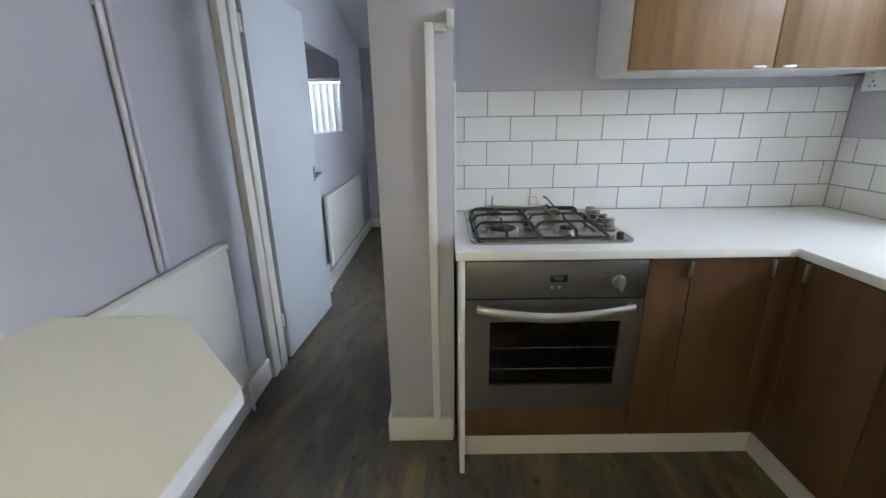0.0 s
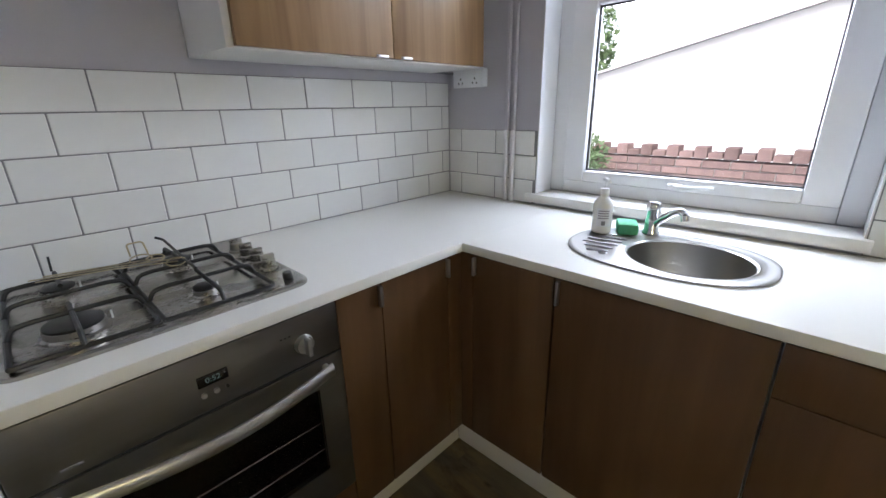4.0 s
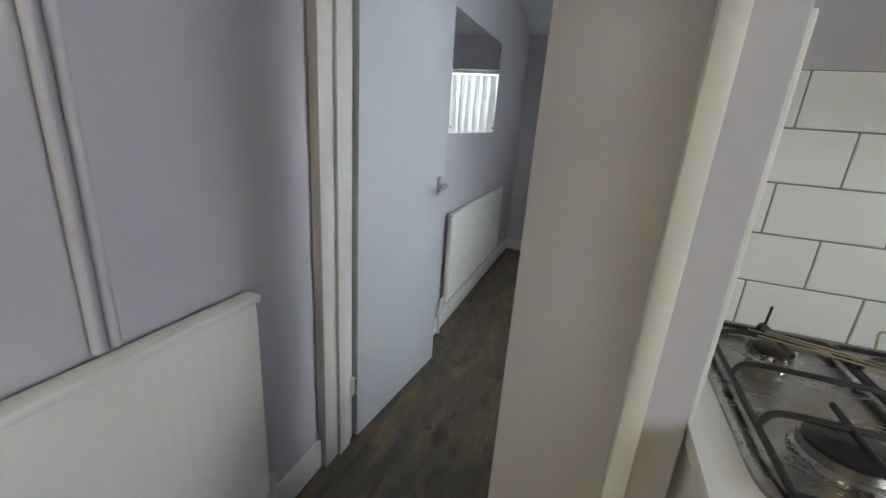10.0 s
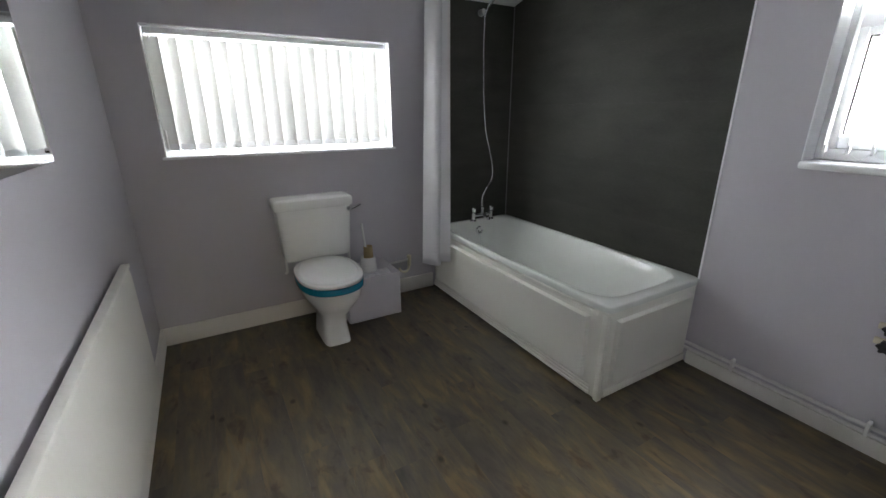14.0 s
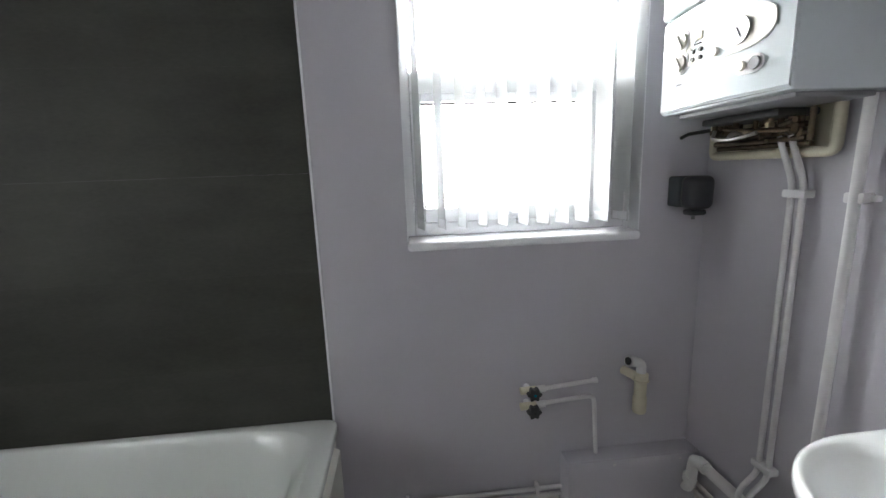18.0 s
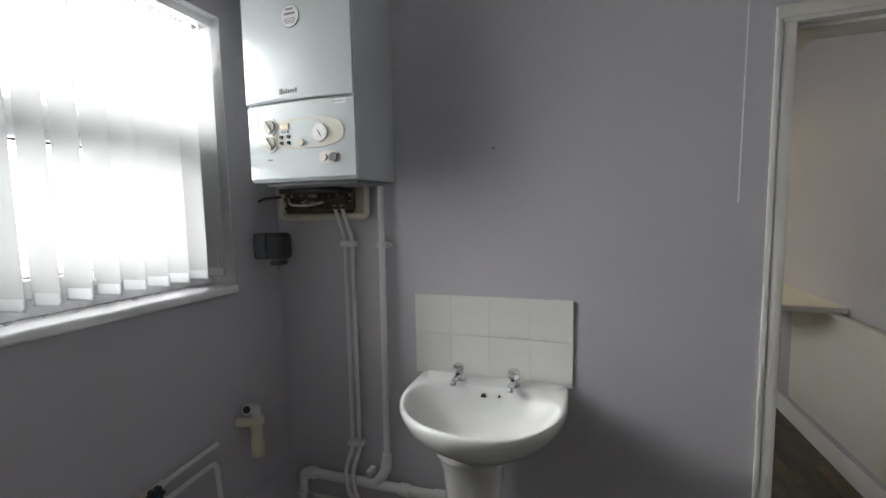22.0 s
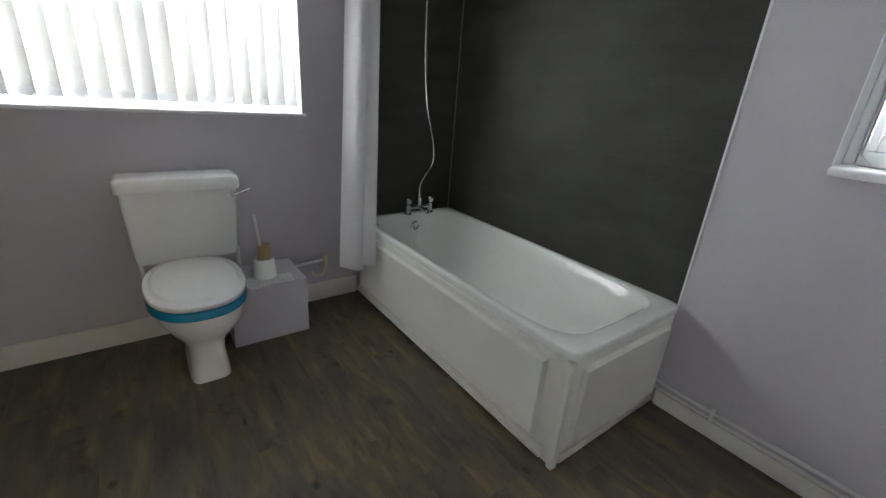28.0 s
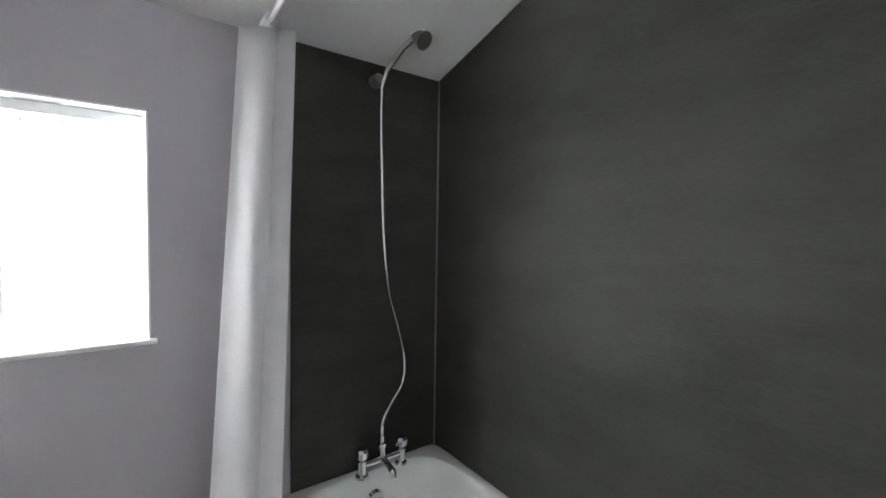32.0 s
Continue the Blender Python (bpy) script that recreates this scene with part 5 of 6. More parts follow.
sp_ = part("side_panel", box(1.279, 1.292, 3.660, 5.298, 0.004, 0.469, bev=0.002), BPANEL, bath, "cream moulded side panel")
part("raised_field", moulded(bmesh.new(), "x", 1.279, 3.745, 5.23, 0.085, 0.425, 0.022), BPANEL, sp_, smooth=30)
for k, z in enumerate((0.014, 0.030, 0.046)):
    part("base_moulding", box(1.263 + 0.004 * k, 1.279, 3.70, 5.296, z, z + 0.0145, bev=0.004), BPANEL, sp_)
part("top_moulding", box(1.270, 1.279, 3.70, 5.296, 0.444, 0.468, bev=0.004), BPANEL, sp_)
ep = part("end_panel", box(1.295, 1.978, 3.650, 3.664, 0.004, 0.469, bev=0.002), BPANEL, bath, "cream moulded end panel")
part("raised_field", moulded(bmesh.new(), "y", 3.650, 1.345, 1.935, 0.080, 0.425, 0.022), BPANEL, ep, smooth=30)
part("base_moulding", box(1.31, 1.976, 3.640, 3.650, 0.010, 0.055, bev=0.006), BPANEL, ep)
cp = part("corner_post", box(1.266, 1.296, 3.640, 3.668, 0.002, 0.469, bev=0.006, seg=3), BPANEL, bath, "cream corner post")
part("post_bead", box(1.284, 1.292, 3.636, 3.641, 0.01, 0.465, bev=0.002), BPANEL, cp)
part("waste", lathe(1.645, 5.03, [(0.036, 0.1185), (0.034, 0.124), (0.02, 0.122)], 24), CHROME, bath, "chrome plughole")
of = part("overflow", cyl((1.638, 5.208, 0.443), (1.638, 5.190, 0.440), 0.033, n=28), CHROME, bath, "chrome overflow")
for k in range(6):
    a = math.pi * k / 3
    part("overflow_hole", cyl((1.638 + 0.016 * math.cos(a), 5.192, 0.441 + 0.016 * math.sin(a)), (1.638 + 0.016 * math.cos(a), 5.189, 0.4405 + 0.016 * math.sin(a)), 0.005, n=8), RUBBER, of)
part("plug_chain", tube([(1.638, 5.188, 0.415), (1.640, 5.170, 0.30), (1.648, 5.13, 0.19), (1.645, 5.04, 0.126)], 0.002, 6), CHROME, bath, "chrome plug chain")
# Thin raised streak modelled in place of a window glint on the tub.
part("glint_streak", tube([(1.52, 3.98, 0.135), (1.54, 4.25, 0.124)], 0.004, 6), ACRYL, bath)

# bath shower mixer, hose and head
bm_ = thing("bath_mixer", (1.69, 5.245, 0.513), "chrome bath shower mixer with two cross-head taps", "tap")
part("bridge", tube([(1.61, 5.245, 0.558), (1.77, 5.245, 0.558)], 0.014, 14), CHROME, bm_)
for x in (1.605, 1.775):
    st = part("tap_body", lathe(x, 5.245, [(0.026, 0.513), (0.024, 0.520), (0.015, 0.526), (0.016, 0.560), (0.018, 0.575), (0.010, 0.582)], 24), CHROME, bm_)
    part("tap_head", lathe(x, 5.245, [(0.012, 0.582), (0.023, 0.588), (0.025, 0.612), (0.018, 0.622), (0.002, 0.624)], 10), CHROME, st, "chrome tap head")
part("spout", tube([(1.69, 5.245, 0.558), (1.69, 5.19, 0.556), (1.69, 5.155, 0.545), (1.69, 5.15, 0.530)], 0.013, 14, 0.02), CHROME, bm_)
part("diverter", lathe(1.69, 5.245, [(0.013, 0.565), (0.013, 0.60), (0.016, 0.605), (0.016, 0.62), (0.004, 0.626)], 18), CHROME, bm_)
hose = thing("hand_shower", (1.69, 5.25, 0.62), "chrome hand shower on a wall bracket with its flexible hose", "shower")
hpts = [(1.690, 5.248, 0.622), (1.695, 5.250, 0.70), (1.735, 5.262, 0.76), (1.800, 5.280, 0.83), (1.812, 5.288, 0.92), (1.780, 5.290, 1.06), (1.740, 5.290, 1.20), (1.715, 5.290, 1.40), (1.705, 5.290, 1.60), (1.695, 5.285, 1.85), (1.690, 5.270, 2.005)]


def smooth_path(pts, n=8):
    p = [Vector(q) for q in pts]
    out = []
    for k in range(len(p) - 1):
        a, b, c, d = p[max(k - 1, 0)], p[k], p[k + 1], p[min(k + 2, len(p) - 1)]
        for s in range(n):
            t = s / n
            out.append(0.5 * ((2 * b) + (c - a) * t + (2 * a - 5 * b + 4 * c - d) * t * t + (3 * b - a - 3 * c + d) * t ** 3))
    return out + [p[-1]]


part("hose", tube(smooth_path(hpts, 10), 0.0068, 10), CHROME, hose)
part("hose_nut", cyl((1.69, 5.248, 0.605), (1.69, 5.248, 0.65), 0.010, n=14), CHROME, hose)
part("bracket", cyl((1.672, 5.305, 2.015), (1.675, 5.262, 2.02), 0.024, 0.020, n=20), NICKEL, hose, "chrome wall bracket")
part("handle", tube([(1.688, 5.272, 1.985), (1.695, 5.24, 2.05), (1.722, 5.17, 2.115), (1.745, 5.12, 2.142)], 0.0105, 14, 0.02), CHROME, hose)
part("head", cyl((1.745, 5.125, 2.150), (1.757, 5.085, 2.118), 0.022, 0.034, n=26), NICKEL, hose, "round spray head")

# shower curtain and rail
rail = thing("curtain_rail", (1.262, 4.49, 2.10), "slim white shower curtain rail", "curtain rail")
part("rail", tube([(1.262, 5.315, 2.075), (1.262, 3.67, 2.075)], 0.010, 12), UPVC, rail)
part("wall_flange", cyl((1.262, 5.316, 2.075), (1.262, 5.306, 2.075), 0.024, n=20), UPVC, rail)
part("ceiling_support", cyl((1.262, 3.70, 2.075), (1.262, 3.70, 2.54), 0.006, n=10), UPVC, rail)


def drape(bm, top_a, top_b, low_a, low_b, z0, z1, fold, curl, dip):
    """A hanging strip of cloth between two straight edges, with shallow creases and a drooping hem."""
    rows = []
    for i in range(29):
        f = i / 28
        row = []
        for j in range(41):
            u = j / 40
            a = [top_a[k] + (low_a[k] - top_a[k]) * f for k in (0, 1)]
            b = [top_b[k] + (low_b[k] - top_b[k]) * f for k in (0, 1)]
            w = fold * math.sin(2 * math.pi * (0.9 * u + 0.12 * f) + 0.6) * (1 - 0.35 * f) + 0.0012 * math.sin(9 * f + 5 * u)
            w -= curl * max(0.0, u - 0.72) ** 2 * (0.2 + f)
            row.append((a[0] + (b[0] - a[0]) * u + 0.3 * w, a[1] + (b[1] - a[1]) * u + w, z1 + (z0 - z1) * f - dip * u * f ** 6))
        rows.append(row)
    skin(bm, rows, False)
    return bm


cur = thing("shower_curtain", (1.24, 5.18, 0.22), "white fabric shower curtain drawn aside in folds", "curtain")
for b in (
    drape(bmesh.new(), (1.185, 5.225), (1.285, 5.175), (1.056, 5.075), (1.172, 5.00), 0.305, 2.055, 0.009, -0.25, 0.022),
    drape(bmesh.new(), (1.275, 5.190), (1.335, 5.160), (1.160, 5.03), (1.232, 4.975), 0.318, 2.055, 0.003, 0.0, 0.0),
):
    co = part("cloth", b, CURTAIN, cur, smooth=80)
    co.modifiers.new("thick", "SOLIDIFY").thickness = 0.0012
part("hem", drape(bmesh.new(), (1.161, 5.0285), (1.2325, 4.973), (1.160, 5.0285), (1.232, 4.973), 0.316, 0.338, 0.0, 0.0, 0.0), CURTAIN, cur, "stitched hem", smooth=80)
for k in range(6):
    y = 5.215 - 0.012 * k
    part("curtain_ring", tube([(1.262 + 0.019 * math.cos(a * math.pi / 8), y, 2.068 + 0.019 * math.sin(a * math.pi / 8)) for a in range(17)], 0.002, 6), UPVC, cur)

# toilet
toi = thing("toilet", (0.36, 5.0, 0), "white close-coupled toilet with teal seat and white lid", "toilet")
TX = 0.338
ped = bmesh.new()


def tring(z, ax, ay, cy, p=2.4):
    grow = min(1.0, max(0.0, (z - 0.10) / 0.22))
    return ring(TX, cy - 0.036 * grow, z, ax, ay + 0.034 * grow, p, 48)


skin(ped, [tring(0.001, 0.082, 0.165, 4.955, 5), tring(0.03, 0.080, 0.162, 4.955, 5), tring(0.12, 0.072, 0.150, 4.965, 4), tring(0.19, 0.082, 0.155, 4.965, 3), tring(0.26, 0.125, 0.195, 4.955, 2.6), tring(0.33, 0.165, 0.232, 4.950, 2.4), tring(0.375, 0.178, 0.240, 4.950, 2.3), tring(0.390, 0.176, 0.238, 4.950, 2.3), tring(0.390, 0.135, 0.195, 4.945, 2.2), tring(0.30, 0.11, 0.16, 4.95), tring(0.22, 0.05, 0.07, 4.97)], True, True, True)
part("bowl", ped, CERAMIC, toi, "white ceramic bowl and foot", smooth=60)
part("bowl_shelf", box(TX - 0.105, TX + 0.105, 5.10, 5.302, 0.33, 0.392, bev=0.015, seg=3), CERAMIC, toi)
part("soil_pipe", cyl((TX, 5.10, 0.18), (TX, 5.31, 0.18), 0.052, n=24), CERAMIC, toi)
cs = bmesh.new()
rows = []
for z, ax, ay, cy in ((0.455, 0.206, 0.080, 5.225), (0.475, 0.214, 0.088, 5.222), (0.70, 0.228, 0.092, 5.218), (0.786, 0.232, 0.093, 5.217)):
    rows.append(ring(TX + 0.007, cy, z, ax - 0.005, ay, 10, 48))
skin(cs, rows, True, True, True)
part("cistern", cs, CERAMIC, toi, "white ceramic cistern", smooth=50)
cl = bmesh.new()
skin(cl, [ring(TX + 0.007, 5.214, z, ax - 0.005, ay, 10, 48) for z, ax, ay in ((0.7865, 0.238, 0.097), (0.7885, 0.2455, 0.1035), (0.793, 0.2475, 0.105), (0.830, 0.2475, 0.105), (0.844, 0.241, 0.099), (0.850, 0.222, 0.075), (0.851, 0.02, 0.01))], True, True, True)
part("cistern_lid", cl, CERAMIC, toi, smooth=50)
part("flush_pipe", box(TX - 0.075, TX + 0.075, 5.16, 5.300, 0.392, 0.456, bev=0.01), CERAMIC, toi)
fl = part("flush_lever", cyl((0.552, 5.125, 0.765), (0.552, 5.108, 0.765), 0.014, n=18), CHROME, toi, "chrome flush lever")
part("lever_arm", tube([(0.552, 5.108, 0.765), (0.570, 5.098, 0.768), (0.625, 5.092, 0.790)], 0.0065, 10, 0.01), CHROME, fl)
sq = bmesh.new()


def sring(z, k):
    return ring(TX - 0.004, 4.900, z, 0.188 * k, 0.272 * k, 2.4, 56)


skin(sq, [sring(0.394, 0.97), sring(0.397, 1.0), sring(0.423, 1.0), sring(0.428, 0.985), sring(0.428, 0.62), sring(0.394, 0.62), sring(0.394, 0.97)], True)
part("seat", sq, TEAL, toi, "translucent teal toilet seat", smooth=50)
sl = bmesh.new()
skin(sl, [sring(0.4365, 0.93), sring(0.4365, 0.985), sring(0.441, 1.0), sring(0.454, 1.0), sring(0.4585, 0.985), sring(0.460, 0.90), sring(0.461, 0.872), sring(0.470, 0.845), sring(0.4725, 0.80), sring(0.474, 0.5), sring(0.4745, 0.02)], True, True, True)
part("lid", sl, CERAMIC, toi, "white closed lid", smooth=50)
part("seat_rim", skin(bmesh.new(), [sring(0.4285, 0.955), sring(0.4285, 0.980), sring(0.4362, 0.980), sring(0.4362, 0.955)], True), TEAL, toi, smooth=50)
for x in (TX - 0.075, TX + 0.075):
    part("hinge", box(x - 0.016, x + 0.016, 5.150, 5.185, 0.393, 0.432, bev=0.006), PIPEW, toi)
part("supply_pipe", tube([(0.150, 5.235, 0.455), (0.150, 5.235, 0.36), (0.150, 5.305, 0.33)], 0.008, 10, 0.02), PIPEW, toi, "white supply pipe")
part("overflow_pipe", tube([(0.565, 5.24, 0.456), (0.565, 5.24, 0.30), (0.60, 5.27, 0.255)], 0.010, 10, 0.02), PIPEW, toi)

# boxing beside the toilet and the things on it
tbx = thing("pipe_boxing", (0.656, 5.16, 0), "low lilac-painted boxing beside the toilet", "pipe boxing")
part("front_board", box(0.470, 0.842, 5.002, 5.014, 0.0, 0.2978, bev=0.002), WALL, tbx)
part("side_board", box(0.470, 0.482, 5.0142, 5.315, 0.0, 0.2978, bev=0.002), WALL, tbx)
part("side_board", box(0.830, 0.842, 5.0142, 5.315, 0.0, 0.2978, bev=0.002), WALL, tbx)
part("top_board", box(0.469, 0.843, 5.001, 5.315, 0.298, 0.310, bev=0.002), WALL, tbx)
hd = thing("toilet_brush", (0.665, 5.13, 0.312), "white toilet brush in a holder with a cardboard roll", "toilet brush")
part("holder", lathe(0.665, 5.13, [(0.060, 0.3115), (0.062, 0.317), (0.050, 0.408), (0.048, 0.412), (0.043, 0.412), (0.041, 0.39)], 32), CERAMIC, hd, "white plastic holder")
part("handle", tube([(0.664, 5.13, 0.34), (0.652, 5.14, 0.50), (0.640, 5.15, 0.645)], 0.0075, 10), CERAMIC, hd, "white brush handle")
rl = bmesh.new()
skin(rl, [[(0.668 + r * math.cos(2 * math.pi * k / 28), 5.128 + r * math.sin(2 * math.pi * k / 28), z) for k in range(28)] for r, z in ((0.033, 0.385), (0.033, 0.400), (0.030, 0.487), (0.0285, 0.487), (0.031, 0.387))], True)
solid("cardboard_roll", rl, CARD, "brown cardboard tube standing in the brush holder", "cardboard tube")
for k, (x, y, w, h, a) in enumerate(((0.60, 5.06, 0.10, 0.13, 12), (0.72, 5.06, 0.13, 0.10, -6))):
    b = bmesh.new()
    add_box(b, -w / 2, w / 2, -h / 2, h / 2, 0, 0.0015)
    b.transform(pose(x, y, 0.3105 + 0.0004 * k, 0, 0, a))
    lf = solid("leaflet", b, PAPER, "printed white paper leaflet lying on the boxing", "leaflet")
    for j in range(5):
        b = bmesh.new()
        add_box(b, -w * 0.38, w * (0.1 + 0.05 * (j % 3)), -h * 0.36 + j * h * 0.17, -h * 0.335 + j * h * 0.17, 0, 0.0004)
        b.transform(pose(x, y, 0.3122 + 0.0004 * k, 0, 0, a))
        part("print_line", b, INKG if j % 2 else PRINT, lf)
fit_ = thing("plastic_clips", (0.72, 5.055, 0.314), "small heap of white plastic fittings", "plastic clips")
for k in range(6):
    r0 = random.Random(k)
    x, y = 0.71 + 0.05 * r0.random(), 5.035 + 0.05 * r0.random()
    part("clip", tube([(x, y, 0.3175), (x + 0.012, y + 0.006, 0.322), (x + 0.020, y - 0.004, 0.3175)], 0.0032, 6, 0.004), PIPEW, fit_)
wp = thing("supply_pipe", (0.98, 5.29, 0.2), "white pipe with capped tee on the wall beside the bath", "pipe")
part("pipe", tube([(0.843, 5.285, 0.262), (1.045, 5.285, 0.275)], 0.009, 10), PIPEW, wp)
part("tee", tube([(1.045, 5.285, 0.300), (1.045, 5.285, 0.225)], 0.015, 12), IVORY, wp, "ivory plastic tee")
part("tee_cap", lathe(1.045, 5.285, [(0.018, 0.298), (0.018, 0.306), (0.012, 0.310)], 14), IVORY, wp)
part("hook", tube([(0.955, 5.272, 0.222), (0.962, 5.262, 0.200), (0.99, 5.262, 0.186), (1.025, 5.27, 0.188), (1.045, 5.285, 0.225)], 0.009, 8, 0.02), IVORY, wp)

# mirror on the left wall
mi = thing("wall_mirror", (BX0 + 0.004, 3.74, 1.22), "large frameless rectangular wall mirror", "mirror")
part("glass", box(BX0 + 0.002, BX0 + 0.006, 3.225, 4.225, 1.215, 1.828, bev=0.001, seg=1), MIRROR, mi, smooth=None)
for y, z in ((3.26, 1.25), (4.19, 1.25), (3.26, 1.79), (4.19, 1.79)):
    part("mirror_screw", cyl((BX0 + 0.006, y, z), (BX0 + 0.011, y, z), 0.007, n=14), CHROME, mi)

# basin with pedestal
ba = thing("wash_basin", (1.02, 2.48, 0), "white ceramic pedestal wash basin with two chrome taps", "basin")
BCX = 1.020


def dring(z, ax, yb, yf, p=2.3, back=7.0):
    """A basin outline: straight at the wall, rounded in front."""
    cy = yb + (yf - yb) * 0.36
    out = []
    for k in range(64):
        t = 2 * math.pi * k / 64
        c, s = math.cos(t), math.sin(t)
        q = back if s < 0 else p
        ay = (yf - cy) if s >= 0 else (cy - yb)
        out.append((BCX + ax * math.copysign(abs(c) ** (2 / q), c), cy + ay * math.copysign(abs(s) ** (2 / q), s), z))
    return out


bs = bmesh.new()
skin(bs, [dring(0.600, 0.10, 2.262, 2.52), dring(0.635, 0.15, 2.260, 2.58), dring(0.680, 0.210, 2.258, 2.64, 2.2, 6), dring(0.728, 0.262, 2.257, 2.692, 2.1, 9), dring(0.765, 0.278, 2.256, 2.705, 2.1, 12), dring(0.782, 0.278, 2.256, 2.705, 2.1, 12), dring(0.788, 0.273, 2.258, 2.700, 2.1, 12), dring(0.7875, 0.258, 2.335, 2.688, 2.1, 3.0), dring(0.783, 0.250, 2.344, 2.681, 2.1, 2.6), dring(0.765, 0.240, 2.354, 2.670, 2.05, 2.4), dring(0.718, 0.200, 2.382, 2.630, 2.0, 2.0), dring(0.670, 0.128, 2.42, 2.575, 2.0, 2.0), dring(0.652, 0.05, 2.46, 2.52, 2, 2), dring(0.651, 0.012, 2.485, 2.50, 2, 2)], True, True, True)
part("bowl", bs, CERAMIC, ba, "white ceramic bowl", smooth=55)
pd = bmesh.new()
skin(pd, [ring(BCX + 0.035, cy, z, ax, ay, 2.6, 40) for z, ax, ay, cy in ((0.001, 0.112, 0.105, 2.41), (0.03, 0.108, 0.10, 2.41), (0.08, 0.098, 0.09, 2.41), (0.40, 0.094, 0.085, 2.41), (0.54, 0.105, 0.10, 2.42), (0.60, 0.12, 0.12, 2.43))], True, True, True)
part("pedestal", pd, CERAMIC, ba, "white ceramic pedestal", smooth=55)
for x in (1.138, 0.932):
    t_ = part("tap", lathe(x, 2.312, [(0.024, 0.785), (0.022, 0.791), (0.015, 0.796), (0.014, 0.808), (0.017, 0.812), (0.011, 0.815)], 22), CHROME, ba, "chrome pillar tap")
    part("tap_head", lathe(x, 2.312, [(0.010, 0.813), (0.019, 0.816), (0.022, 0.836), (0.018, 0.846), (0.002, 0.848)], 9), CHROME, t_)
    part("tap_spout", tube([(x, 2.312, 0.802), (x, 2.350, 0.805), (x, 2.378, 0.800), (x, 2.382, 0.791)], 0.0105, 12, 0.012), CHROME, t_)
part("overflow", cyl((BCX + 0.012, 2.355, 0.757), (BCX + 0.012, 2.3625, 0.755), 0.0095, n=18), DKPLAST, ba, "dark overflow hole")
part("chain_stay", cyl((BCX - 0.045, 2.353, 0.761), (BCX - 0.045, 2.360, 0.759), 0.005, n=12), DKPLAST, ba)
ws_ = part("waste", lathe(BCX, 2.492, [(0.028, 0.652), (0.026, 0.656), (0.016, 0.654)], 26), CHROME, ba, "chrome slotted waste")
for k in range(6):
    a = math.pi * k / 3
    part("slot", cyl((BCX + 0.014 * math.cos(a), 2.492 + 0.014 * math.sin(a), 0.6545), (BCX + 0.014 * math.cos(a), 2.492 + 0.014 * math.sin(a), 0.6568), 0.0035, n=8), RUBBER, ws_)

# boiler
bo = thing("boiler", (1.622, 2.40, 1.53), "white wall-hung gas combination boiler", "boiler")
X0, X1, YB, YF, Z0, Z1 = 1.405, 1.842, 2.247, 2.535, 1.530, 2.245
part("casing", box(X0, X1, YB, YF, Z0, Z1, bev=0.006, seg=3), BOILER, bo, "white enamel casing")


def bowed(z0, z1, y, depth, bow, inset=0.003):
    """A front cover, slightly bowed outwards."""
    bm = bmesh.new()
    n = 16
    front = [(X0 + inset + (X1 - X0 - 2 * inset) * k / n, y + depth + bow * (1 - (2 * k / n - 1) ** 2)) for k in range(n + 1)]
    outline = [(X0 + inset, y), *front, (X1 - inset, y)]
    rows_ = []
    for z, s in ((z0, 0.006), (z0 + 0.006, 0.0), (z1 - 0.006, 0.0), (z1, 0.006)):
        rows_.append([(xx, yy - (s if 0 < i < len(outline) - 1 else 0), z) for i, (xx, yy) in enumerate(outline)])
    return skin(bm, rows_, True, True, True)


part("upper_cover", bowed(1.800, 2.235, 2.5355, 0.012, 0.020), BOILER, bo, "glossy white upper front", smooth=30)
lc = part("lower_cover", bowed(1.535, 1.795, 2.5355, 0.006, 0.018), BOILER, bo, "glossy white lower front", smooth=30)
yf = lambda x: 2.5355 + 0.006 + 0.018 * (1 - (2 * (x - X0) / (X1 - X0) - 1) ** 2)  # noqa: E731
yu = lambda x: 2.5355 + 0.012 + 0.020 * (1 - (2 * (x - X0) / (X1 - X0) - 1) ** 2)  # noqa: E731


def disc_on(x, z, r, d, material, name, parent, label="", n=28, f=None):
    y = (f or yf)(x)
    return part(name, cyl((x, y - 0.004, z), (x, y + d, z), r, n=n), material, parent, label)


cpn = bmesh.new()
pts = []
for k in range(48):
    t = 2 * math.pi * k / 48
    c, s = math.cos(t), math.sin(t)
    pts.append((1.590 + 0.146 * math.copysign(abs(c) ** 0.62, c), 1.686 + 0.050 * math.copysign(abs(s) ** 0.8, s)))
skin(cpn, [[(x, yf(x) - 0.003, z) for x, z in pts], [(x, yf(x) + 0.003, z) for x, z in pts]], True, True, True)
part("control_panel", cpn, BEIGE, lc, "beige control panel")
for x, z in ((1.731, 1.717), (1.731, 1.660)):
    disc_on(x, z, 0.030, 0.005, PIPEW, "dial_ring", bo, "pale dial ring")
    d_ = disc_on(x, z, 0.022, 0.012, BEIGE, "rotary_dial", bo, "beige rotary dial")
    y = yf(x)
    b = bmesh.new()
    add_box(b, -0.004, 0.004, -0.0, 0.006, -0.020, 0.020, bev=0.002)
    b.transform(Matrix.Translation((x, y + 0.0115, z)) @ Matrix.Rotation(radians(35), 4, "Y"))
    part("dial_grip", b, BEIGE, bo)
disc_on(1.532, 1.684, 0.030, 0.006, NICKEL, "gauge_ring", bo, "pressure gauge rim")
disc_on(1.532, 1.684, 0.024, 0.0065, PAPER, "gauge_face", bo, "white gauge face")
gy = yf(1.532) + 0.0072
part("gauge_needle", tube([(1.536, gy, 1.692), (1.524, gy, 1.670)], 0.0012, 5), IRON, bo)
disc_on(1.601, 1.656, 0.011, 0.009, BEIGE, "small_dial", bo)
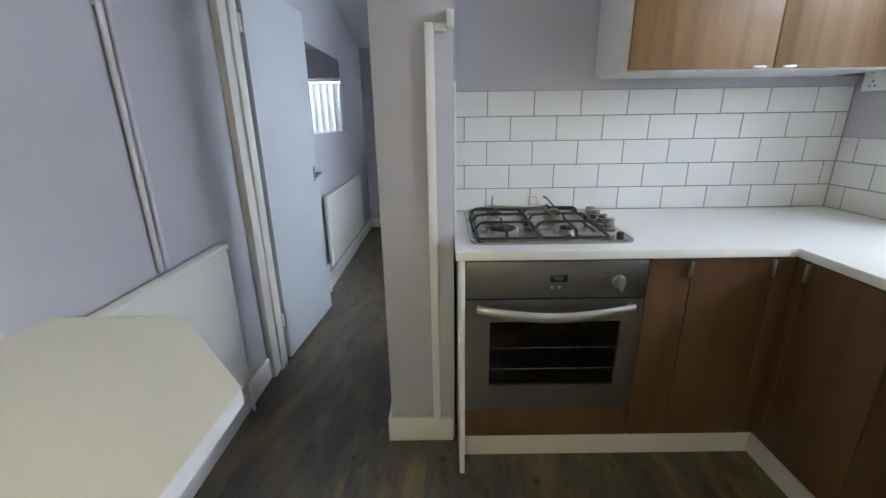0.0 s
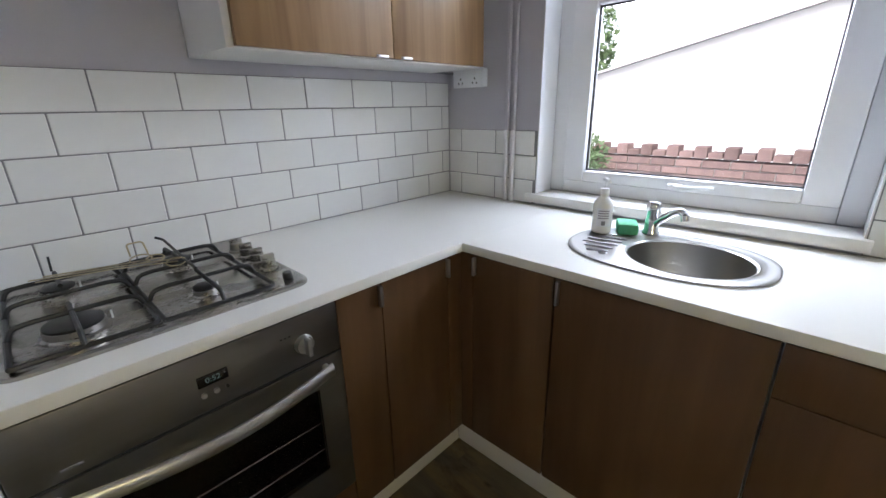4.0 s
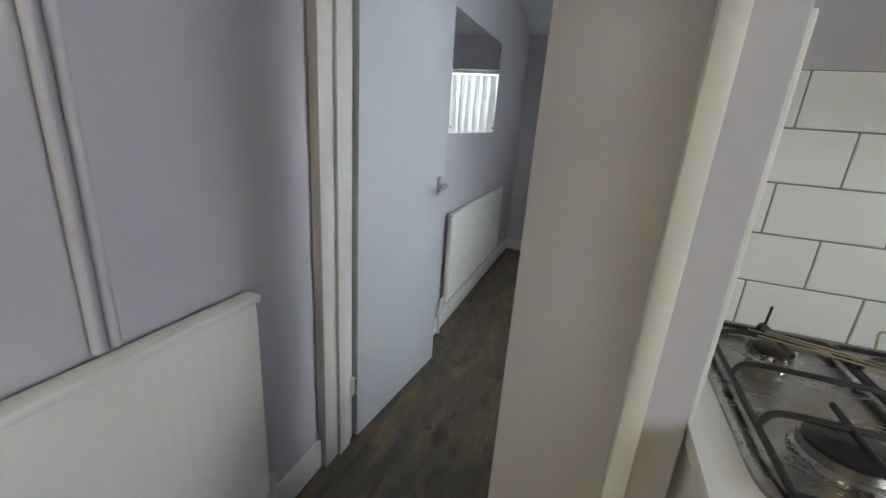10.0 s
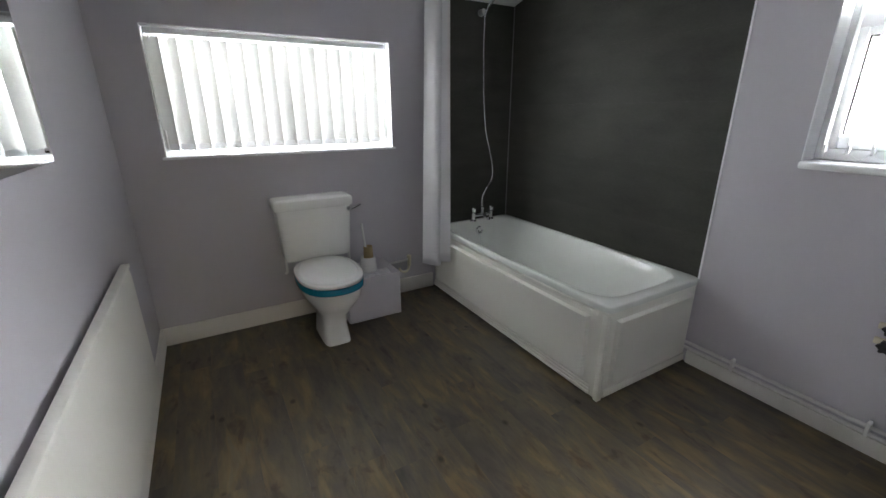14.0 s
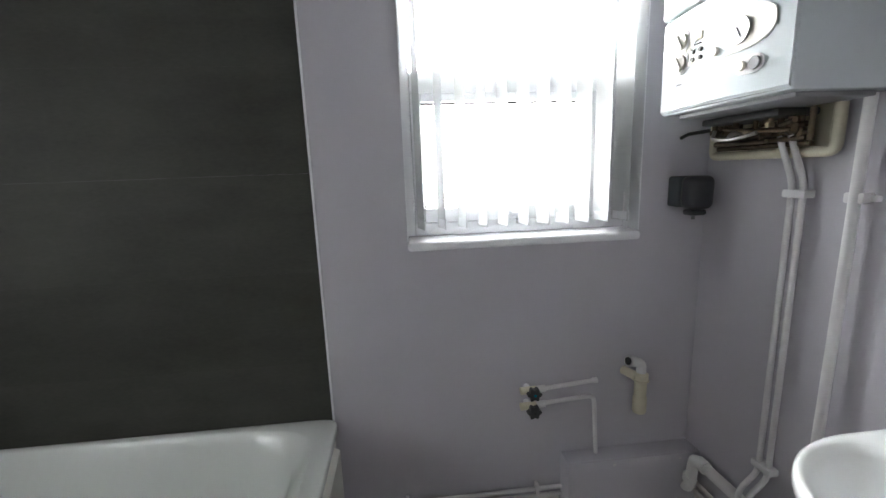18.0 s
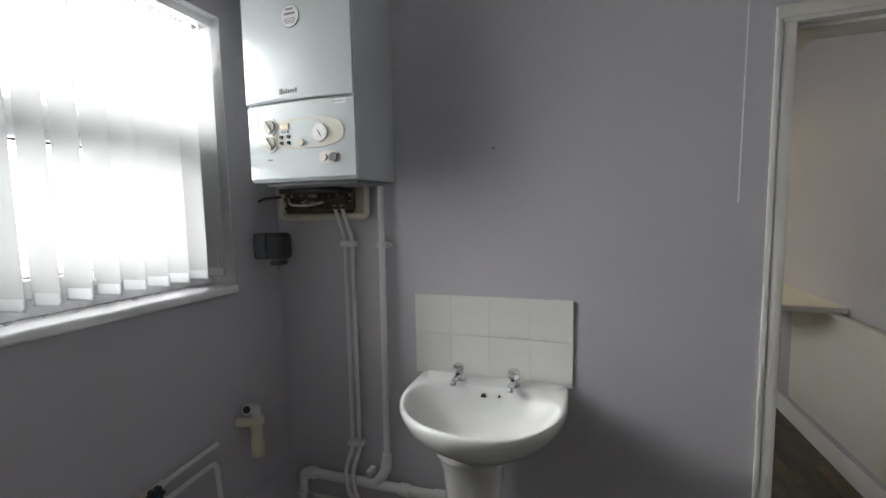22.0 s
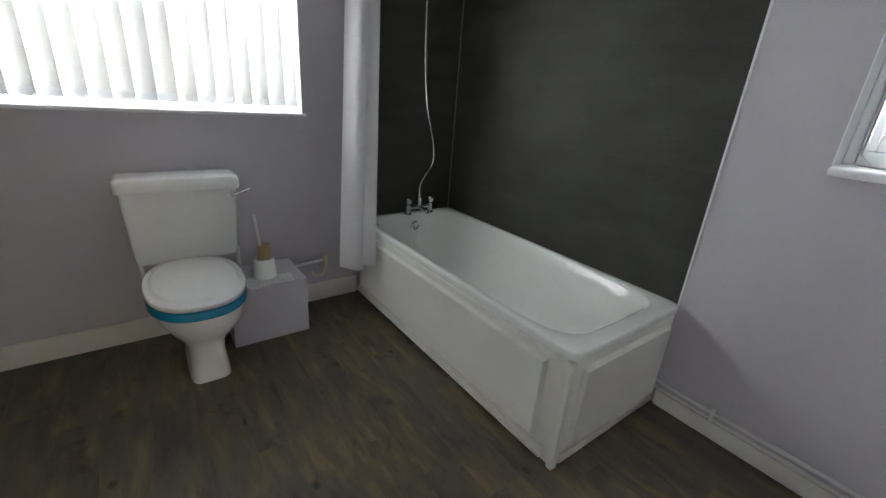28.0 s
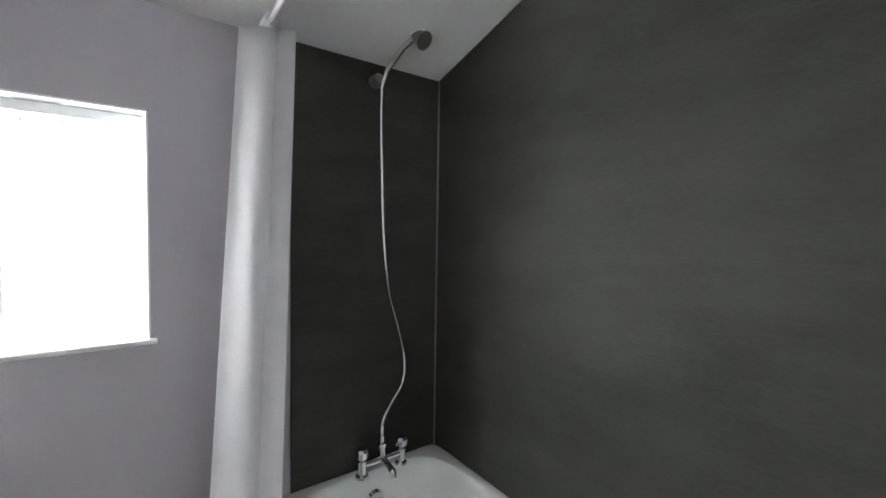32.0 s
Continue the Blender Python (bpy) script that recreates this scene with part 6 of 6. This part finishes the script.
for k, (x, z) in enumerate(((1.654, 1.678), (1.684, 1.678), (1.654, 1.658), (1.684, 1.658))):
    disc_on(x, z, 0.006, 0.006, IRON, "push_button", bo, "", 14)
y = yf(1.668)
part("display_window", box(1.650, 1.686, y + 0.0005, y + 0.0045, 1.702, 1.722, bev=0.001), IVORY, bo, "small display window")
for k in range(3):
    part("indicator", cyl((1.656 + 0.012 * k, y, 1.694), (1.656 + 0.012 * k, y + 0.0042, 1.694), 0.002, n=8), IRON, bo)
b = bmesh.new()
pts = []
for k in range(32):
    t = 2 * math.pi * k / 32
    c, s = math.cos(t), math.sin(t)
    pts.append((1.500 + 0.036 * math.copysign(abs(c) ** 0.6, c), 1.602 + 0.021 * math.copysign(abs(s) ** 0.9, s)))
skin(b, [[(x, yf(x) - 0.003, z) for x, z in pts], [(x, yf(x) + 0.003, z) for x, z in pts]], True, True, True)
part("key_plate", b, PIPEW, bo)
disc_on(1.516, 1.602, 0.011, 0.010, BEIGE, "key_dial", bo)
disc_on(1.483, 1.602, 0.014, 0.008, INKG, "key_dial", bo)
disc_on(1.620, 2.062, 0.036, 0.0014, INKG, "sticker_edge", bo, "round sticker rim", 36, yu)
disc_on(1.620, 2.062, 0.0345, 0.0018, PAPER, "sticker", bo, "round white notice sticker", 36, yu)
y = yu(1.648)
for k, (w, h, z) in enumerate(((0.030, 0.006, 2.081), (0.042, 0.007, 2.066), (0.044, 0.002, 2.054), (0.046, 0.002, 2.049), (0.044, 0.002, 2.044), (0.036, 0.002, 2.039))):
    part("print_line", box(1.620 - w / 2, 1.620 + w / 2, y + 0.0012, y + 0.0022, z, z + h), INKG, bo)
y = yu(1.652)
part("badge_mark", box(1.664, 1.676, y + 0.0002, y + 0.0014, 1.818, 1.836), INKG, bo, "grey maker's badge")
for k in range(6):
    part("badge_bar", box(1.664 - 0.0095 * (k + 1), 1.670 - 0.0095 * (k + 1), y + 0.0002, y + 0.0014, 1.819, 1.834 if k in (1, 5) else 1.830), INKG, bo)
y = yf(1.455)
part("rating_label", box(1.432, 1.490, y + 0.001, y + 0.0022, 1.772, 1.788), PAPER, bo, "small printed label")
part("print_line", box(1.440, 1.482, y + 0.0018, y + 0.0028, 1.779, 1.781), INKG, bo)
part("side_label", box(1.8415, 1.8426, 2.50, 2.532, 1.70, 1.77), PAPER, bo)
y = yf(1.75)
part("model_mark", box(1.722, 1.752, y + 0.0008, y + 0.0018, 1.602, 1.607), INKG, bo)
part("flue_collar", cyl((1.64, 2.36, 2.246), (1.64, 2.36, 2.268), 0.046, n=28), PIPEW, bo, "white flue collar")
part("flue", tube([(1.64, 2.36, 2.25), (1.64, 2.36, 2.298), (1.985, 2.36, 2.298)], 0.034, 20, 0.035), PIPEW, bo, "white flue pipe")
part("base_lip", box(1.43, 1.81, 2.30, 2.50, 1.518, 1.5295, bev=0.003), INKG, bo)

# pipework under the boiler
bk = thing("boiler_pipework", (1.74, 2.27, 1.40), "brass valves on an ivory mounting frame under the boiler", "pipework")
fr = tube(rounded([(1.945, 2.265, 1.520), (1.945, 2.265, 1.402), (1.532, 2.265, 1.402), (1.532, 2.265, 1.520)], 0.02), 0.014, 12)
part("mounting_frame", fr, IVORY, bk, "ivory plastic frame")
part("back_plate", box(1.546, 1.931, 2.248, 2.252, 1.414, 1.525), IVORY, bk)
for k, x in enumerate((1.88, 1.80, 1.72, 1.66, 1.60, 1.57)):
    part("copper_pipe", cyl((x, 2.30, 1.44 - 0.004 * (k % 3)), (x, 2.30, 1.5175), 0.008, n=12), BRASS, bk, "tarnished pipe")
for z, y in ((1.475, 2.305), (1.455, 2.295), (1.440, 2.30), (1.425, 2.285)):
    part("cross_pipe", tube([(1.90 - 0.2 * (z - 1.42), y, z), (1.58, y, z)], 0.0075, 10), BRASS, bk)
for x in (1.83, 1.69, 1.61):
    part("valve_body", lathe(x, 2.315, [(0.010, 1.452), (0.016, 1.458), (0.016, 1.478), (0.011, 1.483), (0.011, 1.50)], 10), BRASS, bk, "brass isolating valve")
part("valve_lever", tube([(1.90, 2.32, 1.488), (1.95, 2.36, 1.482), (1.975, 2.37, 1.470)], 0.006, 8), IRON, bk, "dark valve lever")
part("valve_lever", tube([(1.64, 2.32, 1.478), (1.57, 2.35, 1.484)], 0.007, 8), BRASS, bk)
part("pump_block", box(1.585, 1.86, 2.262, 2.385, 1.497, 1.5175, bev=0.006), IRON, bk, "dark underside block")
for x, y, z, r in ((1.855, 2.34, 1.470, 0.013), (1.765, 2.345, 1.474, 0.015), (1.705, 2.335, 1.462, 0.012), (1.645, 2.345, 1.472, 0.013)):
    nut = part("hex_nut", lathe(x, y, [(r, z), (r, z + 0.014)], 6), BRASS, bk, "brass hexagonal nut")
    part("pipe_tail", cyl((x, y, z + 0.014), (x, y, 1.499), r * 0.55, n=10), BRASS, nut)
for a_, b_ in (((1.87, 2.33, 1.468), (1.70, 2.36, 1.452)), ((1.78, 2.37, 1.482), (1.60, 2.33, 1.462)), ((1.84, 2.30, 1.446), (1.66, 2.34, 1.436))):
    part("bent_pipe", tube([a_, ((a_[0] + b_[0]) / 2, (a_[1] + b_[1]) / 2 + 0.012, (a_[2] + b_[2]) / 2 - 0.006), b_], 0.0062, 10, 0.03), BRASS, bk)
part("drain_cock", tube([(1.735, 2.35, 1.470), (1.735, 2.385, 1.462), (1.735, 2.392, 1.446)], 0.007, 10, 0.012), NICKEL, bk, "steel drain cock")
part("filling_loop", tube([(1.83, 2.36, 1.478), (1.80, 2.392, 1.452), (1.72, 2.395, 1.446), (1.66, 2.372, 1.460)], 0.0055, 10, 0.025), NICKEL, bk, "braided steel filling loop")
for x, top in ((1.634, 1.42), (1.600, 1.42)):
    pp = thing("heating_pipe", (x, 2.27, 0.12), "white-painted vertical pipe from the boiler", "pipe", "pipes under the boiler")
    part("pipe", tube([(x - 0.005 + 0.03, 2.30, top + 0.03), (x + 0.015, 2.285, top - 0.03), (x, 2.268, top - 0.10), (x, 2.268, 0.40), (x + 0.006, 2.325, 0.335), (x - 0.006, 2.325, 0.24), (x, 2.275, 0.17), (x, 2.275, 0.10)], 0.0085, 12, 0.03), PIPEW, pp)
for z in (1.290, 0.43):
    c = solid("pipe_clip", box(1.583, 1.651, 2.247, 2.283, z - 0.011, z + 0.011, bev=0.004), PIPEW, "white plastic double pipe clip", "pipe clip")
p3 = thing("condensate_pipe", (1.465, 2.27, 0.3), "white plastic pipe from boiler to waste", "pipe")
part("pipe", cyl((1.468, 2.276, 0.40), (1.460, 2.276, 1.528), 0.0125, n=16), PIPEW, p3)
part("coupling", lathe(1.468, 2.276, [(0.017, 0.375), (0.019, 0.38), (0.019, 0.41), (0.015, 0.415)], 18), PIPEW, p3)
part("clip", box(1.440, 1.486, 2.247, 2.282, 1.275, 1.300, bev=0.004), PIPEW, p3)
part("clip_ear", box(1.425, 1.442, 2.247, 2.262, 1.280, 1.294, bev=0.002), PIPEW, p3)
part("tee_branch", tube([(1.468, 2.278, 0.38), (1.472, 2.285, 0.335), (1.51, 2.295, 0.288)], 0.022, 14, 0.02), PIPEW, p3)
wa = thing("waste_pipe", (1.5, 2.295, 0.27), "white plastic basin waste pipe along the wall", "pipe")
part("pipe", tube([(1.10, 2.295, 0.292), (1.858, 2.295, 0.270), (1.872, 2.297, 0.262), (1.885, 2.300, 0.14), (1.895, 2.300, 0.128), (1.975, 2.300, 0.124)], 0.0195, 16, 0.03), PIPEW, wa)
for a, b_ in (((1.20, 2.295, 0.289), (1.25, 2.295, 0.2875)), ((1.36, 2.295, 0.2845), (1.40, 2.295, 0.283)), ((1.81, 2.295, 0.2715), (1.85, 2.295, 0.270)), ((1.882, 2.300, 0.19), (1.884, 2.300, 0.165)), ((1.945, 2.300, 0.126), (1.98, 2.300, 0.124))):
    part("coupling", cyl(a, b_, 0.0245, n=20), PIPEW, wa)
part("bracket", box(1.535, 1.560, 2.247, 2.30, 0.30, 0.33, bev=0.004), PIPEW, wa)
for z, x0_ in ((0.152, 1.00), (0.112, 1.00)):
    pp = thing("skirting_pipe", (1.5, 2.27, z), "thin white pipe running along the skirting", "pipe", "pipes along the skirting")
    part("pipe", tube([(x0_, 2.271, z), (1.903, 2.271, z)], 0.0078, 10), PIPEW, pp)
for z in (0.128, 0.097):
    pp = thing("skirting_pipe", (1.97, 3.2, z), "thin white pipe running along the skirting", "pipe", "pipes along the skirting")
    part("pipe", tube([(1.970, 2.784, z), (1.970, 3.648, z)], 0.0085, 10), PIPEW, pp)
for y in (2.885, 3.40):
    solid("pipe_clip", box(1.958, 1.989, y - 0.007, y + 0.007, 0.084, 0.150, bev=0.003), PIPEW, "white plastic pipe clip", "pipe clip")

# soap dispenser
ds = thing("soap_dispenser", (1.94, 2.36, 1.21), "black and clear plastic wall soap dispenser", "soap dispenser")
part("back_plate", box(1.926, 1.989, 2.316, 2.400, 1.232, 1.340, bev=0.010), DKGREY, ds, "smoky translucent tank")
part("cover", box(1.854, 1.9255, 2.312, 2.402, 1.228, 1.342, bev=0.024, seg=4), DKPLAST, ds, "dark rounded cover")
part("push_lever", box(1.872, 1.922, 2.328, 2.386, 1.206, 1.2275, bev=0.009), DKPLAST, ds)
part("nozzle", cyl((1.900, 2.358, 1.192), (1.900, 2.358, 1.2065), 0.006, n=12), INKG, ds)

# washing-machine valves and trap
bxg = thing("pipe_boxing", (1.947, 2.515, 0), "low lilac-painted pipe boxing fixed with screws", "pipe boxing")
part("front_board", box(1.905, 1.917, 2.248, 2.782, 0.0, 0.2695, bev=0.002), WALL, bxg)
part("top_board", box(1.9172, 1.9895, 2.248, 2.782, 0.258, 0.270, bev=0.002), WALL, bxg)
part("end_board", box(1.9172, 1.9895, 2.770, 2.782, 0.0, 0.2578, bev=0.002), WALL, bxg)
for y, z in ((2.765, 0.030), (2.60, 0.252), (2.33, 0.250), (2.33, 0.03)):
    part("screw", cyl((1.9052, y, z), (1.9035, y, z), 0.005, n=12), NICKEL, bxg)
for k, (z, zk) in enumerate(((0.566, 0.566), (0.502, 0.494))):
    v = thing("appliance_valve", (1.95, 2.91, z), "white appliance tap with dark handle on the wall", "valve", "appliance valves")
    if k == 0:
        part("pipe", tube([(1.960, 2.668, 0.582), (1.960, 2.88, 0.566)], 0.0085, 12), PIPEW, v)
    else:
        part("pipe", tube([(1.960, 2.88, 0.506), (1.960, 2.665, 0.520), (1.960, 2.650, 0.272)], 0.0085, 12, 0.03), PIPEW, v)
    part("nut", cyl((1.960, 2.86, z + 0.002), (1.960, 2.895, z), 0.013, n=8), PIPEW, v)
    part("valve_body", cyl((1.960, 2.895, z), (1.960, 2.955, z - 0.002), 0.014, n=14), IVORY, v, "ivory valve body")
    part("inlet", cyl((1.989, 2.925, z), (1.960, 2.925, z), 0.012, n=12), PIPEW, v)
    h = bmesh.new()
    skin(h, [[(1.938 - 0.006 * j, 2.912 + (0.024 + 0.004 * math.cos(6 * 2 * math.pi * i / 36)) * s_ * math.cos(2 * math.pi * i / 36), zk + (0.024 + 0.004 * math.cos(6 * 2 * math.pi * i / 36)) * s_ * math.sin(2 * math.pi * i / 36)) for i in range(36)] for j, s_ in ((0, 0.8), (0.3, 1), (3.2, 1), (3.8, 0.85))], True, True, True)
    part("handle", h, DKPLAST, v, "dark six-lobed handle")
    part("stem", cyl((1.960, 2.912, z), (1.936, 2.912, zk), 0.007, n=10), NICKEL, v)
    part("hot_cold_mark", cyl((1.9165, 2.912, zk), (1.9145, 2.912, zk), 0.0055, n=16), TEAL if k == 0 else IRON, v)
part("end_cap", cyl((1.960, 2.672, 0.582), (1.960, 2.655, 0.583), 0.0105, n=12), PIPEW, v)
tr = thing("waste_trap", (1.94, 2.51, 0.46), "ivory plastic appliance waste trap on the wall", "pipe")
part("bottle", lathe(1.925, 2.500, [(0.022, 0.455), (0.025, 0.462), (0.025, 0.515), (0.022, 0.522), (0.022, 0.585), (0.026, 0.590), (0.026, 0.612), (0.018, 0.618)], 26), IVORY, tr)
part("elbow", tube([(1.925, 2.500, 0.610), (1.925, 2.500, 0.655), (1.914, 2.540, 0.670)], 0.017, 18, 0.03), PIPEW, tr)
part("open_end", cyl((1.914, 2.536, 0.670), (1.907, 2.564, 0.677), 0.0205, n=22), PIPEW, tr)
part("bore", cyl((1.9072, 2.5635, 0.6769), (1.9066, 2.5655, 0.6773), 0.0145, n=20), RUBBER, tr)
part("side_arm", cyl((1.925, 2.515, 0.600), (1.988, 2.535, 0.600), 0.017, n=18), IVORY, tr)
part("clip_wire", tube([(1.925 + 0.027 * math.cos(a * math.pi / 8), 2.500 + 0.027 * math.sin(a * math.pi / 8), 0.588) for a in range(17)], 0.003, 6), IVORY, tr)

# light pull cord
pc = thing("pull_cord", (0.257, 2.31, 1.43), "white light pull cord hanging from the ceiling", "pull cord")
part("cord", tube([(0.262, 2.30, 2.58), (0.263, 2.30, 2.0), (0.266, 2.30, 1.70), (0.268, 2.30, 1.426)], 0.0018, 6), PIPEW, pc)
part("ceiling_switch", lathe(0.262, 2.30, [(0.04, 2.6), (0.04, 2.575), (0.01, 2.565)], 24), UPVC, pc)

# a nail left in the wall
solid("nail", cyl((1.012, 2.2465, 1.641), (1.012, 2.256, 1.639), 0.0025, n=8), IRON, "small dark nail driven into the painted wall", "nail")

# ---- outside ----
solid("ground", box(-40, 60, -50, 60, -0.5, -0.25), PAVING, "pale concrete yard", "ground", "structure")
HAZE = glow_mat("bright_overcast_haze", (0.96, 0.98, 1.0), 2.0)
bd_ = bmesh.new()
skin(bd_, [[(x, y, z) for x, y in ((58, -48), (58, 58), (-38, 58))] for z in (-0.25, 26)], False)
solid("backdrop", bd_, HAZE, "bright hazy overcast distance", "backdrop", "structure", smooth=None)
gw = solid("garden_wall", box(5.02, 5.20, -3.0, 8.0, -0.25, 0.80), MORTAR, "red brick garden wall with a notched top course", "garden wall")
hs = thing("house", (11, 2, -0.25), "white rendered house with a low gable and thin pale verge", "house")
HOUSE_Y, HOUSE_Z, SLOPE = 1.0, 2.655, 0.232
gable = [(-7.0, -0.25), (9.5, -0.25), (9.5, HOUSE_Z - 8.5 * SLOPE), (HOUSE_Y, HOUSE_Z), (-7.0, HOUSE_Z - 8.0 * SLOPE)]
part("wall", skin(bmesh.new(), [[(x, y, z) for y, z in gable] for x in (9.0, 13.5)], True, True, True), RENDERW, hs, smooth=None)
for side, run in ((1, 8.9), (-1, 8.4)):
    edge = [(HOUSE_Y, HOUSE_Z + 0.004), (HOUSE_Y + side * run, HOUSE_Z + 0.004 - run * SLOPE), (HOUSE_Y + side * run, HOUSE_Z + 0.044 - run * SLOPE), (HOUSE_Y, HOUSE_Z + 0.044)]
    rf = part("roof", skin(bmesh.new(), [[(x, y, z) for y, z in edge] for x in (8.86, 13.7)], True, True, True), ROOF, hs, smooth=None)
    part("verge", skin(bmesh.new(), [[(x, y, z - 0.012) for y, z in edge] for x in (8.835, 8.858)], True, True, True), VERGE, rf, "thin pale verge board", smooth=None)
wn_ = part("window", box(8.97, 9.0 - 0.002, 0.84, 1.84, 0.78, 1.27), UPVC, hs, "wide pale window")
for z in (0.83, 1.05):
    part("pane", box(8.962, 8.968, 0.88, 1.80, z, z + 0.14), PRINT, wn_)


def leaves(center, radius, count, size, seed):
    """A crown of many small leaves, thinner at its edge."""
    r = random.Random(seed)
    bm = bmesh.new()
    for _ in range(count):
        d = Vector((r.gauss(0, 1), r.gauss(0, 1), r.gauss(0, 1))).normalized() * r.random() ** 0.45
        p = Vector(center) + Vector((d.x * radius[0], d.y * radius[1], d.z * radius[2]))
        a, b = Vector((r.gauss(0, 1), r.gauss(0, 1), r.gauss(0, 1))).normalized(), Vector((r.gauss(0, 1), r.gauss(0, 1), r.gauss(0, 1)))
        b = (b - a * b.dot(a)).normalized()
        s = size * (0.6 + 0.8 * r.random())
        n = a.cross(b)
        q = [p - a * s, p + b * s * 0.45 + n * s * 0.12, p + a * s, p - b * s * 0.45 + n * s * 0.12]
        vs = [bm.verts.new(v) for v in q]
        bm.faces.new(vs)
    return bm


sh_ = thing("shrub", (4.85, 2.6, -0.25), "small leafy green shrub against the brick wall", "shrub")
part("stem", tube([(4.86, 2.58, -0.25), (4.86, 2.60, 0.45), (4.84, 2.63, 0.85)], 0.012, 8), BARK, sh_)
part("foliage", leaves((4.82, 2.58, 0.80), (0.14, 0.26, 0.24), 460, 0.035, 3), LEAF, sh_, smooth=None)
tree = thing("tree", (15.5, 8.0, -0.25), "leafy green garden tree beyond the wall", "tree")
part("trunk", skin(bmesh.new(), [[(15.5 + r_ * math.cos(2 * math.pi * k / 10) + 0.1 * z, 8.0 + r_ * math.sin(2 * math.pi * k / 10), z) for k in range(10)] for r_, z in ((0.16, -0.25), (0.12, 0.8), (0.08, 2.0), (0.04, 3.6))], True, True, True), BARK, tree)
for k in range(6):
    a = k * 2.4
    part("limb", tube([(15.6, 8.0, 1.0 + 0.4 * k), (15.7 + 0.4 * math.cos(a), 8.0 + 0.4 * math.sin(a), 1.4 + 0.4 * k), (15.8 + 0.8 * math.cos(a), 8.0 + 0.8 * math.sin(a), 1.6 + 0.4 * k)], 0.03, 6), BARK, tree)
part("crown", leaves((15.7, 8.0, 3.2), (1.1, 1.15, 1.9), 2800, 0.11, 8), LEAF, tree, smooth=None)

# ---- pieces: bricks, tiles, planks ----
made = {}


def piece(name, parent, loc, size, bev, material, face_only=True):
    """A bevelled block; blocks of one size share a mesh."""
    key = (name, tuple(round(s, 3) for s in size), material.name)
    if key not in made:
        bm = bmesh.new()
        add_box(bm, -size[0] / 2, size[0] / 2, -size[1] / 2, size[1] / 2, -size[2] / 2, size[2] / 2, bev=bev, seg=1)
        made[key] = make(name, bm, material)
    ob = new(name, made[key])
    ob.parent = parent
    ob.location = loc
    return ob


for row in range(3):
    z = 0.62 + row * 0.075
    for k in range(26):
        y = -0.6 + k * 0.225 + (0.1125 if row % 2 else 0)
        piece("brick", gw, (5.09, y, z), (0.18, 0.215, 0.065), 0.004, BRICK)
for k in range(24):
    y = -0.6 + k * 0.24
    piece("brick", gw, (5.09, y, 0.875 + 0.0), (0.19, 0.105, 0.105), 0.005, BRICK)
    piece("brick", gw, (5.09, y + 0.12, 0.850), (0.19, 0.115, 0.055), 0.005, BRICK)

for wall, axis, face, out, a, b, za, zb in TILES:
    t = 0.0078
    if axis == "y":
        piece("tile", wall, ((a + b) / 2, face - out * t / 2, (za + zb) / 2), (b - a, t, zb - za), 0.0005 if out == 1 else 0.0016, TILE)
    else:
        piece("tile", wall, (face - out * t / 2, (a + b) / 2, (za + zb) / 2), (t, b - a, zb - za), 0.0016, TILE)

for x0, y0, x1, y1 in PLANKS:
    y0 = max(y0, -1.70)
    if y1 - y0 > 0.03 and x1 - x0 > 0.03:
        piece("plank", floor, ((x0 + x1) / 2, (y0 + y1) / 2, -0.003), (x1 - x0 - 0.0001, y1 - y0 - 0.0001, 0.006), 0.0, FLOOR)
